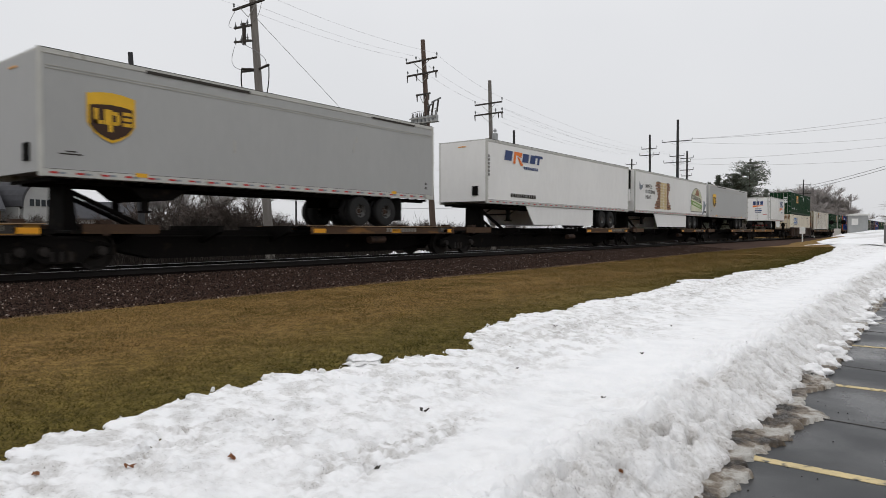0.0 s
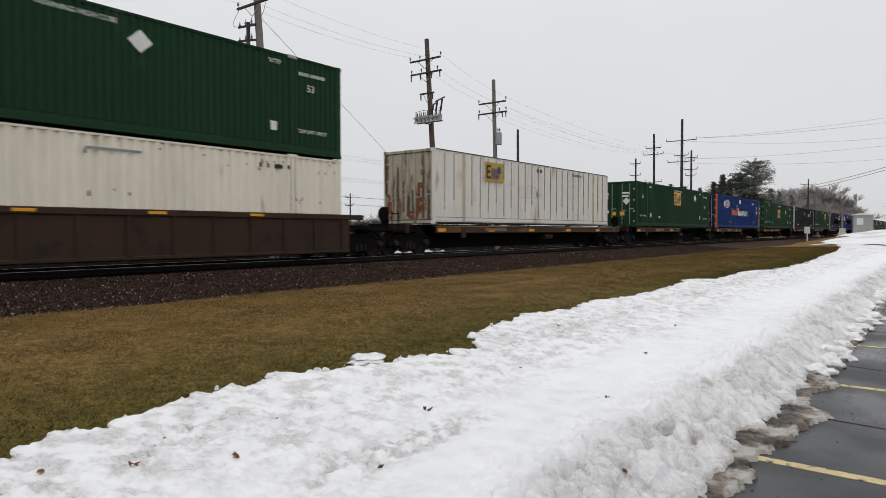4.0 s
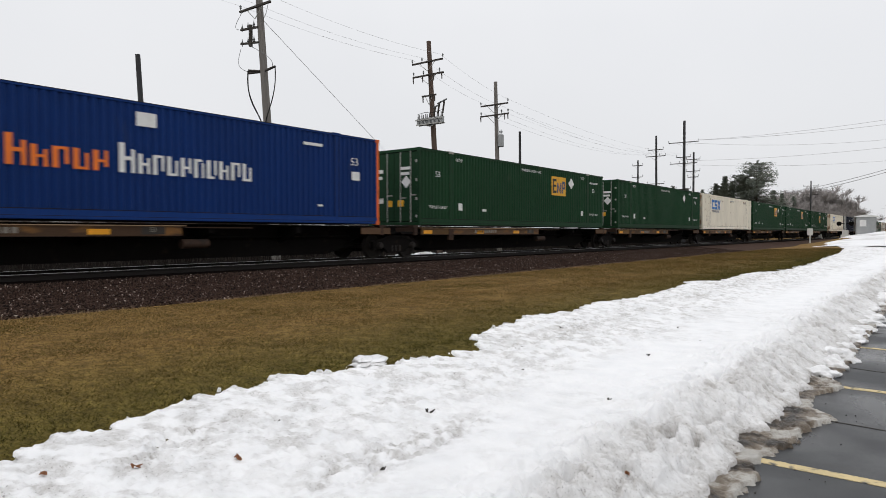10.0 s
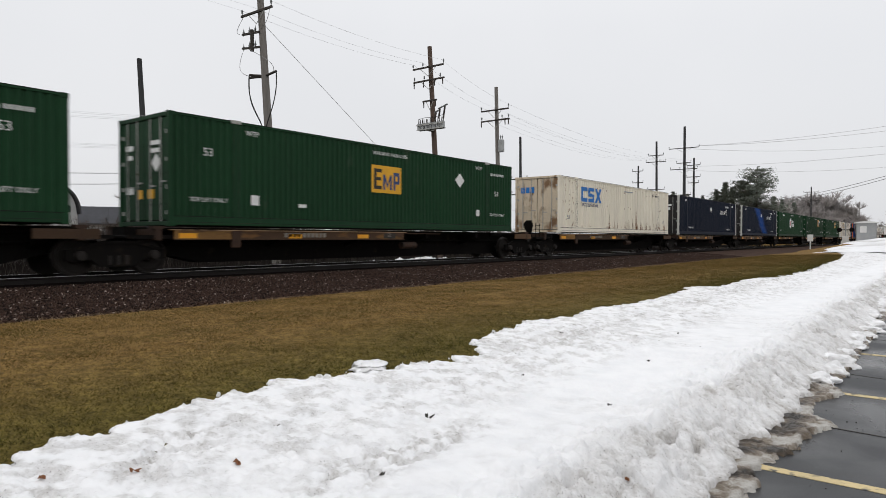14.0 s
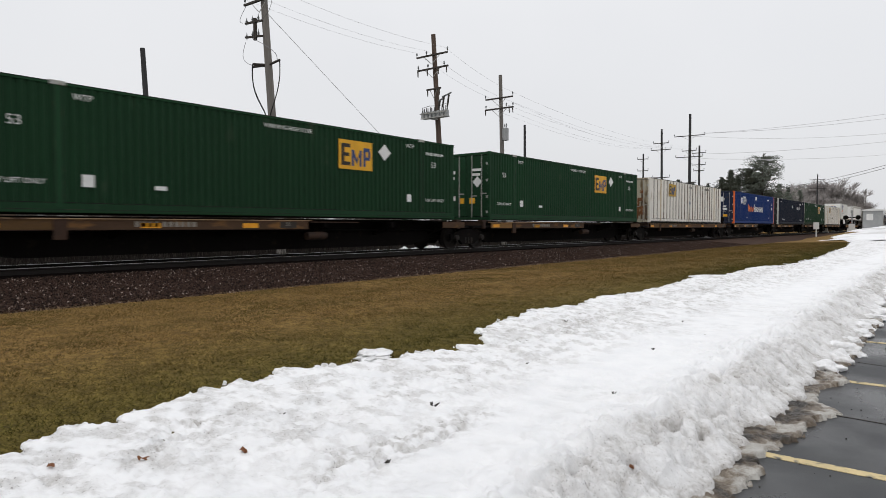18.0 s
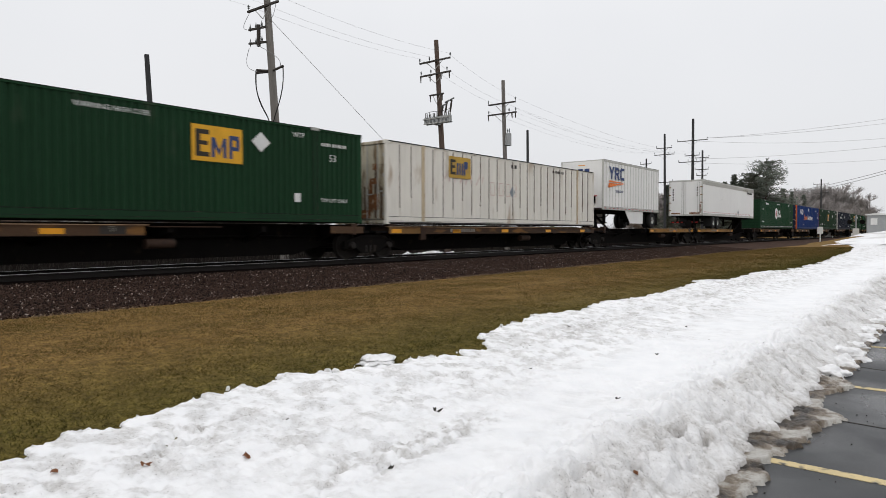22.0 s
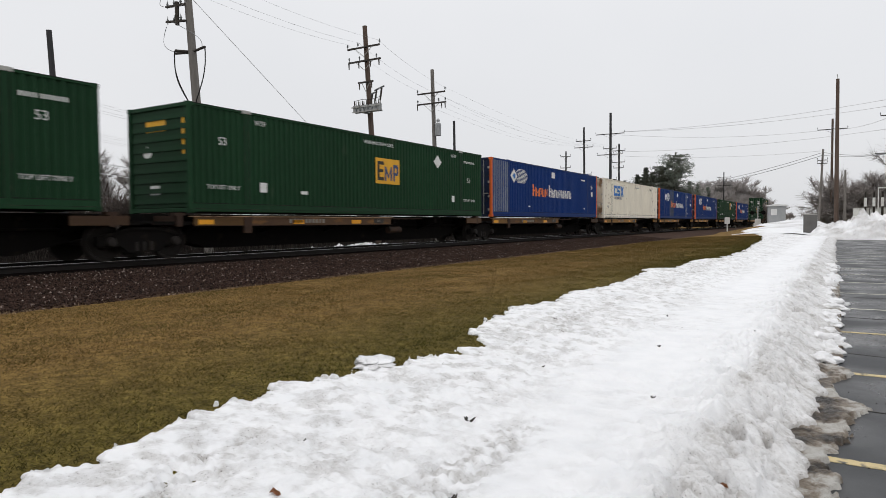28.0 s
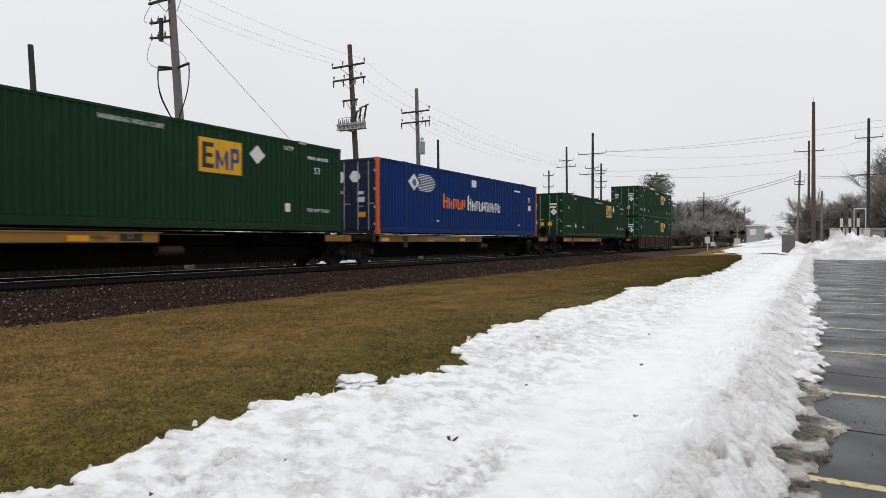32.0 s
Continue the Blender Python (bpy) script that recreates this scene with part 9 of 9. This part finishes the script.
crumbs = Geo()
r = random.Random(15)
for _ in range(70):
    x, y, e = -0.9 + abs(r.gauss(0, 0.55)), r.uniform(3.5, 16), r.uniform(0.003, 0.007)
    crumbs.tube((x, y, 0.0), (x + e, y + e * 0.4, e), e, e * 0.4, 5)
solid("loose_grit", crumbs, M["decal_dark"], "loose dark grit scattered on the asphalt", "grit", "", "stuff")


# ---- dirty ice apron melting over the asphalt ----
def ice_material():
    """Frozen meltwater: pale gritty crusts over dark wet muck, by the colour layer "muck"."""
    m, n, l, b = nodes_of("dirty grey-brown ice")
    tc, layer = n.new("ShaderNodeTexCoord"), n.new("ShaderNodeVertexColor")
    layer.layer_name = "muck"
    vein, sand = n.new("ShaderNodeTexNoise"), n.new("ShaderNodeTexNoise")
    for t, size in ((vein, 9), (sand, 85)):
        t.inputs["Scale"].default_value, t.inputs["Detail"].default_value, t.inputs["Roughness"].default_value = size, 8, 0.65
        l.new(tc.outputs["Object"], t.inputs["Vector"])
    total, more = n.new("ShaderNodeMath"), n.new("ShaderNodeMath")
    total.operation = more.operation = "MULTIPLY_ADD"
    more.inputs[1].default_value, total.inputs[1].default_value = 0.9, 0.7
    l.new(vein.outputs["Fac"], more.inputs[0])
    l.new(layer.outputs["Color"], more.inputs[2])
    l.new(sand.outputs["Fac"], total.inputs[0])
    l.new(more.outputs[0], total.inputs[2])
    half = n.new("ShaderNodeMath")
    half.operation, half.inputs[1].default_value = "MULTIPLY", 0.5
    l.new(total.outputs[0], half.inputs[0])
    ramp = n.new("ShaderNodeValToRGB")
    ramp.color_ramp.elements[0].position, ramp.color_ramp.elements[0].color = 0.36, (0.47, 0.455, 0.42, 1)
    ramp.color_ramp.elements[1].position, ramp.color_ramp.elements[1].color = 0.82, (0.022, 0.017, 0.012, 1)
    ramp.color_ramp.elements.new(0.52).color = (0.21, 0.172, 0.130, 1)
    ramp.color_ramp.elements.new(0.66).color = (0.085, 0.061, 0.038, 1)
    l.new(half.outputs[0], ramp.inputs["Fac"])
    l.new(ramp.outputs["Color"], b.inputs["Base Color"])
    b.inputs["Roughness"].default_value, b.inputs["Specular IOR Level"].default_value = 0.32, 0.4
    bp = n.new("ShaderNodeBump")
    bp.inputs["Strength"].default_value, bp.inputs["Distance"].default_value = 0.8, 0.015
    l.new(sand.outputs["Fac"], bp.inputs["Height"])
    l.new(bp.outputs["Normal"], b.inputs["Normal"])
    return m


M["dirty_ice"] = ice_material()
APRON_Y = np.array([1.5, 3.4, 4.2, 4.53, 4.6, 5.15, 5.4, 5.83, 6.42, 6.6, 7.2, 7.7, 8.2, 8.64, 11, 22])
APRON_X = np.array([-1.0, -1.0, -0.98, -0.93, -1.0, -0.97, -0.88, -0.86, -0.70, -0.95, -1.0, -0.8, -0.97, -0.9, -0.92, -0.92])


def apron_edge(x, y):
    return np.interp(y, APRON_Y, APRON_X) + 0.11 * (0.22 - np.abs(fractal(x * 0.7 + 6, y, 0.2, 4, 0.65))) + 0.05 * fractal(x, y, 0.05, 2)


def apron_z(x, y):
    d = apron_edge(x, y) - x
    crust, own, crease = clods(x, y, 0.13)
    flat = 0.022 + 0.05 * np.clip(d - 0.1, 0, 0.4) + 0.010 * crust * own + 0.014 * fractal(x, y, 0.05, 3, 0.6) + 0.05 * np.clip(fractal(x, y, 0.3, 3), 0, 1)
    flat = np.maximum(flat - 0.008 * crease * (d > 0.08), 0.006)
    return np.where(d > 0, flat * np.clip(d / 0.018, 0, 1) ** 0.5, np.maximum(d, -0.03))


apron = sheet("ice_apron", np.arange(-1.6, -0.6, 0.010), np.arange(2.5, 22, 0.018), apron_z, M["dirty_ice"], "thin jagged sheet of dirty brown-grey ice over the asphalt", "ice")
co = np.empty(len(apron.data.vertices) * 3)
apron.data.vertices.foreach_get("co", co)
x, y = co[0::3], co[1::3]
d = apron_edge(x, y) - x
muck = np.clip(0.12 + 0.5 * np.clip((d - 0.05) / 0.22, 0, 1) + 1.1 * fractal(x + 3, y, 0.22, 4, 0.6) + 0.1 * clods(x, y, 0.13)[2], 0, 1)
apron.data.color_attributes.new("muck", "FLOAT_COLOR", "POINT").data.foreach_set("color", np.stack([muck, muck, muck, 0 * muck + 1], -1).ravel())

# ---- motion: the train runs past at a steady speed ----
def motions():
    for ob, s, z in moving:
        walk(ob, [(0, pose(TRACK_X, s, z)), (32, pose(TRACK_X, s - 32 * SPEED, z))])


motions()
